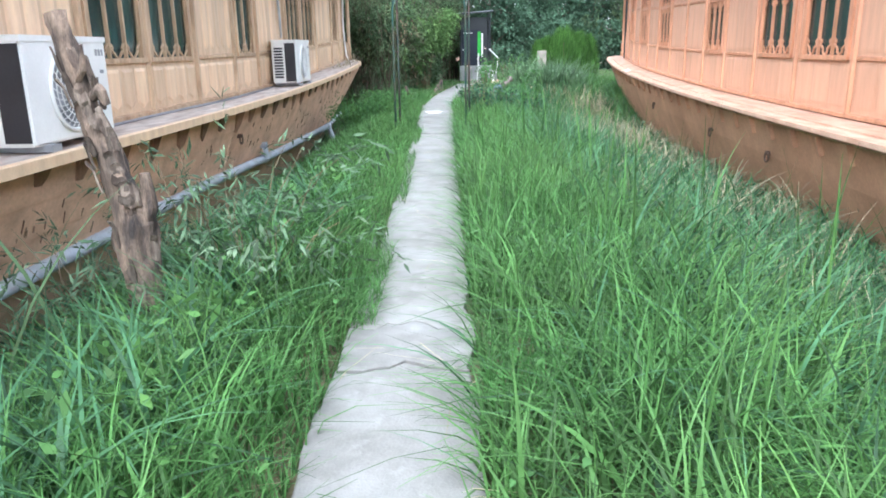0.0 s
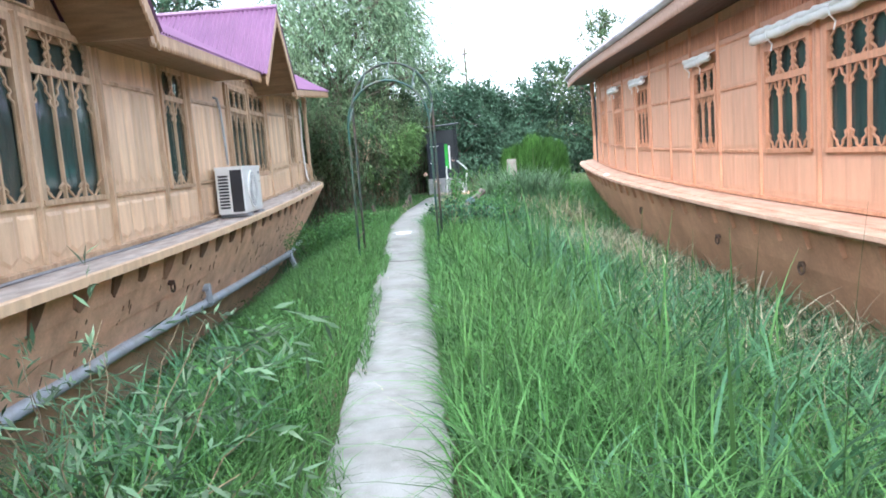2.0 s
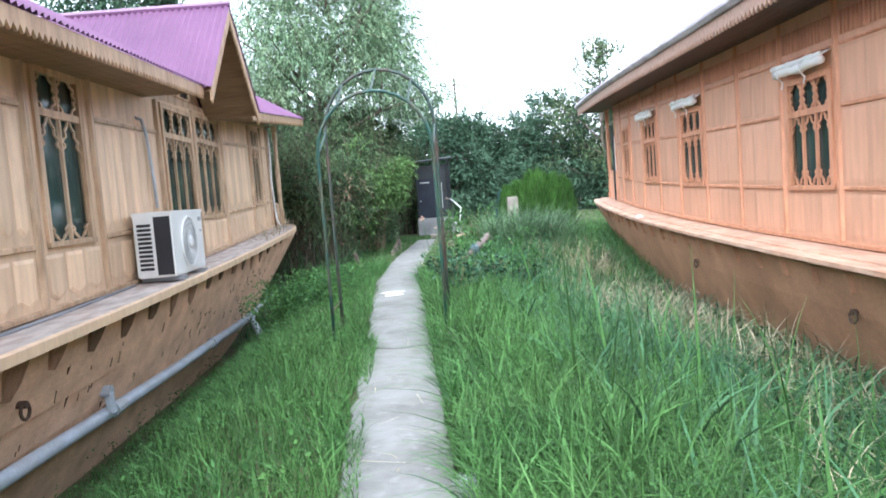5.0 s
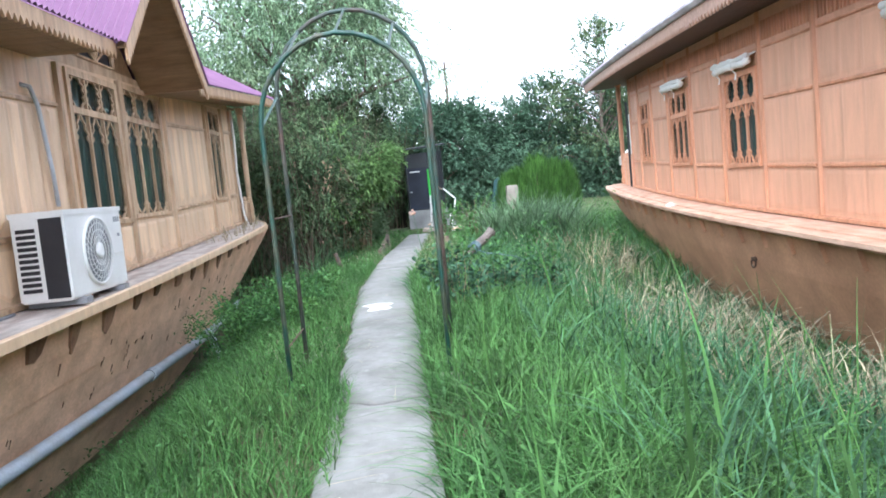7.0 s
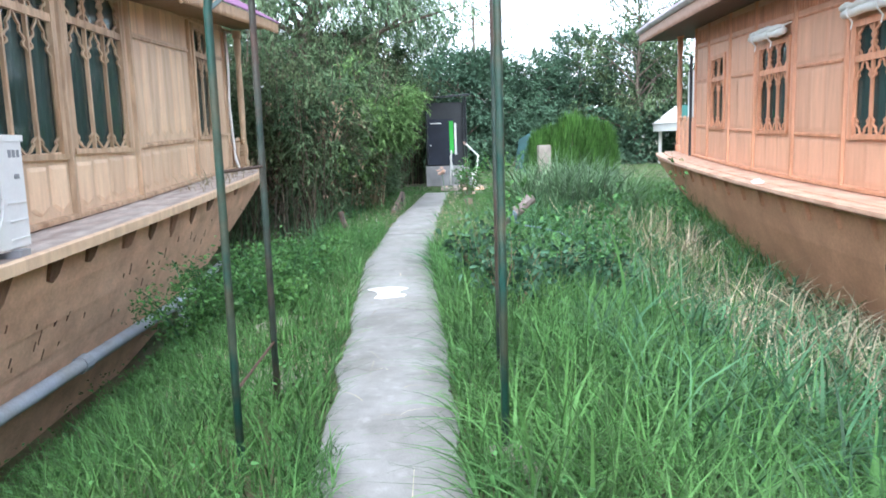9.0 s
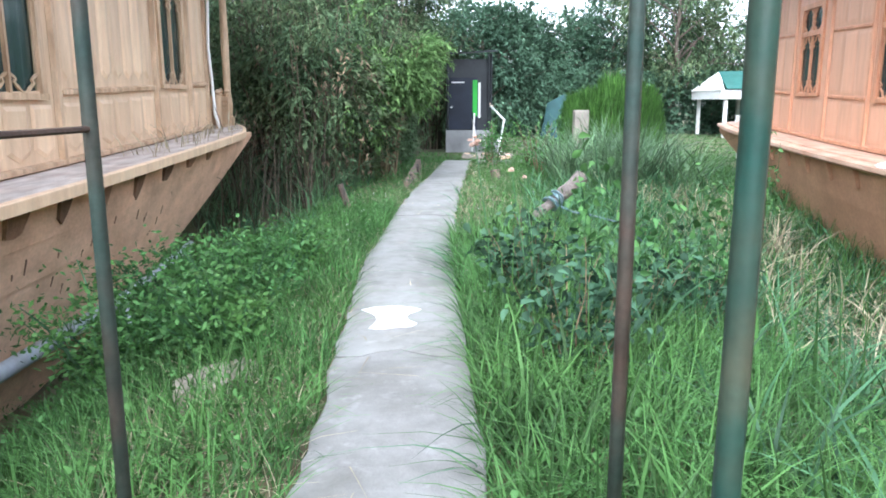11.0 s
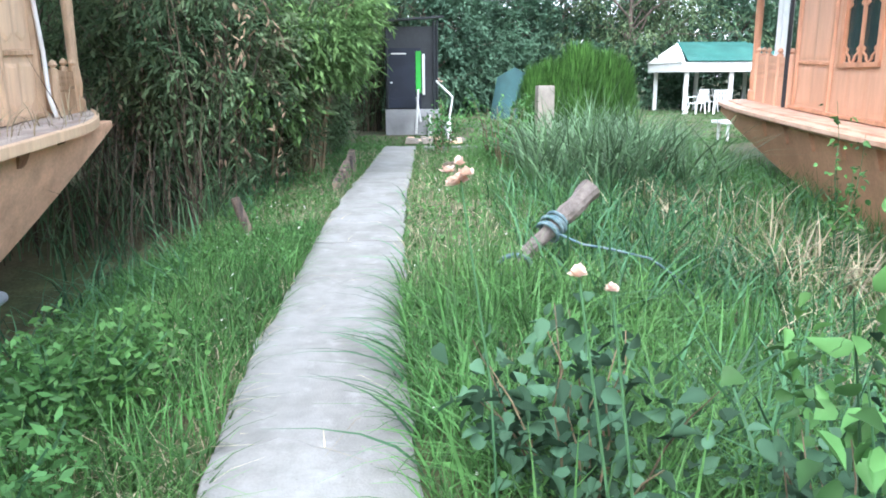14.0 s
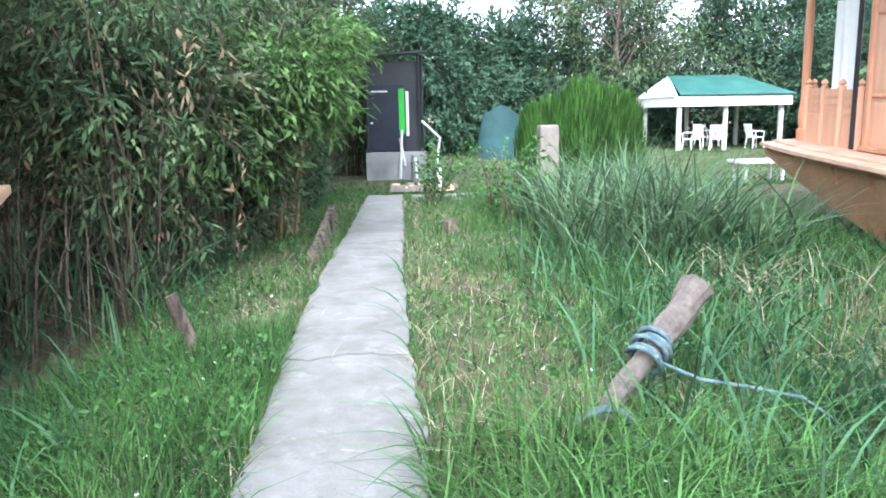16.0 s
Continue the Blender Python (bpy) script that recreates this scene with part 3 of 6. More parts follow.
def rail(boat, parent, u0, u1, w, height, out, mat, name="rail"):
    mb = Mesh()
    boat.run(mb, spaced(u0, u1, 0.5), [(0.002, w), (out, w + 0.012), (out, w + height - 0.012), (0.002, w + height)])
    part(name, mb, mat, parent)


def gaps_between(battens, windows):
    """The bays between battens that hold no window."""
    out = []
    for a, b in zip(battens, battens[1:]):
        out.append((a + 0.07, b - 0.07, any(w[0] < b and w[1] > a for w in windows)))
    return out


L_BATTENS = [-3.9, -1.5, 1.05, 2.5, 4.0, 5.4, 6.85, 8.31, 9.86, 11.55, 12.9, 14.95, 16.56, 18.22, 20.45, 21.62, 22.34]
for u in L_BATTENS:
    batten(LEFT, left_wall, u, 0.70, 2.98, M_FRAME_L)
for a, b, glazed in gaps_between(L_BATTENS, L_WINDOWS):
    panels(LEFT, left_wall, a, b, 0.79, 1.22, 0.36, M_WOOD_L, True)
    if not glazed:
        panels(LEFT, left_wall, a, b, 1.40, 2.50, 0.25, M_WOOD_L, True)
        panels(LEFT, left_wall, a, b, 2.60, 2.96, 0.25, M_WOOD_L)
        rail(LEFT, left_wall, a, b, 2.52, 0.055, 0.03, M_FRAME_L)
        rail(LEFT, left_wall, a, b, 1.28, 0.06, 0.035, M_FRAME_L)
rail(LEFT, left_wall, -3.9, L_END, 0.703, 0.06, 0.05, M_FRAME_L, "skirting")
R_BATTENS = [-3.9, -1.0, 1.4, 2.85, 4.35, 5.85, 7.0, 8.12, 9.7, 11.28, 12.8, 14.12, 15.5, 16.9, 18.3, 19.7, 21.15, 22.4, 23.72, 24.7]
for u in R_BATTENS:
    batten(RIGHT, right_wall, u, 0.60, 3.2, M_FRAME_R, 0.08, 0.035)
for a, b, glazed in gaps_between(R_BATTENS, R_WINDOWS):
    panels(RIGHT, right_wall, a, b, 0.70, 1.15, 0.42, M_WOOD_R)
    if not glazed:
        panels(RIGHT, right_wall, a, b, 1.27, 2.03, 0.42, M_WOOD_R)
        panels(RIGHT, right_wall, a, b, 2.15, 2.66, 0.42, M_WOOD_R)
        rail(RIGHT, right_wall, a, b, 2.06, 0.05, 0.025, M_FRAME_R)
        rail(RIGHT, right_wall, a, b, 1.185, 0.05, 0.025, M_FRAME_R)
    # louvred frieze under the eave
    rail(RIGHT, right_wall, a, b, 2.70, 0.04, 0.025, M_FRAME_R)
    n = int((b - a) / 0.075)
    slat = Mesh()
    slat.box(-0.018, 0.018, 0.003, 0.022, 0.0, 0.24)
    slat = slat.data("slat", M_FRAME_R)
    for i in range(n):
        part("slat", slat, M_FRAME_R, right_wall, m=RIGHT.plate(a + (i + 0.5) * (b - a) / n, 2.80, 0.0))
rail(RIGHT, right_wall, -3.9, R_END, 0.592, 0.06, 0.05, M_FRAME_R, "skirting")

# end walls that close the cabins
for boat, par, end, w0, w1, mat in ((LEFT, left_boat, L_END, 0.66, 3.0, M_WOOD_L), (RIGHT, right_boat, R_END, 0.55, 3.3, M_WOOD_R)):
    for u in (-4.05, end - 0.1):
        mb = Mesh()
        boat.block(mb, u, u + 0.1, -4.3, -0.101, w0, w1)
        part("end_wall", mb, mat, par)
    mb = Mesh()
    boat.block(mb, -4.0, end, -4.4, -4.3, w0, w1)
    part("back_wall", mb, mat, par)
    # unseen partition added behind the curtains, dark brown so the rooms stay dark
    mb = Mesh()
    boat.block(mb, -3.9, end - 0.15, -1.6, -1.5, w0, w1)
    part("inner_wall", mb, M_EAVE_R_SHADED, par)

# ---- roofs ----
# right: one long low roof with a cut fascia and board soffit
for a, b in zip(spaced(-4.6, 27.3, 1.4), spaced(-4.6, 27.3, 1.4)[1:]):
    rf = Mesh()
    corrugated(rf, RIGHT.at(a, -2.2, 5.25, 0.75), RIGHT.at(b, -2.2, 5.25, 0.75), RIGHT.at(b, 0.84, 3.43, 0.75), RIGHT.at(a, 0.84, 3.43, 0.75))
    corrugated(rf, RIGHT.at(b, -2.2, 5.25, 0.75), RIGHT.at(a, -2.2, 5.25, 0.75), RIGHT.at(a, -5.2, 3.42, 0.75), RIGHT.at(b, -5.2, 3.42, 0.75))
    part("roof_sheet", rf.data("roof_sheet", M_TIN_R, weld=True), M_TIN_R, right_boat, "faded lilac corrugated tin")
fb = Mesh()
us = spaced(-4.6, 27.3, 1.0)
for a, b in zip(us, us[1:]):
    scallop_board(fb, RIGHT.at(a, 0.74, 3.225, 0.75), RIGHT.at(b, 0.74, 3.225, 0.75), 0.13, 0.11, (-1, 0, 0))
part("fascia", fb.data("fascia", M_FASCIA_R, weld=True), M_FASCIA_R, right_boat)
edge_r = Mesh()
RIGHT.run(edge_r, spaced(-4.6, 27.3, 1.0), [(0.70, 3.352), (0.80, 3.352), (0.845, 3.40), (0.845, 3.432), (0.70, 3.432)], k=0.75)
part("roof_edge", edge_r, M_TINEDGE, right_boat, "pale tin flashing along the eave")
# soffit boards: the shade under the eave is in their brown
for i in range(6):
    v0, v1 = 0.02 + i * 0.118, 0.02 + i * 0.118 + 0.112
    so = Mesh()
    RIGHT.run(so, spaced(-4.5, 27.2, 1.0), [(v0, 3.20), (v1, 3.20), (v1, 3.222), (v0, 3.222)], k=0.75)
    part("soffit_board", so.data("soffit_board", M_EAVE_R_SHADED), M_EAVE_R_SHADED, right_boat, "brown soffit board with eave shade in its colour")
# porch ceiling in the same brown with shade mixed in
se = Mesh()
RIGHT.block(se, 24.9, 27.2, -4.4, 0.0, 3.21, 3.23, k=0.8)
part("porch_ceiling", se, M_EAVE_R_SHADED, right_boat)

# left: main slopes, two cross gables, cut bargeboards
EAVE_V = 0.75
def left_eave_w(u):
    return float(np.interp(u, [-5, 9.47, 14.6, 17.5, 23.3], [2.78, 2.86, 3.02, 3.03, 3.52]))
def lpt(u, v, w):
    return Vector((LEFT.a + LEFT.b * (u - LEFT.c) + v, u, w))
SLOPE = math.tan(radians(30))
def lroof(u, v):
    return lpt(u, v, left_eave_w(u) + 0.12 + (EAVE_V + 0.05 - v) * SLOPE)
gables = [(6.85, 8.16, 9.47), (14.6, 16.02, 17.5)]
spans = [(-4.6, 6.85), (9.47, 14.6), (17.5, 23.4)]
for a, b in spans:
    for p, q in zip(spaced(a, b, 1.3), spaced(a, b, 1.3)[1:]):
        rf = Mesh()
        corrugated(rf, lroof(p, -2.2), lroof(q, -2.2), lroof(q, EAVE_V + 0.05), lroof(p, EAVE_V + 0.05))
        part("roof_sheet", rf, M_TIN, left_boat, "purple corrugated tin sheet")
for a, b in zip(spaced(-4.6, 23.4, 1.4), spaced(-4.6, 23.4, 1.4)[1:]):
    rf = Mesh()
    corrugated(rf, lroof(b, -2.2), lroof(a, -2.2), lpt(a, -5.2, left_eave_w(a) + 0.12), lpt(b, -5.2, left_eave_w(b) + 0.12))
    part("roof_sheet", rf, M_TIN, left_boat, "purple corrugated tin sheet")
bk = Mesh()
for a, b in spans:
    us = spaced(a, b, 1.0)
    fb = Mesh()
    for p, q in zip(us, us[1:]):
        scallop_board(fb, lpt(p, EAVE_V, left_eave_w(p)), lpt(q, EAVE_V, left_eave_w(q)), 0.105, 0.08, (1, 0, 0))
    part("fascia", fb.data("fascia", M_FASCIA_L, weld=True), M_FASCIA_L, left_boat)
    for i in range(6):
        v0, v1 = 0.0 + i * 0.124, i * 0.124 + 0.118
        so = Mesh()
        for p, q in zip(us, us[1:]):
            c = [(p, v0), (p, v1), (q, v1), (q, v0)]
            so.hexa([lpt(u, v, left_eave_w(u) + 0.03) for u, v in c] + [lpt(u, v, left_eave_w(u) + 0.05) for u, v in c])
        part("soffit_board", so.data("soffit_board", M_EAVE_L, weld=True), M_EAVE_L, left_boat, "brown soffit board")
# upper wall that meets the soffit
for a, b in zip(spaced(-4, L_END, 1.0), spaced(-4, L_END, 1.0)[1:]):
    c = [(a, 0.0), (a, -0.1), (b, -0.1), (b, 0.0)][::-1]
    top = [max(left_eave_w(u) + 0.2, 3.0 + LEFT.sheer(u) + 0.02) for u, v in c]
    bk.hexa([lpt(u, v, 3.0 + LEFT.sheer(u)) for u, v in c] + [lpt(u, v, t) for (u, v), t in zip(c, top)])
part("upper_wall", bk.data("upper_wall", M_FRAME_L, weld=True), M_FRAME_L, left_boat)
for g0, gm, g1 in gables:
    foot0, foot1 = left_eave_w(g0) + 0.06, left_eave_w(g1) + 0.06
    apex = (foot0 + foot1) / 2 + 1.36
    gab = new("gable")
    gab.parent = left_boat
    sheet = Mesh()
    V0, V1 = EAVE_V + 0.14, -2.3
    corrugated(sheet, lpt(gm, V1, apex + 0.06), lpt(gm, V0, apex + 0.06), lpt(g0 - 0.06, V0, foot0 + 0.03), lpt(g0 - 0.06, V1, foot0 + 0.03))
    corrugated(sheet, lpt(gm, V0, apex + 0.06), lpt(gm, V1, apex + 0.06), lpt(g1 + 0.06, V1, foot1 + 0.03), lpt(g1 + 0.06, V0, foot1 + 0.03))
    part("gable_roof", sheet, M_TIN, gab, "purple corrugated tin sheet")
    cap = Mesh()
    cap.tube([lpt(gm, V0 + 0.01, apex + 0.07), lpt(gm, V1, apex + 0.07)], 0.05, 8)
    part("ridge_cap", cap, M_TIN, gab, "purple tin ridge cap")
    for ga, fa in ((g0, foot0), (g1, foot1)):
        brg = Mesh()
        scallop_board(brg, lpt(ga, EAVE_V + 0.1, fa - 0.14), lpt(gm, EAVE_V + 0.1, apex - 0.14), 0.16, 0.085, (1, 0, 0))
        part("bargeboard", brg.data("bargeboard", M_FASCIA_L, weld=True), M_FASCIA_L, gab)
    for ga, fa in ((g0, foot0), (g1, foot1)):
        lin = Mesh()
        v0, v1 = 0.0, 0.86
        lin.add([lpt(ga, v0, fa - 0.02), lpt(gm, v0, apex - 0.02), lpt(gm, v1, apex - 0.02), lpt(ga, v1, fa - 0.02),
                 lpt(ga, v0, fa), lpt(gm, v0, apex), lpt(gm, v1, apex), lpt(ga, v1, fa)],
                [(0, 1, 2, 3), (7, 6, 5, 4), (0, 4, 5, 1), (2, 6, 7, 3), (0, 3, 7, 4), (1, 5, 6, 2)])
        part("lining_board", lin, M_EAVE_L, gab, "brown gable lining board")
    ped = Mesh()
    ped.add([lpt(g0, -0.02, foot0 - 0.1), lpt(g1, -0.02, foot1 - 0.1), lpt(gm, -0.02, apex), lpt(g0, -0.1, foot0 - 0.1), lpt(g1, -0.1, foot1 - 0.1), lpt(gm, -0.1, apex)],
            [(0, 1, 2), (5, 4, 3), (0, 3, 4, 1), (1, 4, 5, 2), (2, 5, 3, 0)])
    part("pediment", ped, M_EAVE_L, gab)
    fan = Mesh()
    zb = (foot0 + foot1) / 2 + 0.16
    for k in range(7):
        t0 = math.pi * k / 6
        fan.tube([lpt(gm, 0.01, zb), lpt(gm + 0.5 * math.cos(t0), 0.01, zb + 0.52 * math.sin(t0))], 0.016, 5)
    fan.tube([lpt(gm + 0.5 * math.cos(math.pi * k / 14), 0.01, zb + 0.52 * math.sin(math.pi * k / 14)) for k in range(15)], 0.03, 6)
    part("fanlight", fan, M_FRAME_L, gab)
    hole = Mesh()
    arc = [lpt(gm + 0.49 * math.cos(math.pi * k / 14), -0.012, zb + 0.51 * math.sin(math.pi * k / 14)) for k in range(15)]
    hole.add(arc + [p + Vector((-0.006, 0, 0)) for p in arc], [tuple(range(15)), tuple(range(15, 30))[::-1]])
    part("fanlight_pane", hole, M_BLACK, gab, "dark glass fanlight")
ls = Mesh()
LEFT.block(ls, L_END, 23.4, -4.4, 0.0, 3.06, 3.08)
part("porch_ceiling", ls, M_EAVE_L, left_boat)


# ---- porches ----
def turned_post(boat, parent, u, v, w0, w1, mat, r=0.06):
    mb = Mesh()
    base = boat.at(u, v, 0.0)
    h = w1 - w0
    prof = [(0, 1.3), (0.05, 1.3), (0.06, 0.9), (0.12, 1.15), (0.2, 0.8), (0.5, 0.95), (0.8, 0.75), (0.88, 1.1), (0.94, 0.9), (0.95, 1.3), (1, 1.3)]
    mb.tube([base + Vector((0, 0, w0 + h * t)) for t, k in prof], [r * k for t, k in prof], 12)
    part("porch_post", mb, mat, parent, smooth=False)


def balustrade(boat, parent, p0, p1, w0, w1, mat):
    """A low porch wall of pierced boards between two (u, v) points with knobbed posts."""
    rail_part = new("porch_rail")
    rail_part.parent = parent
    n = max(1, int(round(math.dist(p0, p1) / 0.42)))
    for i in range(n + 1):
        t = i / n
        u, v = p0[0] + (p1[0] - p0[0]) * t, p0[1] + (p1[1] - p0[1]) * t
        b = boat.at(u, v, 0.0)
        mb = Mesh()
        mb.tube([b + Vector((0, 0, z)) for z in (w0, w1 + 0.03, w1 + 0.04, w1 + 0.07, w1 + 0.1, w1 + 0.12)], [0.045, 0.045, 0.02, 0.045, 0.03, 0.004], 8)
        part("rail_post", mb, mat, rail_part)
    for i in range(n):
        a, b = ((p0[0] + (p1[0] - p0[0]) * t, p0[1] + (p1[1] - p0[1]) * t) for t in (i / n, (i + 1) / n))
        pa, pb = boat.at(*a, 0.0), boat.at(*b, 0.0)
        d = (pb - pa).normalized()
        nrm = Vector((-d.y, d.x, 0)) * 0.018
        pa, pb = pa + d * 0.047, pb - d * 0.047
        mb = Mesh()
        rise = (pa.z + pb.z) / 2
        L = (pb - pa).length
        cols, rows = 6, 5
        z = [w0 + (w1 - w0) * (0.52 + 0.36 * j / rows) for j in range(rows + 1)]
        def slab(s0, s1, z0, z1):
            q = [pa + d * s0 - nrm, pa + d * s1 - nrm, pa + d * s1 + nrm, pa + d * s0 + nrm]
            mb.hexa([Vector((p.x, p.y, z0 + rise)) for p in q] + [Vector((p.x, p.y, z1 + rise)) for p in q])
        slab(0, L, w0, z[0])
        slab(0, L, z[-1], w1)
        for j in range(rows):
            if j % 2:
                slab(0, L, z[j], z[j + 1])
            else:
                for k in range(cols + 1):
                    s0 = L * k / cols - L * 0.05
                    slab(max(0, s0), min(L, s0 + L * 0.1), z[j], z[j + 1])
        part("rail_panel", mb, mat, rail_part)


RS = RIGHT.sheer(25.8)
turned_post(RIGHT, right_boat, 26.2, 0.02, 0.60, 3.20, M_FRAME_R)
turned_post(RIGHT, right_boat, 26.2, -3.6, 0.60, 3.20, M_FRAME_R)
balustrade(RIGHT, right_boat, (24.88, 0.0), (26.15, 0.0), 0.58, 1.27, M_WOOD_R)
balustrade(RIGHT, right_boat, (26.2, -0.1), (26.2, -1.3), 0.58, 1.27, M_WOOD_R)
mb = Mesh()
p = RIGHT.at(24.9, 0.06, 0)
mb.tube([p + Vector((0, 0, z)) for z in (0.6, 1.2, 2.0, 2.6)], 0.03, 6)
part("dark_downpipe", mb, M_BLACK, right_boat, "black plastic downpipe")
mb = Mesh()
c0, c1 = RIGHT.at(25.12, -0.06, 0), RIGHT.at(25.75, -0.08, 0)
vs = []
for i in range(13):
    q = c0.lerp(c1, i / 12) + Vector((0.03 * math.sin(i * 1.7), 0, 0))
    vs += [(q.x, q.y, 1.15 + RS), (q.x, q.y, 2.3 + RS)]
mb.add(vs, [(2 * i, 2 * i + 2, 2 * i + 3, 2 * i + 1) for i in range(12)])
part("porch_curtain", mb, M_WHITE, right_boat, "white porch curtain")
turned_post(LEFT, left_boat, 22.95, 0.12, 0.70, 3.06, M_FRAME_L)
balustrade(LEFT, left_boat, (22.44, 0.12), (22.92, 0.12), 0.69, 1.12, M_FRAME_L)
balustrade(LEFT, left_boat, (22.95, 0.02), (22.95, -1.2), 0.69, 1.12, M_FRAME_L)

# ---- hull fittings ----
for i in range(30):
    u = 4.2 + i * 0.7
    mb = Mesh()
    mb.add([(-0.045, 0.40, 0.466), (0.045, 0.40, 0.466), (0.03, 0.38, 0.26), (-0.03, 0.38, 0.26), (-0.045, 0.505, 0.466), (0.045, 0.505, 0.466), (0.03, 0.43, 0.25), (-0.03, 0.43, 0.25)],
           [(0, 1, 2, 3), (7, 6, 5, 4), (0, 4, 5, 1), (1, 5, 6, 2), (2, 6, 7, 3), (3, 7, 4, 0)])
    part("bracket", mb, M_HULL_R, right_boat, m=RIGHT.plate(u, 0.0, 0.0))
M_FLAKED = material("flaked_brown_board", (0.31, 0.18, 0.11), 0.8, 0.25, 6, 40, 0.4, (3, 3, 1), piece=0.3, second=(0.1, 0.055, 0.04), second_scale=6)
flake_rng = random.Random(31)


def left_hull(u, t, out=0.0):
    """A place on the side of the left hull: t runs from the ledge (0) to the keel (1)."""
    q = max(0.0, (u - 17.5) / 5.5) ** 1.35
    k = -1.1 - LEFT.sheer(u) + (0.6 + LEFT.sheer(u) - 0.06 + 1.1) * q
    kv = -0.32 + 0.74 * q
    return LEFT.at(u, 0.42 + (kv - 0.42) * t ** 1.25 + out, 0.6 + (k - 0.6) * t)


# brown wedge boards under the ledge, broken off unevenly
for i in range(27):
    u = 3.0 + i * 0.72 + flake_rng.uniform(-0.06, 0.06)
    w, h = flake_rng.uniform(0.1, 0.18), flake_rng.uniform(0.09, 0.19)
    cut = [h * flake_rng.uniform(0.7, 1.0), h, h * flake_rng.uniform(0.55, 0.9)]
    face = [(-w, 0.012), (-w * 0.8, cut[0]), (-w * 0.1, cut[1]), (w * 0.5, cut[2]), (w, 0.012)]
    mb = Mesh()
    mb.add([left_hull(u + a, t, 0.004) for a, t in face] + [left_hull(u + a * 0.9, t, 0.034 - 0.012 * t / h) for a, t in face],
           [(0, 1, 2, 3, 4), (9, 8, 7, 6, 5)] + [(j, j + 5, (j + 1) % 5 + 5, (j + 1) % 5) for j in range(5)])
    part("bracket", mb, M_FLAKED, left_boat)
# caulking staples and splits in the hull boards
marks = Mesh()
for i in range(80):
    u, t = flake_rng.uniform(4, 20.5), flake_rng.choice((0.2, 0.28, 0.36, 0.45)) + flake_rng.uniform(-0.04, 0.04)
    dt, w, slant = flake_rng.uniform(0.02, 0.07), flake_rng.uniform(0.004, 0.008), flake_rng.uniform(-0.012, 0.012)
    c = [(u - w, t), (u + w, t + 0.004), (u + w * 0.6 + slant, t + dt), (u - w * 0.8 + slant, t + dt * 0.9)]
    marks.hexa([left_hull(a, q, -0.004) for a, q in c] + [left_hull(a, q, 0.014 * ((q * 6) % 1) + 0.005) for a, q in c])
tagged(part("caulking", marks, M_FLAKED, left_boat, "dark staples and splits in the boards"), kind="stuff")


def mooring_ring(parent, boat, u, v, w):
    mb = Mesh()
    c = boat.at(u, v, w)
    mb.tube([c + Vector((0.012 * boat.sign, 0.06 * math.sin(a), 0.06 * math.cos(a) - 0.05)) for a in [k * math.pi / 7 for k in range(15)]], 0.013, 6)
    mb.tube([c + Vector((-0.08 * boat.sign, 0, 0)), c + Vector((0.03 * boat.sign, 0, 0))], 0.03, 8)
    part("mooring_ring", mb, M_RUST, parent, "rusted iron mooring ring")


mooring_ring(left_boat, LEFT, 10.4, 0.345, 0.21)
mooring_ring(left_boat, LEFT, 12.33, 0.05, -0.25)
mooring_ring(right_boat, RIGHT, 12.0, 0.355, 0.05)
mooring_ring(right_boat, RIGHT, 9.4, 0.345, 0.05)
mooring_ring(right_boat, RIGHT, 16.6, 0.355, 0.05)
mb = Mesh()
mb.tube([(-3.72, 12.12, -0.13), (-3.55, 12.12, -0.13), (-3.53, 12.12, -0.16), (-3.52, 12.12, -0.34)], 0.045, 10)
mb.tube([(-3.57, 12.12, -0.13), (-3.5, 12.12, -0.13)], 0.06, 10)
part("outlet_elbow", mb, M_PIPE, left_boat, "pale blue plastic outlet elbow")

# waste pipe along the left hull, carried on short legs
pipe = thing("waste_pipe", "long pale blue plastic pipe running beside a hull", "pipe")
mb = Mesh()
pts = [(-3.44, 4.2, -0.27), (-3.49, 7.2, -0.27), (-3.535, 9.7, -0.29), (-3.61, 12.4, -0.37), (-3.69, 14.2, -0.425), (-3.75, 16.2, -0.455), (-3.82, 18.8, -0.48)]
mb.tube(pts, 0.066, 12)
part("pipe_run", mb, M_PIPE, pipe, smooth=True)
mb = Mesh()
mb.tube([(-3.82, 18.85, -0.48), (-3.83, 19.6, -0.42), (-3.82, 20.9, -0.30)], 0.05, 12)
part("pipe_branch", mb, M_PIPE, pipe, smooth=True)
for a, b in ((pts[3], 0.16), (pts[6], 0.22), (pts[5], 0.14)):
    mb = Mesh()
    mb.tube([(a[0], a[1] - b / 2, a[2]), (a[0], a[1] + b / 2, a[2])], 0.08, 12)
    part("pipe_collar", mb, M_PIPE, pipe)
for x, y, z, foot in ((-3.81, 18.9, -0.48, 0.2),):
    mb = Mesh()
    mb.tube([(x, y, z - 0.03), (x + foot * 0.6, y - foot * 0.3, (z - 1.1) / 2), (x + foot, y - foot * 0.5, -1.12)], 0.055, 10)
    part("pipe_leg", mb, M_PIPE, pipe)


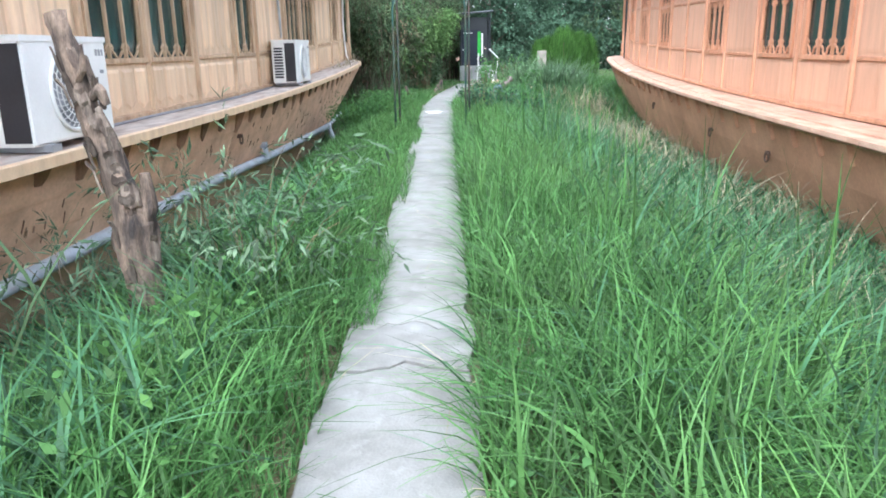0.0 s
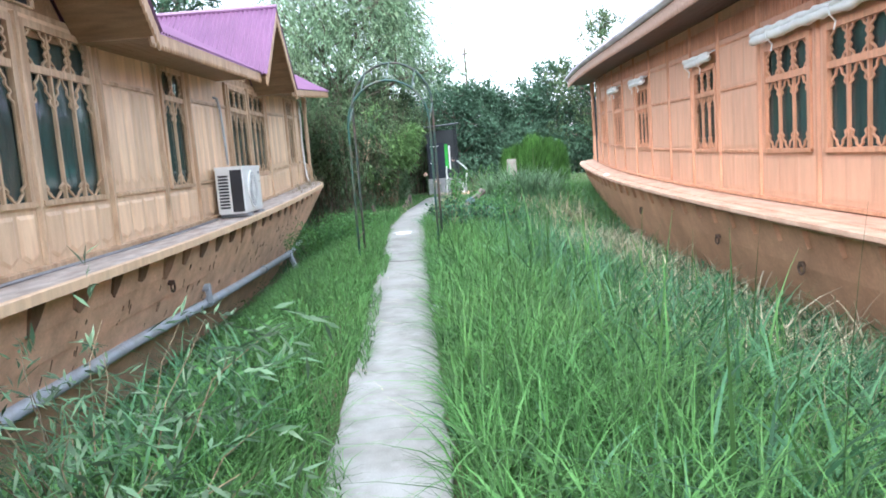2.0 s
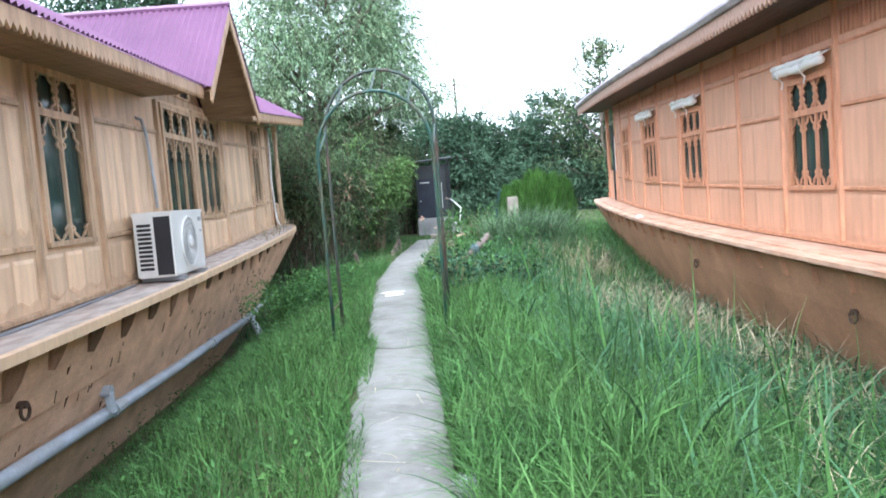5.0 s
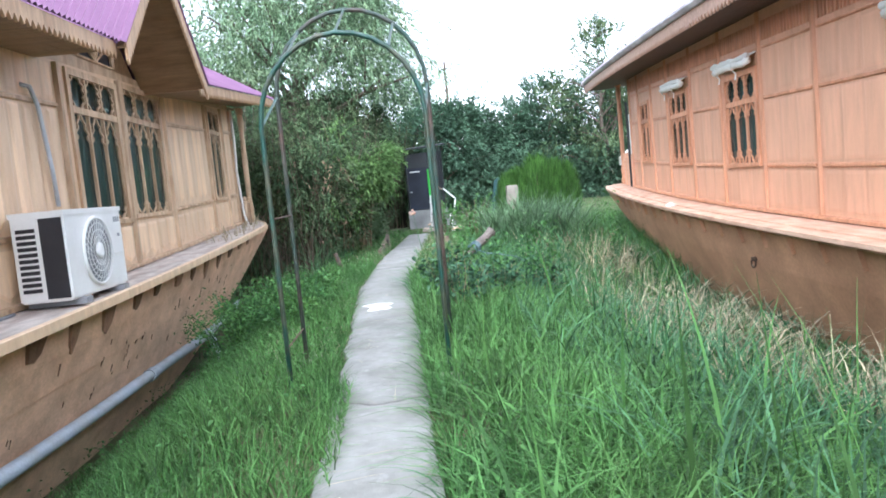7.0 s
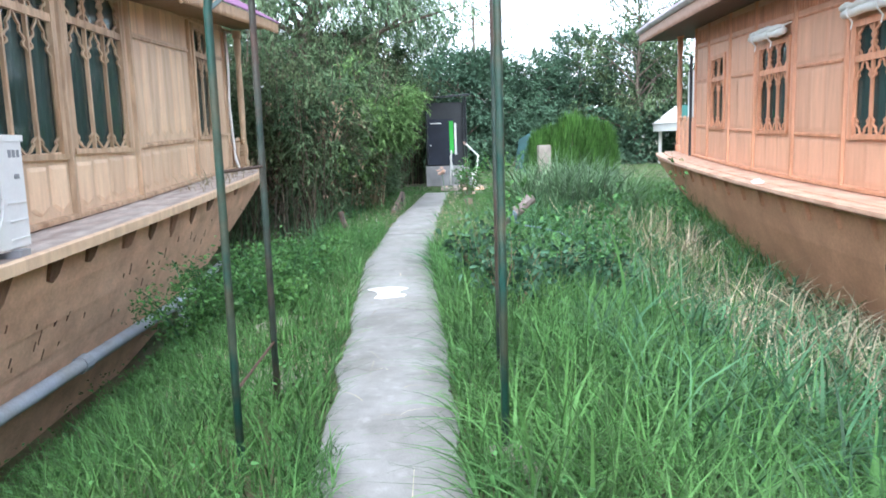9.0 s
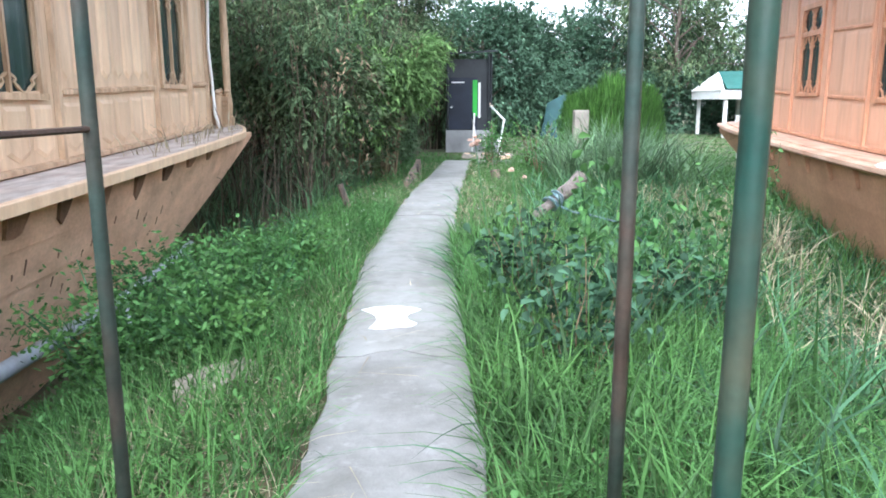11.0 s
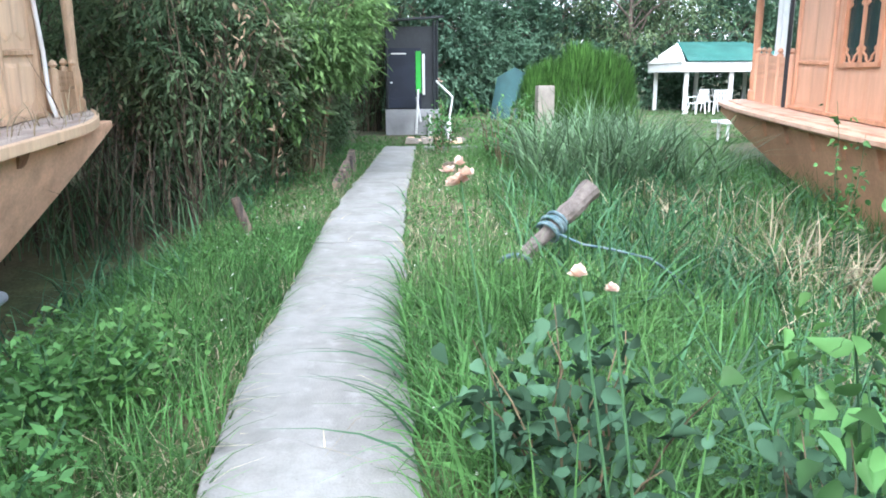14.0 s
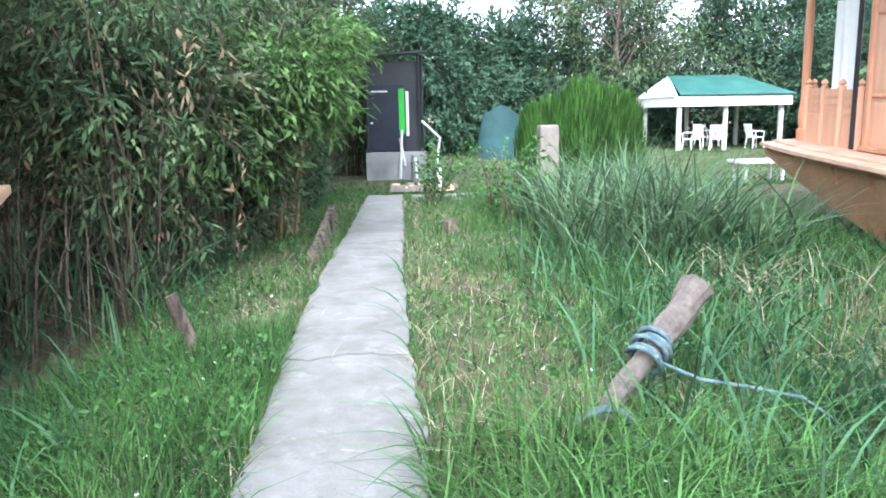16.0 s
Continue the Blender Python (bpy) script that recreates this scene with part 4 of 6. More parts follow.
# ---- air conditioners on the left ledge ----
def air_conditioner(u, label):
    """Local x runs along the case, y out to the path, z up."""
    ac = thing("air_conditioner", label, "air conditioner", "outdoor units on the ledge")
    W, H, D = 1.22, 0.80, 0.44
    def bevel_box(x0, x1, y0, y1, z0, z1, r=0.018):
        bm = bmesh.new()
        bmesh.ops.create_cube(bm, size=1)
        bmesh.ops.scale(bm, vec=(x1 - x0, y1 - y0, z1 - z0), verts=bm.verts)
        bmesh.ops.translate(bm, vec=((x0 + x1) / 2, (y0 + y1) / 2, (z0 + z1) / 2), verts=bm.verts)
        bmesh.ops.bevel(bm, geom=bm.edges[:], offset=r, segments=2, affect="EDGES")
        me = bpy.data.meshes.new("case")
        bm.to_mesh(me)
        bm.free()
        return me
    def with_mat(me, mat):
        me.materials.append(mat)
        return me
    part("case", with_mat(bevel_box(-W / 2, W / 2, 0, D, 0.05, H), M_CASE), M_CASE, ac)
    lid = Mesh()
    lid.box(-W / 2 - 0.006, W / 2 + 0.006, -0.004, D + 0.006, H - 0.035, H + 0.008)
    part("lid", lid, M_CASE, ac)
    # front: a round well with a wire guard
    cx, cz, R = 0.02, 0.42, 0.30
    well = Mesh()
    n = 36
    ring = lambda r, y: [(cx + r * math.cos(2 * math.pi * k / n), y, cz + r * math.sin(2 * math.pi * k / n)) for k in range(n)]
    well.add(ring(R - 0.005, D + 0.004), [tuple(range(n))[::-1]])
    part("fan_well", well, M_GREYMETAL, ac, "grey fan recess")
    rim = Mesh()
    rim.tube([(cx + R * math.cos(a), D + 0.012, cz + R * math.sin(a)) for a in [2 * math.pi * k / n for k in range(n + 1)]], 0.014, 6, cap=False)
    part("guard_rim", rim, M_CASE, ac)
    guard = Mesh()
    for k in range(28):
        a = 2 * math.pi * k / 28
        guard.tube([(cx + (0.07 + (R - 0.07) * t) * math.cos(a + 0.55 * t), D + 0.018 + 0.012 * math.sin(math.pi * t), cz + (0.07 + (R - 0.07) * t) * math.sin(a + 0.55 * t)) for t in (0, 0.25, 0.5, 0.75, 1)], 0.003, 4)
    for r in (0.13, 0.19, 0.25):
        guard.tube([(cx + r * math.cos(2 * math.pi * k / 24), D + 0.024, cz + r * math.sin(2 * math.pi * k / 24)) for k in range(25)], 0.004, 4, cap=False)
    tagged(part("fan_guard", guard, M_CASE, ac), kind="stuff")
    for k in range(3):
        bl = Mesh()
        a0 = 2 * math.pi * k / 3 + 0.3
        vs = []
        for i in range(6):
            t = i / 5
            for r in (0.07, R - 0.035):
                a = a0 + t * 1.2
                vs.append((cx + r * math.cos(a), D + 0.006 + 0.006 * t, cz + r * math.sin(a)))
        bl.add(vs, [(2 * i, 2 * i + 1, 2 * i + 3, 2 * i + 2) for i in range(5)])
        part("fan_blade", bl, M_FANBLADE, ac, "grey fan blade")
    hub = Mesh()
    hub.tube([(cx, D + 0.012, cz), (cx, D + 0.034, cz), (cx, D + 0.042, cz)], [0.072, 0.07, 0.05], 20)
    part("hub", hub, M_CASE, ac)
    # side that faces down the path: louvres and a dark cover
    cov = Mesh()
    cov.box(W / 2 + 0.001, W / 2 + 0.012, 0.24, 0.425, 0.08, H - 0.05)
    part("side_cover", cov, M_BLACK, ac, "dark brown side cover")
    for k in range(11):
        sl = Mesh()
        sl.box(W / 2 + 0.001, W / 2 + 0.007, 0.045, 0.20, 0.14 + 0.05 * k, 0.172 + 0.05 * k)
        part("vent_slot", sl, M_BLACK, ac, "dark vent slot")
    for x in (-0.42, 0.42):
        ft = Mesh()
        ft.box(x - 0.06, x + 0.06, 0.0, D + 0.05, 0.0, 0.052)
        part("foot", ft, M_GREYMETAL, ac)
    for k, (x, z, w, h) in enumerate(((-0.44, 0.66, 0.035, 0.05), (-0.49, 0.66, 0.035, 0.05), (-0.54, 0.66, 0.03, 0.05), (-0.50, 0.52, 0.06, 0.03))):
        bd = Mesh()
        bd.box(x - w / 2, x + w / 2, D + 0.0005, D + 0.003, z, z + h)
        part("badge_mark", bd, M_GREYMETAL, ac, "grey badge mark")
    for k in range(3):
        rb = Mesh()
        rb.box(-W / 2 + 0.03, -0.36, D + 0.0005, D + 0.006, 0.12 + k * 0.12, 0.13 + k * 0.12)
        part("pressed_rib", rb, M_CASE, ac)
    ac.matrix_basis = LEFT.plate(u, 0.701, 0.10)
    return ac


air_conditioner(5.58, "white outdoor air conditioner with round fan on wooden ledge")
air_conditioner(14.12, "white outdoor air conditioner with dark side cover on ledge")
hose = thing("pipe_cover", "lagged white refrigerant pipe clipped to a pine wall", "pipe")
mb = Mesh()
mb.tube([LEFT.at(14.55, 0.05, 1.55), LEFT.at(14.5, 0.06, 1.9), LEFT.at(14.4, 0.055, 2.5), LEFT.at(14.3, 0.05, 2.66), LEFT.at(14.22, 0.0, 2.68)], 0.021, 8)
part("lagging", mb, M_PIPE, hose, smooth=True)
hose = thing("drain_hose", "thin white hose hanging down a pine wall corner", "hose")
mb = Mesh()
mb.tube([LEFT.at(22.34, 0.07, 3.0), LEFT.at(22.36, 0.08, 2.4), LEFT.at(22.30, 0.07, 1.8), LEFT.at(22.36, 0.08, 1.3), LEFT.at(22.28, 0.12, 0.9), LEFT.at(22.2, 0.2, 0.72)], 0.022, 8)
part("hose", mb, M_WHITE, hose, smooth=True)
cable = thing("cable", "grey cable lying along a dusty wooden ledge", "cable")
mb = Mesh()
mb.tube([LEFT.at(u, 0.13 + 0.03 * math.sin(u * 1.3), 0.712) for u in spaced(6.3, 13.4, 0.4)], 0.014, 6)
part("cord", mb, M_GREYMETAL, cable)


# ---- rolled blinds over the right windows ----
def rolled_blind(u0, u1):
    bl = thing("rolled_blind", "rolled dirty white tarpaulin blind tied above a window", "blind", "rolled blinds above the windows")
    rng = random.Random(int(u0 * 10))
    for k, (r, dv, dw) in enumerate(((0.055, 0.12, 2.58), (0.036, 0.14, 2.645))):
        mb = Mesh()
        us = spaced(u0, u1, 0.12)
        mb.tube([RIGHT.at(u, dv + rng.uniform(-0.01, 0.01), dw + rng.uniform(-0.015, 0.015)) for u in us], [r * rng.uniform(0.85, 1.12) for u in us], 9)
        part("roll", mb, M_WHITE, bl, smooth=True)
    fl = Mesh()
    fl.add([RIGHT.at(u0, 0.01, 2.70), RIGHT.at(u1, 0.01, 2.70), RIGHT.at(u1, 0.15, 2.64), RIGHT.at(u0, 0.15, 2.64),
            RIGHT.at(u0, 0.0, 2.69), RIGHT.at(u1, 0.0, 2.69), RIGHT.at(u1, 0.14, 2.62), RIGHT.at(u0, 0.14, 2.62)],
           [(0, 1, 2, 3), (7, 6, 5, 4), (0, 4, 5, 1), (2, 6, 7, 3), (1, 5, 6, 2), (0, 3, 7, 4)])
    part("flap", fl, M_WHITE, bl)
    for t in (0.3, 0.8):
        tie = Mesh()
        u = u0 + (u1 - u0) * t
        tie.tube([RIGHT.at(u, 0.06, 2.70), RIGHT.at(u, 0.21, 2.62), RIGHT.at(u, 0.2, 2.52), RIGHT.at(u + 0.02, 0.13, 2.46), RIGHT.at(u + 0.03, 0.14, 2.38)], 0.009, 5)
        part("tie", tie, M_WHITE, bl)


for a, b in ((8.15, 11.15), (12.9, 14.0), (17.0, 18.2), (19.85, 21.05)):
    rolled_blind(a, b)


# ---- garden arch over the path ----
arch = thing("garden_arch", "tall green painted steel rod arch standing over the path", "garden arch")
def hoop(y, top, xl=-1.42, xr=-0.20, mat=None):
    c, r = (xl + xr) / 2, (xr - xl) / 2
    spring = top - r * 1.05
    pts = [(xl, y, -0.25), (xl, y, spring * 0.5), (xl, y, spring)] + [(c - r * math.cos(a), y, spring + r * 1.05 * math.sin(a)) for a in [math.pi * k / 14 for k in range(1, 14)]] + [(xr, y, spring), (xr, y, spring * 0.5), (xr, y, -0.15)]
    mb = Mesh()
    mb.tube(pts, 0.019, 8)
    part("hoop", mb, mat or M_GREENPAINT, arch, smooth=True)
    return pts
h1, h2 = hoop(12.9, 2.66), hoop(13.74, 3.02, -1.43, -0.15, M_OLDPAINT)
for k in (2, 6, 9, 12, 16):
    mb = Mesh()
    mb.tube([h1[k], h2[k]], 0.011, 6)
    part("cross_rod", mb, M_GREENPAINT, arch)
for z in (0.35, 1.34):
    mb = Mesh()
    mb.tube([(-1.42, 12.9, z), (-1.43, 13.74, z)], 0.008, 6)
    part("cross_rod", mb, M_RUST, arch, "rusted cross rod")


# ---- dead trunk, stakes ----
def rough_log(pts, radii, n=12, seed=1, knots=0.25):
    """A gnarled log."""
    mb = Mesh()
    rng = random.Random(seed)
    P, Rr = [], []
    for (a, b), (ra, rb) in zip(zip(pts, pts[1:]), zip(radii, radii[1:])):
        for k in range(6):
            t = k / 6
            P.append(Vector(a).lerp(Vector(b), t))
            Rr.append(ra + (rb - ra) * t)
    P.append(Vector(pts[-1]))
    Rr.append(radii[-1])
    mb.tube(P, Rr, n)
    off = rng.uniform(0, 50)
    for i, p in enumerate(mb.v):
        q = Vector(p)
        c = P[min(i // n, len(P) - 1)]
        k = 1 + knots * noise.noise(q * Vector((9, 9, 4)) + Vector((off, 0, 0))) + knots * 0.6 * noise.noise(q * Vector((28, 28, 6)))
        mb.v[i] = tuple(c + (q - c) * k)
    return mb


dead = thing("dead_trunk", "leaning bleached dead tree trunk with peeling bark in grass", "tree trunk")
part("trunk", rough_log([(-1.84, 3.8, -0.45), (-1.83, 3.8, 0.15), (-1.85, 3.8, 0.47), (-1.95, 3.8, 0.87), (-2.06, 3.8, 1.28), (-2.13, 3.8, 1.58)],
                        [0.1, 0.085, 0.1, 0.078, 0.06, 0.055], seed=3, knots=0.5), M_DEADWOOD, dead)
part("broken_limb", rough_log([(-1.82, 3.8, 0.40), (-1.76, 3.8, 0.58), (-1.765, 3.8, 0.76)], [0.05, 0.042, 0.03], seed=4), M_DEADWOOD, dead)
part("side_twig", rough_log([(-2.06, 3.78, 1.22), (-1.98, 3.72, 1.30), (-1.96, 3.7, 1.42)], [0.025, 0.018, 0.006], 8, seed=8), M_DEADWOOD, dead)
part("side_twig", rough_log([(-2.03, 3.8, 1.12), (-1.93, 3.76, 1.20), (-1.9, 3.76, 1.12)], [0.03, 0.03, 0.018], 8, seed=9), M_DEADWOOD, dead)
M_BARKFLAKE = material("peeling_bark", (0.1, 0.075, 0.06), 0.95, 0.35, 8, 60, 0.8, (4, 4, 1), piece=0.35, second=(0.3, 0.25, 0.2), second_scale=7, second_amount=0.4)
bark_rng = random.Random(77)
SPINE = [(-1.84, 3.8, -0.3), (-1.83, 3.8, 0.15), (-1.85, 3.8, 0.47), (-1.95, 3.8, 0.87), (-2.06, 3.8, 1.28), (-2.13, 3.8, 1.58)]
for i in range(34):
    z, a = bark_rng.uniform(-0.1, 1.45), bark_rng.uniform(3.6, 6.2)
    x = float(np.interp(z, [p[2] for p in SPINE], [p[0] for p in SPINE]))
    slope = float(np.interp(z + 0.1, [p[2] for p in SPINE], [p[0] for p in SPINE])) - x
    r = float(np.interp(z, [0, 0.47, 0.87, 1.5], [0.088, 0.1, 0.08, 0.058])) * bark_rng.uniform(0.95, 1.12)
    h, wide, lift = bark_rng.uniform(0.05, 0.16), bark_rng.uniform(0.18, 0.45), bark_rng.uniform(0.004, 0.025)
    mb = Mesh()
    ring_b = []
    for q, rr0 in ((0.0, r), (0.35, r + 0.006), (0.75, r + 0.004), (1.0, r + lift)):
        half = wide * (1 - 0.6 * abs(q - 0.4))
        for s in (-half, 0.1 * half, half):
            for t in (0.0, 0.01):
                ring_b.append((x + slope * 10 * h * q + (rr0 + t) * math.cos(a + s), 3.8 + (rr0 + t) * math.sin(a + s), z + h * q + 0.01 * math.sin(9 * s + i)))
    faces = []
    for j in range(3):
        for k in range(2):
            o = j * 6 + k * 2
            faces += [(o + 1, o + 3, o + 9, o + 7), (o, o + 6, o + 8, o + 2)]
        o = j * 6
        faces += [(o, o + 1, o + 7, o + 6), (o + 5, o + 4, o + 10, o + 11)]
    faces += [(0, 2, 3, 1), (2, 4, 5, 3), (18, 19, 21, 20), (20, 21, 23, 22)]
    mb.add(ring_b, faces)
    part("bark_flake", mb, M_BARKFLAKE, dead)
M_STAKE = material("grey_weathered_stake", (0.17, 0.145, 0.125), 0.9, 0.3, 6, 45, 0.8, (4, 4, 4), second=(0.13, 0.11, 0.1), second_scale=5, second_amount=0.4)
stake = thing("mooring_stake", "leaning grey wooden mooring stake wound with rope", "stake")
part("stake_log", rough_log([(0.12, 19.86, 0.02), (0.56, 20.2, 0.34), (0.9, 20.45, 0.57)], [0.045, 0.055, 0.082], seed=5, knots=0.34), M_STAKE, stake)
M_ROPE = material("pale_blue_rope", (0.085, 0.15, 0.17), 0.8, 0.3, 20, 150, 0.6, second=(0.22, 0.27, 0.27), second_scale=14)
mb = Mesh()
ax = (Vector((0.9, 20.45, 0.57)) - Vector((0.12, 19.86, 0.02))).normalized()
s1 = ax.orthogonal().normalized()
s2 = ax.cross(s1)
c = Vector((0.50, 20.155, 0.30))
mb.tube([c + ax * (k / 48 * 0.14) + (s1 * math.cos(k * 0.52) + s2 * math.sin(k * 0.52)) * (0.082 + 0.014 * math.sin(k * 0.31)) for k in range(60)], 0.014, 6)
part("rope_coil", mb, M_ROPE, stake, "pale blue rope coil", smooth=True)
mb = Mesh()
mb.tube([c + Vector((0.08, -0.02, 0.0)), (0.75, 20.06, 0.23), (0.95, 20.02, 0.2), (1.25, 20.04, 0.12), (1.45, 20.1, -0.02), (1.7, 20.2, -0.25)], 0.01, 6)
part("rope_line", mb, M_ROPE, stake, "pale blue mooring rope", smooth=True)
mb = Mesh()
mb.tube([(0.16 + 0.12 * math.cos(a) + 0.05, 19.83 - 0.05 * math.sin(a), 0.13 + 0.1 * math.sin(a)) for a in [k * 0.4 for k in range(15)]] + [(0.42, 19.75, 0.06)], 0.018, 6)
part("rope_end", mb, M_ROPE, stake, "pale blue rope end", smooth=True)
for nm, lab, pts, rr in (("wooden_stake", "short grey weathered stake leaning in grass", [(-1.87, 21.7, -0.3), (-1.97, 21.7, 0.05), (-2.07, 21.7, 0.36)], [0.05, 0.045, 0.035]),
                    ("wooden_stake", "split grey stake standing among dry stalks", [(2.98, 24.1, -0.05), (2.84, 24.03, 0.33), (2.76, 24.0, 0.54)], [0.07, 0.06, 0.04]),
                    ("wooden_stump", "small sawn wooden stump in rough grass", [(0.25, 26.0, -0.05), (0.22, 26.0, 0.18)], [0.1, 0.09])):
    ob = solo(nm, rough_log(pts, rr, seed=len(lab)), M_DEADWOOD, lab, "stake")


# ---- far garden: shed, post, gazebo, chairs ----
M_NAVY = material("navy_board", (0.012, 0.018, 0.035), 0.5, 0.2, 3, 30, 0.1)
M_LIME = material("lime_sticker", (0.06, 0.5, 0.06), 0.5, 0.08, 3, 30, 0.05)
M_SHEDTIN = material("dark_grey_tin", (0.032, 0.036, 0.04), 0.5, 0.2, 2, 20, 0.1)
M_TEAL = material("teal_roof_sheet", (0.03, 0.12, 0.1), 0.7, 0.15, 1.5, 20, 0.1, second=(0.05, 0.15, 0.125))
M_NET = material("teal_garden_net", (0.025, 0.075, 0.075), 0.8, 0.2, 1.5, 20, 0.3)
M_PLINTH = material("grey_render", (0.36, 0.36, 0.36), 0.85, 0.15, 2, 30, 0.3)
M_STONE = material("pale_stone", (0.27, 0.235, 0.19), 0.85, 0.2, 3, 30, 0.5, second=(0.25, 0.23, 0.2))

plinth = Mesh()
plinth.box(-0.80, 0.66, 34.8, 37.0, -0.1, 0.62)
plinth.box(0.30, 0.62, 34.35, 34.8, -0.1, 0.55)
plinth.box(0.62, 0.9, 34.5, 34.8, -0.1, 0.3)
solo("plinth", plinth, M_PLINTH, "grey rendered concrete plinth with steps below a shed", "plinth")
shed = thing("garden_shed", "dark metal shed with navy signboard on concrete plinth", "shed")
mb = Mesh()
mb.box(-0.78, 0.60, 35.0, 36.9, 0.622, 2.75)
part("body", mb, M_SHEDTIN, shed)
mb = Mesh()
mb.add([(-0.95, 34.7, 2.85), (0.75, 34.7, 2.95), (0.75, 37.1, 3.1), (-0.95, 37.1, 3.0), (-0.95, 34.7, 2.90), (0.75, 34.7, 3.0), (0.75, 37.1, 3.15), (-0.95, 37.1, 3.05)],
       [(3, 2, 1, 0), (4, 5, 6, 7), (0, 1, 5, 4), (1, 2, 6, 5), (2, 3, 7, 6), (3, 0, 4, 7)])
part("roof", mb, M_SHEDTIN, shed)
for x in (-0.74, 0.50, 0.58):
    mb = Mesh()
    mb.tube([(x, 34.86, 0.62), (x, 34.86, 2.9)], 0.03, 8)
    part("post", mb, M_SHEDTIN, shed)
mb = Mesh()
mb.box(-0.70, 0.16, 34.90, 34.94, 0.66, 2.2)
part("signboard", mb, M_NAVY, shed, "dark navy signboard")
mb = Mesh()
mb.box(0.02, 0.16, 34.87, 34.898, 1.05, 2.12)
part("green_strip", mb, M_LIME, shed, "bright green strip")
mb = Mesh()
mb.box(0.19, 0.26, 34.89, 34.92, 1.0, 2.05)
part("white_strip", mb, M_WHITE, shed, "white sign edge")
for x0, x1, z in ((-0.62, -0.24, 2.04), (-0.66, -0.6, 1.3)):
    mb = Mesh()
    mb.box(x0, x1, 34.892, 34.898, z, z + 0.035)
    part("sign_line", mb, M_WHITE, shed, "pale unreadable line of lettering")
rail_t = thing("handrail", "white painted pipe handrail beside the shed steps", "handrail")
for pts in ([(0.0, 34.5, 0.0), (0.06, 34.5, 1.15)], [(0.55, 34.7, 1.35), (0.95, 34.4, 0.95), (0.85, 34.35, 0.3)], [(0.02, 34.6, 0.95), (0.12, 34.62, 0.3)], [(0.35, 34.35, 0.5), (0.38, 34.3, 0.0)]):
    mb = Mesh()
    mb.tube(pts, 0.03, 8)
    part("rail_tube", mb, M_WHITE, rail_t)
stub = Mesh()
stub.tube([(0.66, 31.5, -0.1), (0.64, 31.5, 0.4), (0.62, 31.5, 0.53)], [0.05, 0.05, 0.04], 10)
solo("standpipe", stub, M_WHITE, "short white plastic standpipe by the flower bed", "pipe")
kerb = thing("kerb", "low pale concrete kerb edging the lawn", "kerb", kind="structure")
for i in range(6):
    mb = Mesh()
    mb.box(0.02 + i * 0.92, 0.90 + i * 0.92, 30.3, 30.72, -0.12, 0.012 + 0.012 * (i % 2))
    part("kerb_stone", mb, M_CONCRETE, kerb)
post = Mesh()
post.tube([(2.56, 30.4, -0.1), (2.56, 30.4, 1.22), (2.56, 30.4, 1.26)], [0.245, 0.24, 0.225], 4)
solo("stone_post", post, M_STONE, "square pale stone gatepost beside clipped thuja", "post")
rub = thing("flower_bed_edge", "broken bricks and rubble edging a dry flower bed", "rubble")
rr = random.Random(11)
for i in range(40):
    mb = Mesh()
    x, y, z0 = rr.uniform(-0.25, 1.05), rr.uniform(31.4, 32.2), 0.0
    a, b, c = rr.uniform(0.05, 0.11), rr.uniform(0.05, 0.1), rr.uniform(0.05, 0.12)
    mb.hexa([(x - a, y - b, z0), (x + a, y - b * 0.8, z0), (x + a * 0.9, y + b, z0), (x - a * 0.8, y + b, z0), (x - a * 0.7, y - b * 0.6, c), (x + a * 0.6, y - b * 0.7, c * 0.8), (x + a * 0.7, y + b * 0.6, c), (x - a * 0.6, y + b * 0.7, c * 1.1)])
    part("rubble_stone", mb, M_STONE if i % 3 else M_HULL_L, rub)

gaz = thing("gazebo", "white garden gazebo with teal sheet roof", "gazebo")
gx0, gx1, gy0, gy1, ge, ga = 10.85, 15.55, 44.2, 48.2, 1.62, 2.85
for x in (gx0 + 0.3, (gx0 + gx1) / 2 - 0.2, gx1 - 0.3):
    for y in (gy0 + 0.25, gy1 - 0.25):
        mb = Mesh()
        mb.box(x - 0.07, x + 0.07, y - 0.07, y + 0.07, -0.1, ge)
        part("post", mb, M_WHITE, gaz)
for box in ((gx0, gx1, gy0, gy0 + 0.08), (gx0, gx1, gy1 - 0.08, gy1), (gx0, gx0 + 0.08, gy0 + 0.08, gy1 - 0.08), (gx1 - 0.08, gx1, gy0 + 0.08, gy1 - 0.08)):
    mb = Mesh()
    mb.box(*box, ge, ge + 0.38)
    part("fascia", mb, M_WHITE, gaz)
ym = (gy0 + gy1) / 2
mb = Mesh()
ridge0, ridge1 = Vector((gx0 + 0.5, ym, ga)), Vector((gx1 - 1.2, ym, ga))
corrugated(mb, ridge0, ridge1, (gx1 + 0.1, gy0 - 0.1, ge + 0.42), (gx0 + 0.2, gy0 - 0.1, ge + 0.42))
corrugated(mb, ridge1, ridge0, (gx0 + 0.2, gy1 + 0.1, ge + 0.42), (gx1 + 0.1, gy1 + 0.1, ge + 0.42))
mb.add([ridge1, (gx1 + 0.1, gy1 + 0.1, ge + 0.42), (gx1 + 0.1, gy0 - 0.1, ge + 0.42)], [(0, 1, 2)])
part("roof", mb, M_TEAL, gaz, "teal corrugated roof")
mb = Mesh()
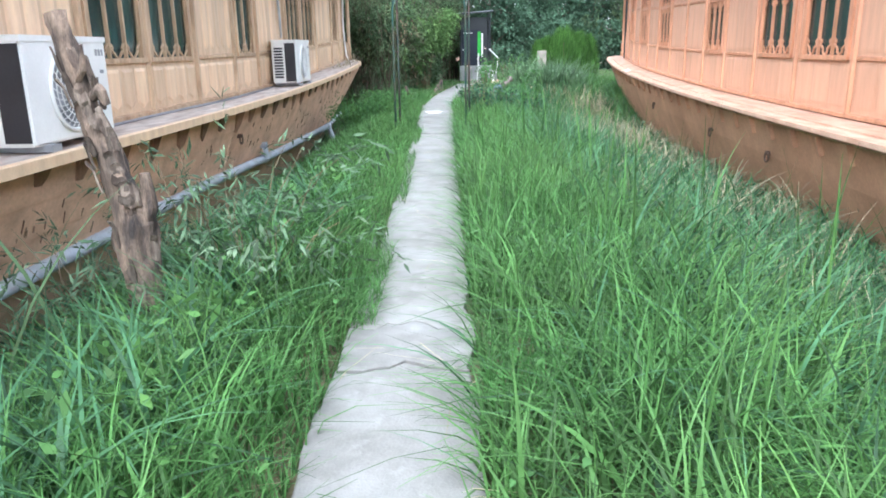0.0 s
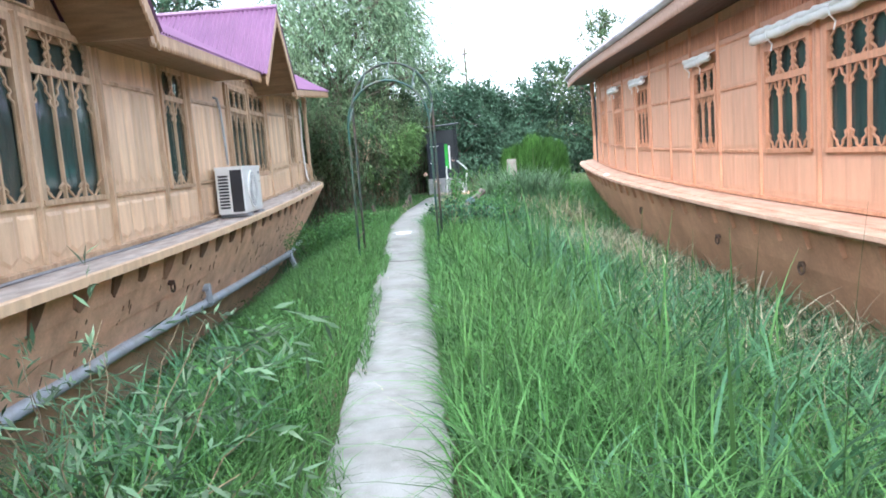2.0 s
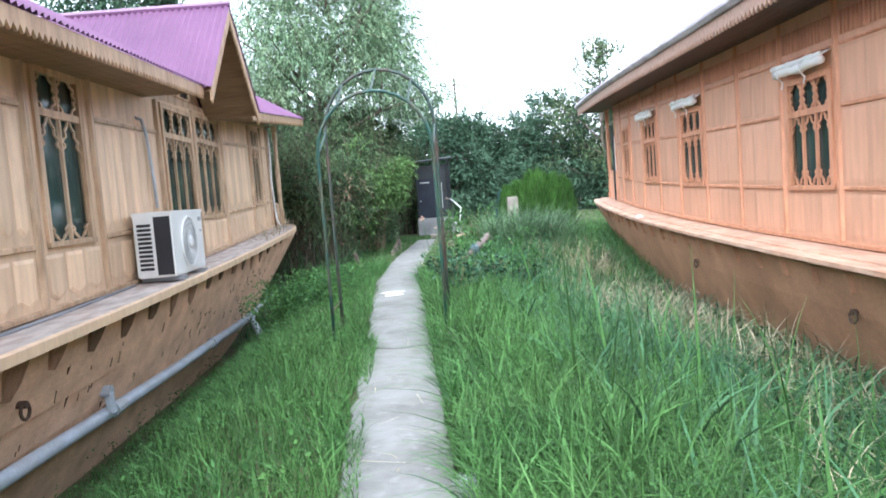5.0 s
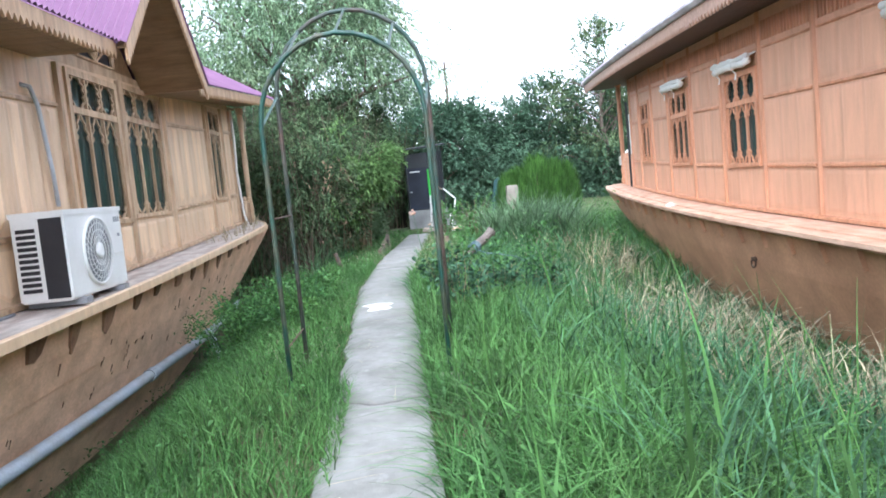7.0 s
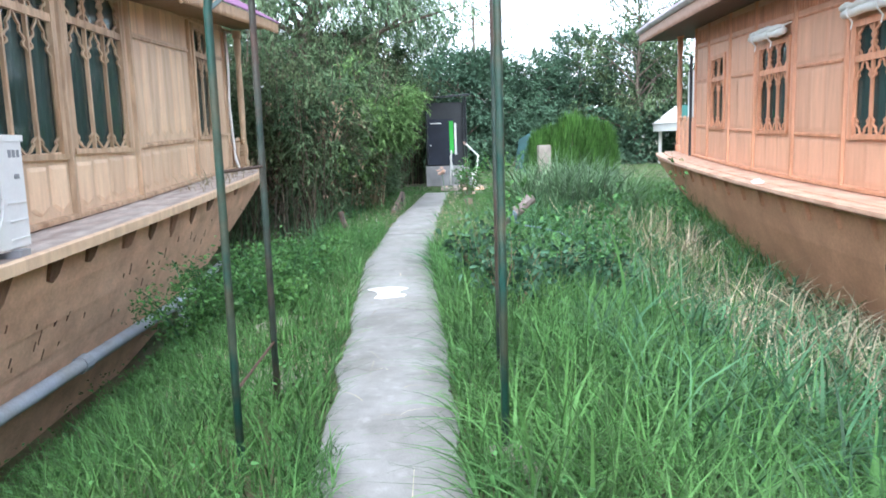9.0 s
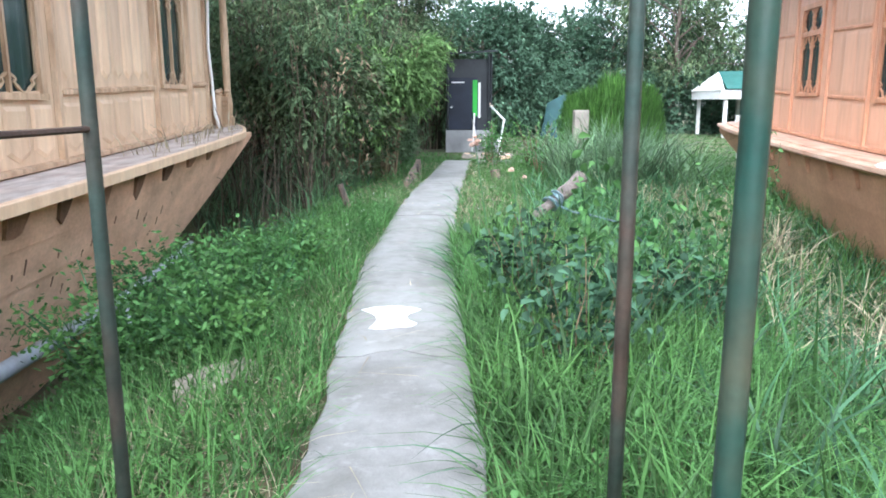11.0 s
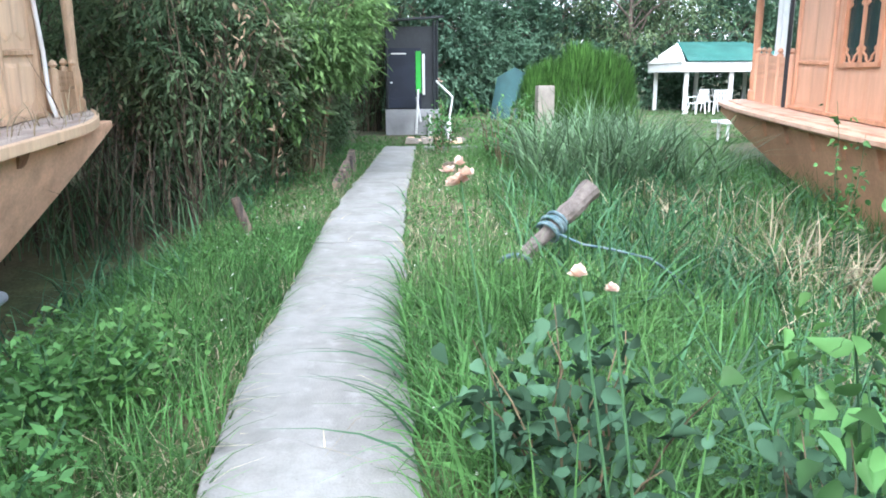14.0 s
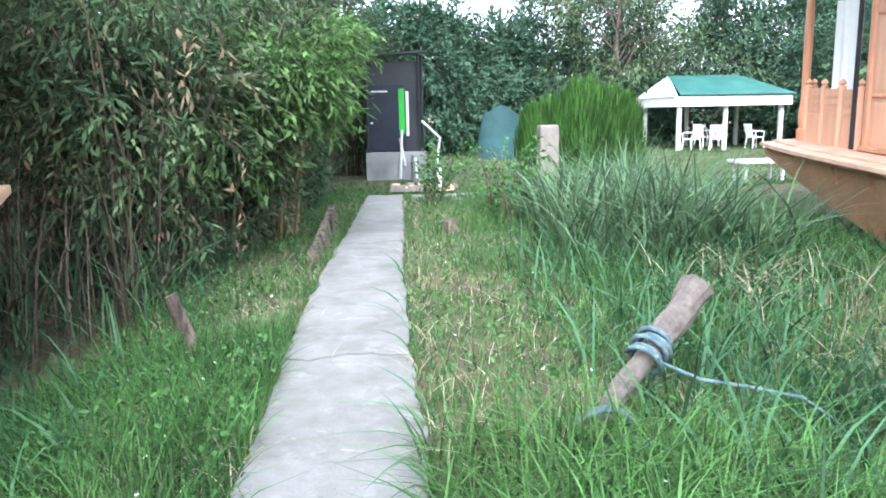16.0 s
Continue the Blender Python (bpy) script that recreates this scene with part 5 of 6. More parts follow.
mb.add([(gx0 - 0.05, gy0 - 0.05, ge + 0.38), (gx0 - 0.05, gy1 + 0.05, ge + 0.38), (gx0 + 0.5, ym, ga - 0.03), (gx0 + 0.1, gy0 - 0.05, ge + 0.38), (gx0 + 0.1, gy1 + 0.05, ge + 0.38), (gx0 + 0.6, ym, ga - 0.05)],
       [(2, 1, 0), (3, 4, 5), (0, 1, 4, 3), (1, 2, 5, 4), (2, 0, 3, 5)])
part("gable_end", mb, M_WHITE, gaz)


def plastic_chair(m):
    ch = thing("garden_chair", "white moulded plastic garden chair on the lawn", "chair", "chairs round the gazebo")
    mb = Mesh()
    mb.box(-0.24, 0.24, -0.23, 0.23, 0.40, 0.435)
    part("seat", mb, M_WHITE, ch)
    bk = Mesh()
    bk.box(-0.245, 0.245, 0.322, 0.362, 0.86, 0.93)
    back = part("backrest", bk, M_WHITE, ch)
    for i in range(5):
        x = -0.2 + i * 0.1
        bk = Mesh()
        bk.add([(x - 0.033, 0.20, 0.435), (x + 0.033, 0.20, 0.435), (x + 0.037, 0.33, 0.88), (x - 0.037, 0.33, 0.88), (x - 0.033, 0.225, 0.435), (x + 0.033, 0.225, 0.435), (x + 0.037, 0.355, 0.88), (x - 0.037, 0.355, 0.88)],
               [(0, 1, 2, 3), (7, 6, 5, 4), (0, 3, 7, 4), (1, 5, 6, 2), (3, 2, 6, 7)])
        part("slat", bk, M_WHITE, back)
    for s in (-1, 1):
        mb = Mesh()
        mb.tube([(s * 0.25, -0.2, 0.42), (s * 0.27, -0.2, 0.64), (s * 0.27, 0.1, 0.66), (s * 0.25, 0.28, 0.66)], 0.025, 6)
        part("armrest", mb, M_WHITE, ch)
        for y in (-0.2, 0.2):
            mb = Mesh()
            mb.tube([(s * 0.21, y, 0.40), (s * 0.25, y * 1.2, 0.0)], [0.032, 0.024], 6)
            part("leg", mb, M_WHITE, ch)
    ch.matrix_basis = m
    return ch


chair = plastic_chair(pose(11.3, 43.6, 0.0, 0, 0, 200))
for x, y, r in ((12.15, 43.3, 150), (12.6, 45.4, 20), (14.0, 44.0, 95), (13.3, 46.0, 60)):
    copy_thing(chair, pose(x, y, 0.0, 0, 0, r))
tab = thing("garden_table", "low white garden table on the lawn", "table")
mb = Mesh()
mb.box(6.95, 8.05, 31.5, 32.2, 0.36, 0.42)
part("tabletop", mb, M_WHITE, tab)
for x in (7.1, 7.9):
    for y in (31.6, 32.1):
        mb = Mesh()
        mb.tube([(x, y, 0.36), (x, y, -0.05)], 0.035, 6)
        part("leg", mb, M_WHITE, tab)
net = Mesh()
vs, fs = [], []
for i in range(9):
    for j in range(7):
        a, t = math.pi * i / 8, j / 6
        vs.append((3.85 - 0.95 * math.cos(a) * (1 - 0.35 * t), 42.0 + 0.4 * t - 0.5 * math.sin(a) * (1 - 0.6 * t), -0.05 + 1.85 * t - 0.35 * t * abs(math.cos(a))))
net.add(vs, [(i * 7 + j, (i + 1) * 7 + j, (i + 1) * 7 + j + 1, i * 7 + j + 1) for i in range(8) for j in range(6)])
solo("garden_net", net, M_NET, "teal mesh cover draped over a frame on the lawn", "net cover", smooth=True)

# ---- path details ----
mark = Mesh()
out = [(-1.20, 16.86), (-1.12, 16.93), (-0.98, 16.97), (-0.86, 16.93), (-0.79, 16.88), (-0.82, 16.83), (-0.86, 16.78), (-0.88, 16.70), (-0.86, 16.62), (-0.80, 16.55), (-0.83, 16.48), (-0.94, 16.46), (-1.02, 16.42), (-1.10, 16.44), (-1.08, 16.53), (-1.07, 16.62), (-1.09, 16.72), (-1.13, 16.79)]
mark.add([(x, y, 0.013) for x, y in out] + [(x, y, -0.02) for x, y in out], [tuple(range(18))[::-1]] + [(i, (i + 1) % 18, 18 + (i + 1) % 18, 18 + i) for i in range(18)])
solo("paint_splash", mark, M_WHITE, "splash of white paint dried on the concrete path", "paint stain")
flat = thing("flat_stone", "flat grey stone slab lying in grass beside the path", "stone")
mb = Mesh()
ring_s = [(-2.02, 15.55), (-1.95, 15.38), (-1.80, 15.42), (-1.66, 15.62), (-1.62, 15.84), (-1.74, 15.92), (-1.90, 15.80)]
mb.add([(x, y, -0.12) for x, y in ring_s] + [(x * 0.98 - 0.036, y, 0.0) for x, y in ring_s], [tuple(range(7)), tuple(range(7, 14))[::-1]] + [(i, 7 + i, 7 + (i + 1) % 7, (i + 1) % 7) for i in range(7)])
part("slab_stone", mb, M_STONE, flat)
flat = thing("flat_stone", "flat grey stone half hidden in grass under the arch", "stone")
mb = Mesh()
ring_s = [(-1.75, 14.1), (-1.66, 13.9), (-1.45, 13.95), (-1.36, 14.2), (-1.45, 14.42), (-1.65, 14.4)]
mb.add([(x, y, -0.1) for x, y in ring_s] + [(x, y, 0.0) for x, y in ring_s], [tuple(range(6)), tuple(range(6, 12))[::-1]] + [(i, 6 + i, 6 + (i + 1) % 6, (i + 1) % 6) for i in range(6)])
part("slab_stone", mb, M_STONE, flat)
def field_stone(c, r, seed, label):
    bm = bmesh.new()
    bmesh.ops.create_icosphere(bm, subdivisions=2, radius=1.0)
    for v in bm.verts:
        k = 1 + 0.35 * noise.noise(v.co * 1.6 + Vector((seed, 0, 0)))
        v.co = Vector((v.co.x * r[0] * k + c[0], v.co.y * r[1] * k + c[1], max(-0.6, min(0.55, v.co.z)) * r[2] * k + c[2]))
    me = bpy.data.meshes.new("field_stone")
    bm.to_mesh(me)
    bm.free()
    me.materials.append(M_STONE)
    return tagged(new("field_stone", me), label, "stone", "loose stones by the path")


field_stone((-0.19, 12.86, 0.0), (0.11, 0.08, 0.09), 3, "rough grey stone half sunk in grass by the path")
field_stone((-0.08, 12.74, -0.01), (0.09, 0.07, 0.07), 9, "small grey stone half sunk in grass by the path")
edge_st = thing("edging_stones", "row of upright weathered grey edging boards by the path", "edging")
for i, (x, y, h) in enumerate(((-1.33, 24.9, 0.14), (-1.29, 25.6, 0.24), (-1.24, 26.3, 0.34))):
    mb = Mesh()
    mb.hexa([(x - 0.06, y - 0.4, -0.1), (x + 0.04, y - 0.4, -0.1), (x + 0.06, y + 0.36, -0.1), (x - 0.04, y + 0.36, -0.1), (x - 0.09, y - 0.36, h * 0.7), (x + 0.0, y - 0.36, h * 0.7), (x + 0.02, y + 0.33, h), (x - 0.06, y + 0.33, h)])
    part("edging_board", mb, M_DEADWOOD, edge_st)


# ---- plants ----
def blades(rng, base, height, width, lean, az=None, segs=3):
    """Curved tapering blades, one strip each."""
    n = len(base)
    az = rng.uniform(0, 2 * np.pi, n) if az is None else az
    d = np.stack([np.cos(az), np.sin(az), np.zeros(n)], -1)
    tw = az + np.pi / 2 + rng.uniform(-0.7, 0.7, n)
    s = np.stack([np.cos(tw), np.sin(tw), np.zeros(n)], -1)
    ts = np.linspace(0, 1, segs + 1)
    rows = []
    for t in ts:
        up = height * (t - lean * 0.45 * t ** 2.2)
        p = base + d * (height * lean * t ** 1.8)[:, None]
        p[:, 2] += up
        w = width * (0.75 + 0.5 * t if t < 0.4 else 0.95 * (1 - (t - 0.4) / 0.62)) * 0.5
        w = np.maximum(w, 0.0008)
        rows += [p - s * w[:, None], p + s * w[:, None]]
    v = np.stack(rows, 1)
    k = 2 * (segs + 1)
    q = np.array([[2 * i, 2 * i + 1, 2 * i + 3, 2 * i + 2] for i in range(segs)])
    idx = (np.arange(n) * k)[:, None, None] + q[None]
    return v.reshape(-1, 3), idx.reshape(-1, 4)


def leaves(rng, pos, length, width, drop=0.3, spread=1.0):
    """Lance-shaped leaves, each a diamond bent on its rib."""
    n = len(pos)
    az, el = rng.uniform(0, 2 * np.pi, n), rng.normal(-drop, 0.5 * spread, n)
    d = np.stack([np.cos(az) * np.cos(el), np.sin(az) * np.cos(el), np.sin(el)], -1)
    r = rng.normal(size=(n, 3))
    s = np.cross(d, r)
    s /= np.linalg.norm(s, axis=1)[:, None] + 1e-9
    nn = np.cross(d, s)
    L = (length * rng.uniform(0.6, 1.3, n))[:, None]
    W = (width * rng.uniform(0.7, 1.2, n))[:, None] * 0.5
    v = np.stack([pos, pos + d * L * 0.42 + s * W, pos + d * L - nn * L * 0.12, pos + d * L * 0.42 - s * W], 1)
    return v.reshape(-1, 3), (np.arange(n) * 4)[:, None] + np.arange(4)[None]


def sprays(rng, anchors, out, per, reach, length, width, drop):
    """Leaves set along short hanging twigs: anchors (n, 3), out (n, 3) the way each twig grows."""
    n = len(anchors)
    d = out + rng.normal(0, 0.45, (n, 3)) - np.array([0, 0, drop])
    d /= np.linalg.norm(d, axis=1)[:, None] + 1e-9
    t = np.tile(np.linspace(0.05, 1, per), n) + rng.uniform(-0.05, 0.05, n * per)
    d = np.repeat(d, per, 0)
    pos = np.repeat(anchors, per, 0) + d * (t * reach)[:, None] - np.array([0, 0, 1.0]) * (0.35 * drop * reach * t ** 2)[:, None]
    ld = d + rng.normal(0, 0.55, (n * per, 3)) - np.array([0, 0, drop * 0.4])
    ld /= np.linalg.norm(ld, axis=1)[:, None] + 1e-9
    s = np.cross(ld, np.array([0.0, 0.0, 1.0]) + rng.normal(0, 0.5, (n * per, 3)))
    s /= np.linalg.norm(s, axis=1)[:, None] + 1e-9
    up = np.cross(s, ld)
    L = (length * rng.uniform(0.6, 1.3, n * per))[:, None]
    W = (width * rng.uniform(0.7, 1.2, n * per))[:, None] * 0.5
    v = np.stack([pos, pos + ld * L * 0.42 + s * W, pos + ld * L - up * L * 0.1, pos + ld * L * 0.42 - s * W], 1)
    return v.reshape(-1, 3), (np.arange(n * per) * 4)[:, None] + np.arange(4)[None]


def round_leaves(rng, pos, length, width, drop=0.3, spread=1.0):
    """Broad leaves, eight-cornered and cupped, two halves each."""
    n = len(pos)
    az, el = rng.uniform(0, 2 * np.pi, n), rng.normal(-drop, 0.6 * spread, n)
    d = np.stack([np.cos(az) * np.cos(el), np.sin(az) * np.cos(el), np.sin(el)], -1)
    s = np.cross(d, np.array([0.0, 0.0, 1.0]) + rng.normal(0, 0.6, (n, 3)))
    s /= np.linalg.norm(s, axis=1)[:, None] + 1e-9
    up = np.cross(s, d)
    L = (length * rng.uniform(0.45, 1.25, n))[:, None]
    W = (width * rng.uniform(0.7, 1.1, n))[:, None] * 0.5
    pts = [(0, 0, 0), (0.08, 0.62, 0.1), (0.38, 0.95, 0.16), (0.76, 0.5, 0.06), (1.08, 0, -0.14), (0.76, -0.5, 0.06), (0.38, -0.95, 0.16), (0.08, -0.62, 0.1), (0.45, 0, -0.03)]
    v = np.stack([pos + d * L * a + s * W * b + up * L * c for a, b, c in pts], 1).reshape(-1, 3)
    q = np.array([[0, 1, 2, 8], [8, 2, 3, 4], [0, 8, 6, 7], [8, 4, 5, 6]])
    return v, ((np.arange(n) * 9)[:, None, None] + q[None]).reshape(-1, 4)


def joined(chunks):
    vs, fs, o = [], [], 0
    for v, f in chunks:
        vs.append(v)
        fs.append(f + o)
        o += len(v)
    return np.concatenate(vs), np.concatenate(fs)


def stuff(name, chunks, mat, label, category):
    v, f = joined(chunks)
    return tagged(new(name, bulk_mesh(name, v, f, mat)), label, category, kind="stuff")


def mids(y):
    return np.interp(y, [-6, 2, 3.4, 6.2, 11.3, 15.5, 18.5, 22.4, 31], [-0.1, -0.30, -0.34, -0.45, -0.69, -0.85, -0.98, -0.93, -0.45])


def halves(y):
    return np.interp(y, [2, 6, 12, 18, 22.4, 31], [0.31, 0.32, 0.345, 0.39, 0.395, 0.34])


def patch(rng, n, y0, y1, near, far, side, power=1.0):
    """Ground points beside the path: near and far are distances from its edge."""
    y = rng.uniform(y0, y1, n)
    t = rng.uniform(0, 1, n) ** power
    a, b = (np.full(n, k) if np.isscalar(k) else k(y) for k in (near, far))
    x = mids(y) + side * (halves(y) + a + (b - a) * t)
    return np.stack([x, y, ground_z(x, y) - 0.02], -1)


def clumped(rng, pts, freq, keep):
    """Thins points by a smooth pattern so that they grow in tufts."""
    f = np.sin(pts[:, 0] * freq + 1.3 * np.sin(pts[:, 1] * freq * 0.7)) * np.sin(pts[:, 1] * freq * 1.1 + np.sin(pts[:, 0] * freq * 0.8))
    return pts[(f * 0.5 + 0.5 + rng.uniform(-0.35, 0.35, len(pts))) > keep]


g = np.random.default_rng(7)
chunks = []
left_far = lambda y: np.where(y < 20, 4.15 + mids(y), 3.0) - 0.55
# left bank: mown-looking meadow grass, longer near the path's start
p = patch(g, 62000, -0.5, 22, 0.0, left_far, -1)
near_hull = np.interp(mids(p[:, 1]) - p[:, 0], [1.9, 2.8], [1.0, 0.4])
chunks.append(blades(g, p, g.uniform(0.12, 0.42, len(p)) * near_hull, g.uniform(0.006, 0.013, len(p)), g.uniform(0.2, 1.1, len(p))))
p = patch(g, 7000, -0.5, 6, 0.15, 2.3, -1)
chunks.append(blades(g, p, g.uniform(0.3, 0.65, len(p)), g.uniform(0.008, 0.016, len(p)), g.uniform(0.3, 1.0, len(p))))
p = clumped(g, patch(g, 16000, 18, 31, 0.0, 1.4, -1), 2.7, 0.35)
chunks.append(blades(g, p, g.uniform(0.08, 0.3, len(p)), g.uniform(0.004, 0.009, len(p)), g.uniform(0.2, 0.9, len(p))))
# right bank: tall fresh grass
right_far = lambda y: np.where(y < 19, 4.3 - mids(y), 4.3)
p = clumped(g, patch(g, 84000, -0.5, 20, 0.02, right_far, 1, 1.15), 2.1, 0.1)
d = p[:, 0] - mids(p[:, 1])
tall = np.clip(0.5 + 0.5 * d, 0.5, 1.0) * np.interp(d, [1.3, 2.8, 4.4], [1.0, 0.55, 0.3]) * np.interp(p[:, 1], [6, 10, 20], [1.0, 0.85, 0.8])
chunks.append(blades(g, p, g.uniform(0.3, 0.75, len(p)) * tall, g.uniform(0.006, 0.016, len(p)), g.uniform(0.25, 1.35, len(p)), segs=4))
p = clumped(g, patch(g, 30000, 19, 30.3, 0.0, 5.5, 1), 2.4, 0.28)
d = p[:, 0] - mids(p[:, 1])
chunks.append(blades(g, p, g.uniform(0.12, 0.5, len(p)) * np.clip(0.25 + 0.45 * d, 0.3, 1.3), g.uniform(0.005, 0.011, len(p)), g.uniform(0.2, 0.9, len(p))))
# soft fringe along both edges of the path
for side, n in ((-1, 5000), (1, 4500)):
    p = patch(g, n, -0.5, 31, -0.01, 0.16, side)
    az = np.where(g.uniform(0, 1, n) < 0.2, 0.0 if side < 0 else np.pi, g.uniform(0, 6.28, n)) + g.normal(0, 0.6, n)
    chunks.append(blades(g, p, g.uniform(0.04, 0.17, n), g.uniform(0.004, 0.009, n), g.uniform(0.3, 1.3, n), az))
p = clumped(g, patch(g, 5200, 3.5, 13, -0.13, 0.05, -1), 1.3, 0.5)
p[:, 2] = np.maximum(p[:, 2], -0.01)
chunks.append(blades(g, p, g.uniform(0.05, 0.2, len(p)), g.uniform(0.004, 0.009, len(p)), g.uniform(0.4, 1.4, len(p))))
p = clumped(g, patch(g, 9000, 0.3, 20, 0.1, lambda y: 3.4 - mids(y), 1), 2.6, 0.42)
chunks.append(blades(g, p, g.uniform(0.35, 0.75, len(p)), g.uniform(0.009, 0.019, len(p)), 0.05 + 1.3 * g.uniform(0, 1, len(p)) ** 1.3, segs=5))
p = clumped(g, patch(g, 2600, 0.3, 13, 0.15, 3.0, 1), 3.1, 0.4)
chunks.append(blades(g, p, g.uniform(0.35, 0.72, len(p)), g.uniform(0.016, 0.032, len(p)), g.uniform(0.5, 1.5, len(p)), segs=5))
p = clumped(g, patch(g, 900, 0.3, 7, 0.15, 2.4, -1), 3.1, 0.4)
chunks.append(blades(g, p, g.uniform(0.3, 0.6, len(p)), g.uniform(0.016, 0.03, len(p)), g.uniform(0.5, 1.5, len(p)), segs=5))
p = patch(g, 70, 3, 16, 0.9, 3.2, 1)
chunks.append(blades(g, p, g.uniform(0.9, 1.4, len(p)), g.uniform(0.014, 0.024, len(p)), g.uniform(0.03, 0.4, len(p)), segs=5))
stuff("meadow_grass", chunks, M_GRASS, "lush uncut green grass beside the path", "grass")

# lawn beyond the kerb
x, y = g.uniform(-1.5, 22, 60000), 31 + 17 * g.uniform(0, 1, 60000) ** 1.6
p = np.stack([x, y, ground_z(x, y) - 0.01], -1)
p = p[~((p[:, 0] < 0.9) & (p[:, 1] > 34.2) & (p[:, 1] < 37.2))]
stuff("lawn_grass", [blades(g, p, g.uniform(0.05, 0.11, len(p)), g.uniform(0.01, 0.022, len(p)), g.uniform(0.2, 0.8, len(p)), segs=2)], M_GRASS, "short mown green lawn around the gazebo", "grass")

# broad reed-like blades
chunks = []
p = clumped(g, patch(g, 5200, 0.2, 9.5, 1.0, lambda y: 4.2 - mids(y), 1, 0.8), 1.7, 0.3)
chunks.append(blades(g, p, g.uniform(0.4, 0.95, len(p)), g.uniform(0.014, 0.032, len(p)), g.uniform(0.4, 1.1, len(p)), segs=5))
p = clumped(g, patch(g, 4200, 9.5, 24, 1.0, 3.6, 1), 1.7, 0.42)
chunks.append(blades(g, p, g.uniform(0.4, 0.9, len(p)), g.uniform(0.012, 0.026, len(p)), g.uniform(0.4, 1.1, len(p)), segs=4))
p = clumped(g, patch(g, 1700, 23.2, 28.5, 1.6, 3.8, 1), 1.9, 0.3)
tufts = blades(g, p, g.uniform(0.7, 1.55, len(p)), g.uniform(0.016, 0.036, len(p)), g.uniform(0.4, 1.1, len(p)), segs=4)
p = clumped(g, patch(g, 3200, 0.2, 7, 0.5, 3.0, -1), 1.9, 0.25)
chunks.append(blades(g, p, g.uniform(0.35, 0.85, len(p)), g.uniform(0.014, 0.03, len(p)), g.uniform(0.4, 1.1, len(p)), segs=5))
p = clumped(g, patch(g, 1500, 19.5, 28, 0.8, 3.0, -1), 2.3, 0.4)
chunks.append(blades(g, p, g.uniform(0.3, 0.75, len(p)), g.uniform(0.012, 0.024, len(p)), g.uniform(0.4, 1.1, len(p)), segs=4))
p = clumped(g, patch(g, 5200, 1.0, 25, 2.2, lambda y: 3.9 - mids(y), 1), 1.9, 0.3)
chunks.append(blades(g, p, g.uniform(0.35, 0.8, len(p)), g.uniform(0.016, 0.034, len(p)), g.uniform(0.5, 1.5, len(p)), segs=5))
for side, n, far in ((1, 1900, 3.4), (-1, 1300, 2.4)):
    p = clumped(g, patch(g, n, 0.2, 4.8, 0.45, far, side), 2.2, 0.25)
    chunks.append(blades(g, p, g.uniform(0.3, 0.62, len(p)), g.uniform(0.016, 0.03, len(p)), g.uniform(0.5, 1.4, len(p)), segs=5))
stuff("broad_grass", chunks, M_GRASS_DARK, "arching broad bluish green reed grass", "reed grass")

# small herbs in the sward
chunks = []
for n, y0, y1, a, b, side in ((9000, 0, 21, 0.0, 2.9, -1), (9000, 0, 22, 0.05, 3.2, 1), (5000, 20, 31, 0.0, 1.4, -1), (4000, 20, 30, 0.0, 3.0, 1)):
    p = clumped(g, patch(g, n, y0, y1, a, b, side), 2.8, 0.45)
    p[:, 2] += g.uniform(0.03, 0.3, len(p))
    chunks.append(round_leaves(g, p, 0.042, 0.03, 0.1))
p = clumped(g, patch(g, 3800, 0.5, 7.5, 0.45, 2.6, -1), 1.6, 0.35)
p[:, 2] += g.uniform(0.05, 0.42, len(p))
chunks.append(leaves(g, p, 0.085, 0.034, 0.3))
stuff("ground_herbs", chunks, M_LEAF_BUSH, "small leafy herbs mixed into the sward", "herbs")

# dry straw
chunks = []
p = clumped(g, patch(g, 5600, 8, 24, 2.2, lambda y: np.where(y < 20, 4.2 - mids(y), 4.2), 1, 0.8), 1.3, 0.45)
chunks.append(blades(g, p, g.uniform(0.25, 0.7, len(p)), g.uniform(0.008, 0.024, len(p)), g.uniform(0.2, 1.3, len(p)), segs=4))
p = clumped(g, patch(g, 2000, 6, 21, 3.0, 4.1, 1), 2.3, 0.55)
chunks.append(blades(g, p, g.uniform(0.5, 1.0, len(p)), g.uniform(0.01, 0.028, len(p)), g.uniform(0.3, 1.5, len(p)), segs=5))
p = patch(g, 1500, 0.5, 9, 1.6, 4.0, 1)
chunks.append(blades(g, p, g.uniform(0.3, 0.75, len(p)), g.uniform(0.005, 0.012, len(p)), g.uniform(0.3, 1.2, len(p)), segs=4))
p = patch(g, 7000, 14, 30, 0.0, 1.2, -1)
chunks.append(blades(g, p, g.uniform(0.06, 0.25, len(p)), g.uniform(0.004, 0.01, len(p)), g.uniform(0.6, 1.4, len(p))))
p = patch(g, 3000, 18, 30, 0.0, 1.7, 1, 1.3)
chunks.append(blades(g, p, g.uniform(0.06, 0.3, len(p)), g.uniform(0.004, 0.01, len(p)), g.uniform(0.5, 1.4, len(p))))
p = np.stack([g.normal(2.4, 0.3, 170), g.normal(22.9, 0.4, 170), np.full(170, -0.1)], -1)
chunks.append(blades(g, p, g.uniform(0.2, 0.7, 170), g.uniform(0.012, 0.028, 170), g.uniform(0.5, 1.5, 170), segs=4))
p = np.stack([g.uniform(-3.75, -3.35, 130), g.uniform(18.8, 22.6, 130), np.full(130, 0.95)], -1)
p[:, 2] = 0.70 + 0.0018 * (p[:, 1] - 8) ** 2
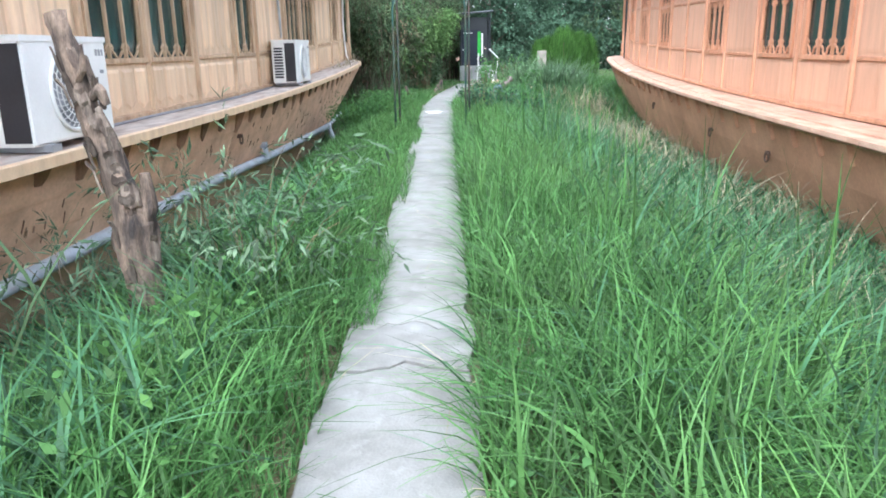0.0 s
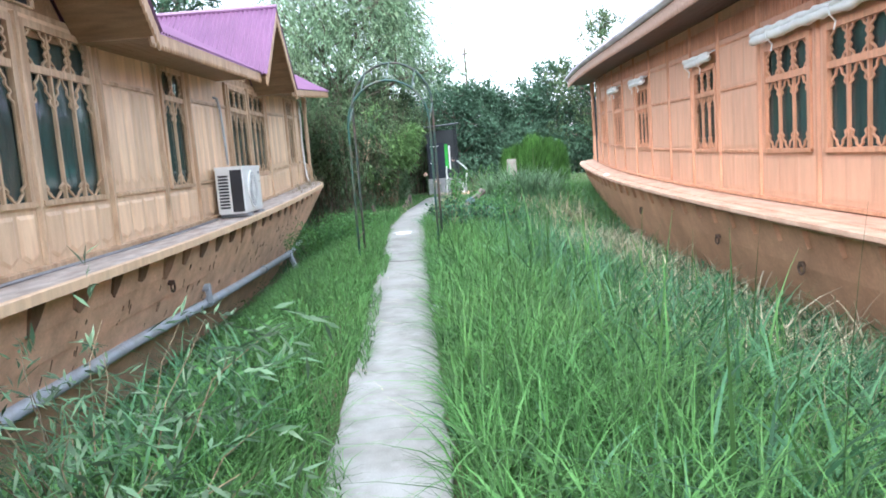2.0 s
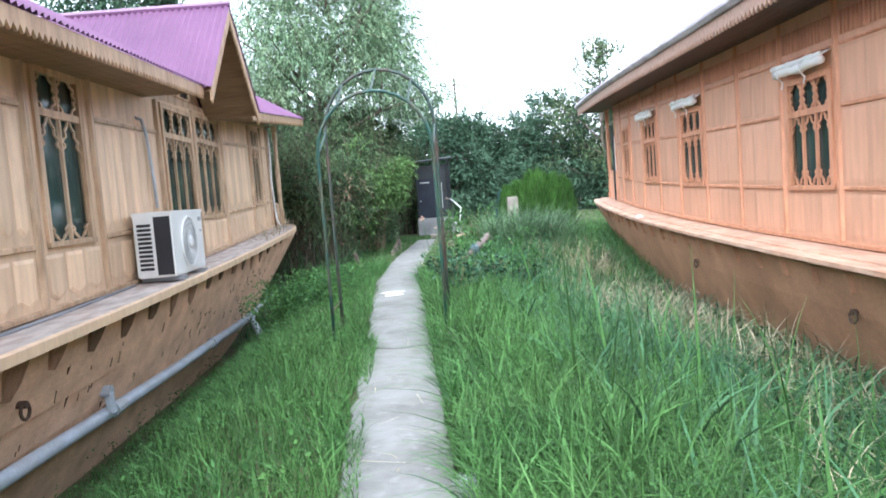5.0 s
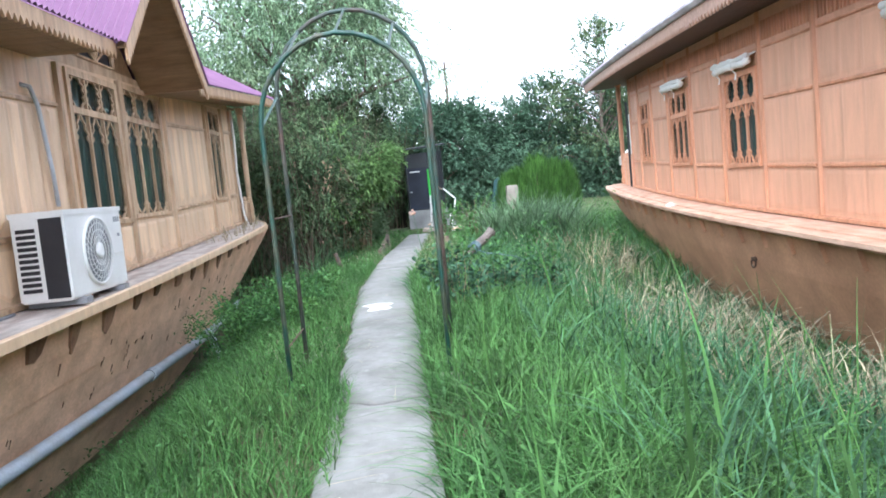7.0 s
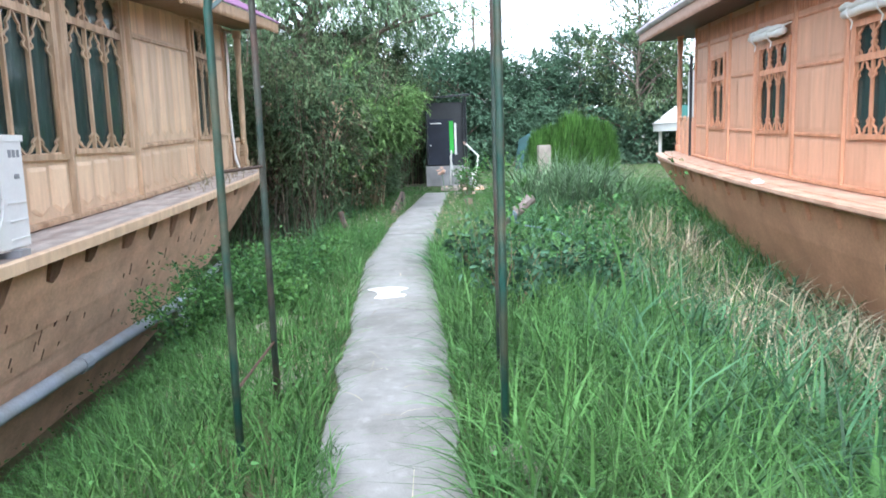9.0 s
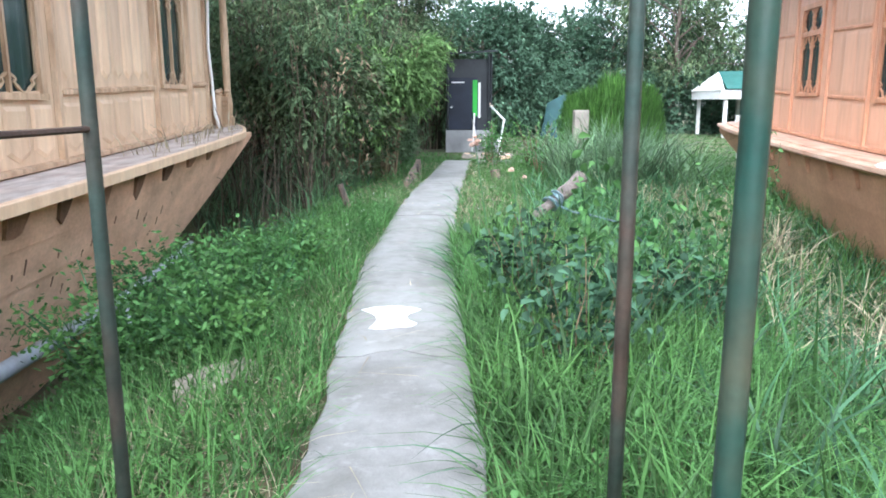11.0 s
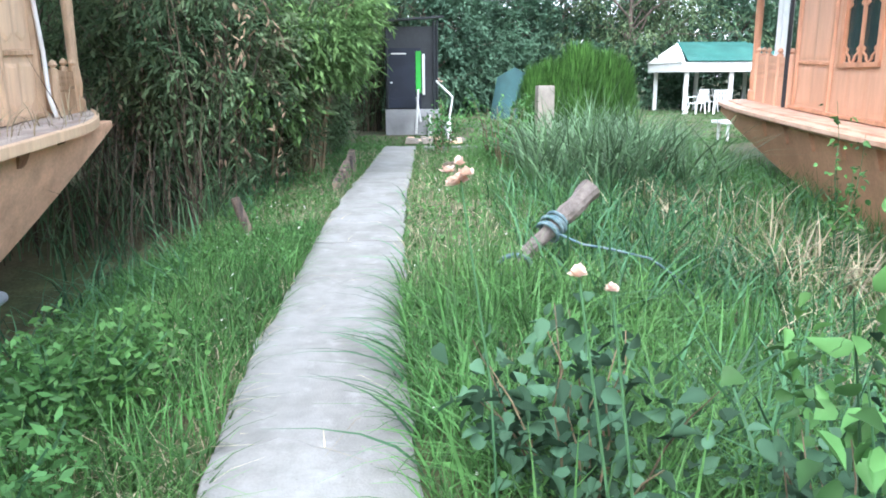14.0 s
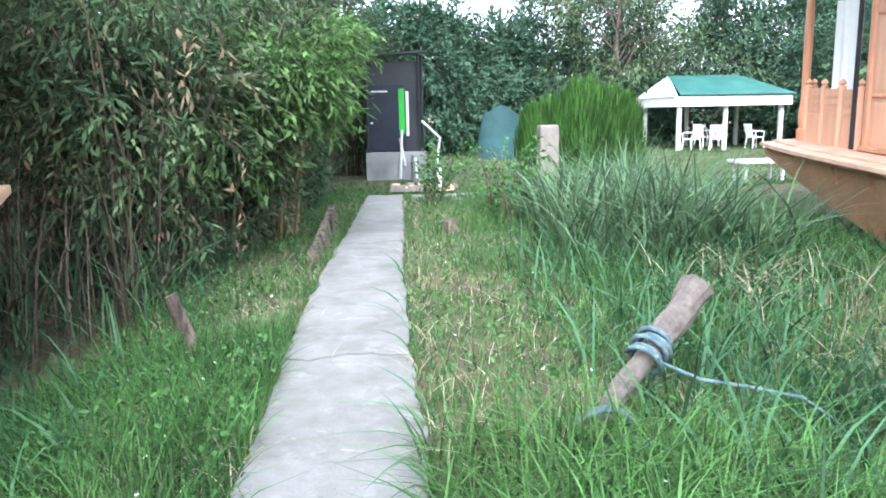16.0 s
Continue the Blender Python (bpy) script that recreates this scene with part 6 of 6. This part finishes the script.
chunks.append(blades(g, p, g.uniform(0.12, 0.42, 130), g.uniform(0.006, 0.014, 130), g.uniform(0.3, 1.5, 130), segs=4))
stuff("dry_grass", chunks, M_DRY, "bleached dry straw and dead stalks", "dry grass")


M_DEADCANE = material("dead_cane", (0.12, 0.095, 0.065), 0.85, 0.25, 3, 30, 0.2, island=0.5, second=(0.06, 0.048, 0.034))
M_REED = material("reed_leaf", (0.12, 0.2, 0.105), 0.45, 0.22, 1.2, 12, 0, island=0.4, second=(0.12, 0.2, 0.09), second_scale=0.7, thin=0.35, spec=0.2)
n = 2400
x = -1.75 - 2.6 * g.uniform(0, 1, n) ** 1.3
y = g.uniform(22.6, 31.5, n)
x -= np.interp(y, [22.6, 26, 31], [0.9, 0.35, 0.0])
p = np.stack([x, y, ground_z(x, y) - 0.02], -1)
chunks = [blades(g, p[:1300], g.uniform(0.6, 2.6, 1300), g.uniform(0.01, 0.026, 1300), g.uniform(0.05, 1.1, 1300), segs=4)]
stuff("dead_canes", chunks, M_DEADCANE, "dead brown canes and stalks standing in the thicket", "dead canes")
p = np.stack([x, y, ground_z(x, y) - 0.02], -1)[:2400] + np.array([0.12, 0.1, 0])
chunks = [blades(g, p, g.uniform(0.5, 1.5, 2400), g.uniform(0.012, 0.026, 2400), g.uniform(0.3, 1.3, 2400), segs=5)]
p = np.stack([g.uniform(-2.4, -1.85, 16), g.uniform(2.3, 3.4, 16), np.full(16, -0.3)], -1)
chunks.append(blades(g, p, g.uniform(1.0, 1.7, 16), g.uniform(0.03, 0.05, 16), g.uniform(0.1, 0.5, 16), segs=6))
chunks.append(tufts)
p = np.stack([g.normal(2.15, 0.42, 460), g.normal(24.3, 0.5, 460), np.full(460, -0.08)], -1)
chunks.append(blades(g, p, g.uniform(0.8, 1.75, 460), g.uniform(0.02, 0.042, 460), g.uniform(0.2, 1.1, 460), segs=6))
stuff("reed_leaves", chunks, M_REED, "long arching pale green reed leaves in loose clumps", "reed grass")


def cane_mesh(rng, canes, mat_n=5):
    mb = Mesh()
    for pts, r0, r1 in canes:
        k = len(pts)
        mb.tube(pts, [r0 + (r1 - r0) * i / (k - 1) for i in range(k)], mat_n, cap=False)
    return mb


def shrub(name, label, category, x, y, radius, height, n_canes, n_leaves, leaf, mat, seed, droop=0.4, base_z=None, low=0.15, cane_mat=None, group="", round_leaf=False, thick=1.0):
    """Canes from one base that carry leaves in sprays along their upper lengths."""
    r = np.random.default_rng(seed)
    z0 = float(ground_z(x, y)) if base_z is None else base_z
    sh = thing(name, label, category, group, at=(x, y, z0))
    canes, pos = [], []
    for i in range(n_canes):
        a, q = r.uniform(0, 2 * np.pi), math.sqrt(r.uniform(0.02, 1))
        h = height * r.uniform(0.6, 1.0) * (1 - 0.25 * q)
        bx, by = 0.3 * radius * q * math.cos(a), 0.3 * radius * q * math.sin(a)
        tx, ty = radius * q * math.cos(a), radius * q * math.sin(a)
        pts = []
        for k in range(6):
            t = k / 5
            pts.append((bx + (tx - bx) * t ** 1.4 + r.normal(0, 0.03 * radius), by + (ty - by) * t ** 1.4 + r.normal(0, 0.03 * radius), -0.05 + (h + 0.05) * (t - droop * 0.35 * t ** 3)))
        canes.append((pts, (0.012 + 0.006 * height / 2) * thick, 0.004 * thick))
        m = int(n_leaves / n_canes)
        t = low + (1 - low) * r.uniform(0, 1, m) ** 0.8
        if height > 2.5:
            knots = low + (1 - low) * r.uniform(0, 1, 4) ** 0.8
            t = np.clip(knots[r.integers(0, 4, m)] + r.normal(0, 0.035, m), low * 0.8, 1)
        arr = np.array(pts)
        c = np.stack([np.interp(t * 5, range(6), arr[:, j]) for j in range(3)], -1)
        pos.append(c + r.normal(0, 1, (m, 3)) * np.array([0.16, 0.16, 0.12]) * (0.7 if height > 2.5 else 1.0) * radius * (0.4 + 0.7 * t[:, None]))
    tagged(part("branchwork", cane_mesh(r, canes), cane_mat or M_TWIG, sh), kind="stuff")
    pos = np.concatenate(pos)
    pos = pos[pos[:, 2] > 0.02]
    if round_leaf or (height < 1.6 and mat is not M_LEAF_SAPLING):
        v, f = (round_leaves if round_leaf else leaves)(r, pos, leaf[0], leaf[1], droop)
    else:
        pos = pos[::9]
        away = pos * np.array([1.0, 1.0, 0.15]) / radius
        v, f = sprays(r, pos, away, 10, 0.42 if height > 1.6 else 0.3, leaf[0], leaf[1], droop)
    tagged(part("foliage", bulk_mesh("foliage", v, f, mat), mat, sh), kind="stuff")
    return sh


def tree(name, label, x, y, height, spread, n_limbs, n_leaves, leaf, mat, seed, bare=0.3, droop=0.3, trunk_r=0.16, lean=(0, 0), base_z=0.0, group="", clear=0.4):
    """A tapered trunk, limbs that fork, and a crown of loose leaf clumps with gaps."""
    r = np.random.default_rng(seed)
    t_ob = thing(name, label, "tree", group, at=(x, y, base_z))
    wood, tips = Mesh(), []
    trunk = [(lean[0] * t + r.normal(0, 0.04 * spread) * (t > 0), lean[1] * t + r.normal(0, 0.04 * spread) * (t > 0), -0.15 + (height * 0.92 + 0.15) * t) for t in np.linspace(0, 1, 8)]
    wood.tube(trunk, [trunk_r * (1 - 0.9 * t) for t in np.linspace(0, 1, 8)], 8, cap=False)
    arr = np.array(trunk)
    for i in range(n_limbs):
        t = bare + (0.97 - bare) * (i + r.uniform(0, 1)) / n_limbs
        o = np.array([np.interp(t * 7, range(8), arr[:, j]) for j in range(3)])
        a = i * 2.4 + r.uniform(-0.5, 0.5)
        reach = spread * (1.05 - 0.75 * t) * r.uniform(0.6, 1.15)
        rise = reach * r.uniform(0.1, 0.75)
        e = o + np.array([math.cos(a) * reach, math.sin(a) * reach, rise])
        m = (o + e) / 2 + np.array([0, 0, 0.12 * reach]) + r.normal(0, 0.06 * reach, 3)
        wood.tube([o, m, e], [trunk_r * (1 - 0.85 * t) * 0.5, trunk_r * 0.22, 0.01], 5, cap=False)
        tips += [(e, reach * 0.33), (m * 0.4 + e * 0.6, reach * 0.3)]
        for k in range(3):
            e2 = m + (e - m) * r.uniform(0.2, 0.9) + r.normal(0, 0.33 * reach, 3) * np.array([1, 1, 0.7])
            wood.tube([m, (m + e2) / 2 + r.normal(0, 0.05 * reach, 3), e2], [trunk_r * 0.16, trunk_r * 0.1, 0.006], 4, cap=False)
            tips.append((e2, reach * 0.28))
    tips.append((arr[-1], spread * 0.22))
    part("trunk", wood, M_BARK, t_ob)
    w = np.array([q for _, q in tips])
    counts = np.maximum(1, (n_leaves * w / w.sum()).astype(int))
    pos = np.concatenate([np.asarray(c) + r.normal(0, 1, (k, 3)) * np.array([0.6, 0.6, 0.5 + droop * 0.4]) * q - np.array([0, 0, droop * q * 0.6]) for (c, q), k in zip(tips, counts)])
    pos = pos[pos[:, 2] > clear][::9]
    away = (pos - np.array([0, 0, height * 0.5])) / (spread + 0.1 * height)
    v, f = sprays(r, pos, away, 9, leaf[0] * 3.2, leaf[0], leaf[1], droop)
    part("crown", bulk_mesh("crown", v, f, mat), mat, t_ob)
    return t_ob


# tall silver willow behind the left boat
tree("willow_tree", "tall silver-leaved willow tree behind a houseboat", -4.5, 30.5, 11.5, 5.0, 34, 95000, (0.17, 0.045), M_LEAF_WILLOW, 21, bare=0.33, droop=0.7, trunk_r=0.28, lean=(1.7, 1.0), clear=4.6)
tree("dark_tree", "tall dense dark green tree behind a houseboat roof", -11.0, 32.0, 11.5, 4.2, 26, 34000, (0.24, 0.11), M_LEAF_PINE, 22, bare=0.12, droop=0.3, trunk_r=0.26)

# thicket along the left of the path
for i, (x, y, rad, h, n) in enumerate(((-2.85, 24.0, 1.0, 3.3, 9000), (-2.35, 25.6, 1.0, 3.9, 9000), (-3.5, 24.9, 1.5, 4.2, 12000), (-2.7, 27.0, 1.35, 4.8, 12000), (-4.8, 27.2, 1.8, 5.4, 10000), (-2.1, 29.3, 1.1, 4.9, 11000), (-3.4, 30.4, 1.6, 6.0, 12000), (-2.3, 31.6, 0.8, 4.4, 8000),
                                       (-5.6, 24.4, 1.5, 4.0, 7000), (-2.3, 33.4, 1.4, 5.8, 10000), (-6.8, 29.5, 2.2, 6.0, 8000), (-1.3, 36.8, 1.4, 5.2, 7000), (-4.6, 34.5, 2.2, 7.0, 9000))):
    shrub("willow_shrub", "dense overgrown willow shrub with dead brown canes", "shrub", x, y, rad, h * 1.3, 46, n, (0.13, 0.036), M_LEAF_OLIVE, 40 + i, 0.6, base_z=-0.1, low=0.12, group="thicket beside the path", cane_mat=M_DEADCANE)
shrub("lime_shrub", "bright lime green willow shrub beside the path", "shrub", -2.1, 28.6, 1.0, 4.8, 14, 2600, (0.15, 0.042), M_LEAF_LIME, 60, 0.7, base_z=0.0, low=0.84)
shrub("lime_shrub", "slender lime green willow shrub leaning out of the thicket", "shrub", -2.5, 25.0, 0.95, 3.7, 9, 900, (0.14, 0.042), M_LEAF_LIME, 64, 0.9, base_z=0.0, low=0.6)
shrub("willow_shrub", "tall pale green willow shrub above the thicket", "shrub", -2.8, 32.8, 1.55, 8.6, 46, 30000, (0.15, 0.045), M_LEAF_OLIVE, 61, 0.8, base_z=0.0, low=0.4)

shrub("lime_shrub", "bright lime green willow shrub arching over the thicket", "shrub", -1.95, 26.0, 0.95, 5.2, 20, 6000, (0.14, 0.042), M_LEAF_LIME, 66, 0.8, base_z=0.0, low=0.7)
# withered leaves and twigs caught in the thicket
M_WITHERED = material("withered_leaf", (0.17, 0.125, 0.08), 0.85, 0.25, 2, 14, 0, island=0.5, second=(0.09, 0.07, 0.05), thin=0.15, spec=0.1)
n = 620
x, y = -2.0 - 1.9 * g.uniform(0, 1, n) ** 1.2, g.uniform(23.4, 30.5, n)
p = clumped(g, np.stack([x, y, g.uniform(0.5, 2.4, n)], -1), 2.0, 0.3)
stuff("withered_leaves", [sprays(g, p, np.zeros((len(p), 3)) + np.array([0.5, -0.5, 0.0]), 9, 0.5, 0.12, 0.03, 0.9)], M_WITHERED, "withered brown leaves hanging in the thicket", "dead leaves")
# far tree belt: a few kinds, repeated
kinds = [tree("far_tree", "dense blue-green tree in the belt behind the lawn", 3.0, 52.0, 6.0, 2.7, 20, 17000, (0.21, 0.1), M_LEAF_PINE, 70, bare=0.08, droop=0.3, group="tree belt"),
         tree("far_tree", "dense blue-green tree in the belt behind the lawn", 8.0, 53.0, 7.4, 3.0, 24, 19000, (0.21, 0.1), M_LEAF_PINE, 71, bare=0.08, droop=0.25, group="tree belt"),
         tree("far_tree", "loose grey-green tree rising above the belt", 14.5, 56.0, 9.2, 3.6, 24, 15000, (0.2, 0.08), M_LEAF_OLIVE, 72, bare=0.15, droop=0.3, group="tree belt")]
fr = random.Random(9)
for i, (x, y, k, sc) in enumerate(((-14, 50, 1, 1.1), (-10, 54, 0, 1.2), (-6.5, 49, 1, 0.95), (-3.5, 47, 0, 0.95), (-0.8, 50, 1, 0.95), (0.8, 46.5, 0, 1.0), (1.9, 48.5, 0, 1.02), (5.2, 50.5, 0, 1.0), (6.6, 56, 1, 0.95), (10.6, 50, 2, 1.05), (12.4, 57, 1, 1.05),
                                   (16.5, 52, 1, 1.05), (19, 55, 2, 1.05), (21, 51, 0, 1.3), (24, 54, 1, 1.2), (27.5, 52, 2, 1.0), (31, 50, 1, 1.3), (-18, 46, 2, 1.1), (-12, 40, 1, 1.0), (35, 46, 2, 1.1), (18.5, 46, 0, 0.85), (23, 44, 0, 0.9),
                                   (14.8, 34, 2, 0.95), (19, 38, 1, 1.1))):
    copy_thing(kinds[k], pose(x, y, 0, 0, 0, fr.uniform(0, 360)) @ Matrix.Diagonal((sc, sc, sc * fr.uniform(0.9, 1.1), 1)))
# low hedge that closes the foot of the belt
x, y = g.uniform(-14, 36, 26000), g.uniform(48.4, 50.5, 26000)
z = 3.0 * g.uniform(0, 1, 26000) ** 1.1
stuff("hedge", [leaves(g, np.stack([x, y + 0.4 * np.sin(x), z], -1), 0.3, 0.16, 0.3)], M_LEAF_PINE, "dark hedge closing the far side of the lawn", "hedge")

# thuja round the stone post
for i, (x, y, rad, h) in enumerate(((2.55, 31.4, 0.34, 1.6), (3.0, 31.7, 0.46, 1.75), (3.55, 31.5, 0.55, 2.12), (4.15, 31.7, 0.5, 1.95), (4.6, 32.1, 0.42, 1.8))):
    r = np.random.default_rng(90 + i)
    th = thing("thuja", "dense golden green clipped thuja bush by the gatepost", "shrub", "thuja bushes", at=(x, y, -0.05))
    n = 5200
    t, a = r.uniform(0.03, 1, n), r.uniform(0, 6.283, n)
    rr_ = rad * (np.sin(np.pi * np.clip(t * 0.86 + 0.12, 0, 1)) ** 0.42) * r.uniform(0.75, 1.12, n) * (1 + 0.12 * np.sin(a * 5 + t * 9))
    base = np.stack([rr_ * np.cos(a), rr_ * np.sin(a), h * t * r.uniform(0.9, 1.0, n)], -1)
    v, f = blades(r, base, r.uniform(0.12, 0.34, n), r.uniform(0.012, 0.026, n), r.uniform(0.02, 0.4, n), a, segs=2)
    part("foliage", bulk_mesh("foliage", v, f, M_LEAF_THUJA), M_LEAF_THUJA, th)
    tk = Mesh()
    tk.tube([(0, 0, -0.05), (0, 0, h * 0.8)], [0.05, 0.015], 6)
    part("trunk", tk, M_BARK, th)

# bramble and rose bushes beside the path, weeds at the left
for i, (x, y, rad, h, n, lf) in enumerate(((0.08, 15.75, 0.42, 0.95, 420, (0.068, 0.052)), (0.0, 17.0, 0.45, 0.95, 520, (0.07, 0.056)), (0.55, 16.5, 0.42, 0.85, 400, (0.07, 0.056)), (1.15, 17.1, 0.45, 0.95, 330, (0.068, 0.05)))):
    shrub("bramble", "low bluish green bramble bush with rounded leaves", "shrub", x, y, rad, h, 16, n, lf, M_LEAF_ROSE, 110 + i, 0.3, low=0.15, round_leaf=True, thick=0.45, group="brambles beside the path")
for i, (x, y, rad, h, n) in enumerate(((3.25, 20.9, 0.35, 2.3, 110), (0.3, 16.05, 0.3, 1.75, 130), (0.95, 16.6, 0.3, 1.65, 120), (0.62, 16.95, 0.25, 1.3, 80), (1.25, 17.0, 0.3, 1.75, 110))):
    shrub("tall_weed", "tall leafy weed with broad green leaves", "plant", x, y, rad, h, 4, n, (0.062, 0.046), M_LEAF_BUSH, 120 + i, 0.2, low=0.35, round_leaf=True, group="tall weeds", cane_mat=M_GRASS_DARK, thick=0.4)
for i, (x, y, rad, h, n) in enumerate(((-2.1, 17.0, 0.55, 0.85, 2400), (-1.95, 16.2, 0.42, 0.7, 1600), (-2.0, 17.9, 0.45, 0.7, 1500), (-2.75, 16.5, 0.6, 1.1, 2200), (-2.85, 17.9, 0.55, 0.95, 1800))):
    shrub("leafy_weed", "bushy fresh green weed growing on the bank", "plant", x, y, rad, h, 22, n * 1.3, (0.058, 0.025), M_LEAF_BUSH, 130 + i, 0.2, low=0.2, group="weeds on the bank", cane_mat=M_GRASS_DARK)
# grey willow sprays at the dead trunk
for i, (x, y, rad, h, n) in enumerate(((-1.75, 4.9, 0.85, 1.35, 800), (-2.5, 4.6, 0.7, 1.2, 560), (-1.35, 4.2, 0.65, 0.8, 480), (-2.6, 3.4, 0.6, 1.0, 450))):
    shrub("willow_sapling", "sprawling silver-leaved willow sapling in long grass", "shrub", x, y, rad, h, 14, n, (0.11, 0.021), M_LEAF_SAPLING, 150 + i, 0.2, low=0.3, thick=0.4, group="willow saplings")
shrub("rose_bush", "straggling rose bush with small leaves at the lawn's edge", "shrub", 1.15, 27.0, 0.5, 1.6, 12, 900, (0.07, 0.045), M_LEAF_BUSH, 170, 0.2, low=0.2)
shrub("rose_bush", "straggling rose bush with small leaves at the lawn's edge", "shrub", 0.35, 29.5, 0.45, 1.3, 12, 800, (0.07, 0.045), M_LEAF_BUSH, 171, 0.2, low=0.2)

# pale flowers
M_PETAL = material("pale_pink_petal", (0.72, 0.52, 0.44), 0.6, 0.12, 20, 80, 0, second=(0.8, 0.66, 0.5), second_scale=12, thin=0.3)


def flower(x, y, z, stem_to, size, heads, seed):
    r = np.random.default_rng(seed)
    fl = thing("rose_flower", "pale faded pink rose blooms on a thin stem", "flower", "faded roses")
    st = Mesh()
    st.tube([(stem_to[0], stem_to[1], stem_to[2]), ((x + stem_to[0]) / 2 + 0.03, y, (z + stem_to[2]) / 2), (x, y, z)], [0.0045, 0.004, 0.003], 5)
    part("stem", st, M_GRASS_DARK, fl)
    for k in range(heads):
        c = np.array([x, y, z]) + (r.normal(0, size * 0.6, 3) if heads > 1 else 0)
        n = 16
        a = r.uniform(0, 6.28, n)
        e = r.uniform(0.1, 1.3, n)
        d = np.stack([np.cos(a) * np.cos(e), np.sin(a) * np.cos(e), np.sin(e)], -1)
        s = np.stack([-np.sin(a), np.cos(a), 0 * a], -1)
        L = size * r.uniform(0.5, 0.8, n)[:, None]
        v = np.stack([c + 0 * d, c + d * L * 0.6 + s * L * 0.45, c + d * L, c + d * L * 0.6 - s * L * 0.45], 1).reshape(-1, 3)
        part("bloom", bulk_mesh("bloom", v, (np.arange(n) * 4)[:, None] + np.arange(4)[None], M_PETAL), M_PETAL, fl, "pale pink petals")


flower(-0.42, 16.98, 1.13, (-0.3, 16.9, -0.1), 0.04, 10, 1)
flower(-0.22, 16.4, 1.0, (-0.1, 16.5, -0.1), 0.04, 1, 2)
flower(-0.14, 16.42, 0.96, (-0.05, 16.5, -0.1), 0.03, 1, 3)
flower(0.3, 29.3, 1.35, (0.35, 29.5, 0.0), 0.05, 3, 4)

# ---- small litter and odds ----
def crumpled(name, label, category, c, r, mat, seed):
    bm = bmesh.new()
    bmesh.ops.create_icosphere(bm, subdivisions=3, radius=1.0)
    for v in bm.verts:
        k = 1 + 0.5 * noise.noise(v.co * 2.3 + Vector((seed, 0, 0))) + 0.25 * noise.noise(v.co * 6 + Vector((0, seed, 0)))
        v.co = Vector((v.co.x * r[0] * k + c[0], v.co.y * r[1] * k + c[1], max(0.0, v.co.z * r[2] * k) + c[2]))
    me = bpy.data.meshes.new(name)
    bm.to_mesh(me)
    bm.free()
    me.materials.append(mat)
    return tagged(new(name, me), label, category)


M_BAG = material("dirty_plastic_film", (0.42, 0.45, 0.46), 0.35, 0.25, 12, 60, 0.3, second=(0.25, 0.27, 0.26), second_scale=9, thin=0.3)
crumpled("plastic_bag", "crumpled white plastic bag lying at the path edge", "plastic bag", (-0.2, 8.75, -0.01), (0.08, 0.15, 0.045), M_BAG, 2)
q = RIGHT.at(19.6, 0.5, 0.566)
crumpled("cloth_scrap", "scrap of white cloth lying on a pink ledge", "cloth", (q.x, q.y, q.z), (0.07, 0.12, 0.05), M_WHITE, 5)
crumpled("paper_scrap", "small scrap of white paper in short grass", "paper", (0.0, 19.55, 0.03), (0.035, 0.03, 0.025), M_WHITE, 7)
pole = thing("utility_pole", "thin grey wooden pole rising behind the far trees", "pole")
mb = Mesh()
mb.tube([(1.85, 51.5, -0.2), (1.85, 51.5, 8.7)], [0.11, 0.07], 8)
part("shaft", mb, M_BARK, pole)
mb = Mesh()
mb.box(1.6, 2.1, 51.36, 51.42, 8.2, 8.28)
part("crossarm", mb, M_BARK, pole)
# dark grass blades fallen over the right edge of the path
p = np.concatenate([patch(g, 60, 2, 24, -0.02, 0.1, 1), patch(g, 26, 17.2, 20.5, -0.02, 0.08, 1)])
az = np.pi + g.normal(0, 0.5, len(p))
v, f = blades(g, p, g.uniform(0.25, 0.52, len(p)), g.uniform(0.012, 0.026, len(p)), g.uniform(0.9, 1.5, len(p)), az, segs=5)
tagged(new("overhanging_grass", bulk_mesh("overhanging_grass", v, f, M_GRASS_DARK)), "long dark grass blades bent over the path", "grass", kind="stuff")

# tiny pale flowers in the short grass
p = np.concatenate([clumped(g, patch(g, 90, 17, 30, 0.05, 1.2, 1), 2.0, 0.4), clumped(g, patch(g, 60, 17, 23, 0.1, 1.0, -1), 2.0, 0.4)])
p[:, 2] += g.uniform(0.08, 0.22, len(p))
v, f = round_leaves(g, np.repeat(p, 4, 0), 0.014, 0.012, -0.3)
tagged(new("clover_flowers", bulk_mesh("clover_flowers", v, f, M_WHITE)), "tiny white clover flowers dotted in the short grass", "flowers", kind="stuff")

# loose dry blades lying across the concrete
p = patch(g, 85, 1.5, 24, -0.62, 0.02, 1)
p[:, 2] = 0.012
v, f = blades(g, p, g.uniform(0.08, 0.26, len(p)), g.uniform(0.004, 0.009, len(p)), np.full(len(p), 1.5), segs=3)
v[:, 2] = np.clip(v[:, 2], 0.009, 0.03)
tagged(new("fallen_blades", bulk_mesh("fallen_blades", v, f, M_DRY)), "loose dry grass blades scattered on the path", "grass", kind="stuff")
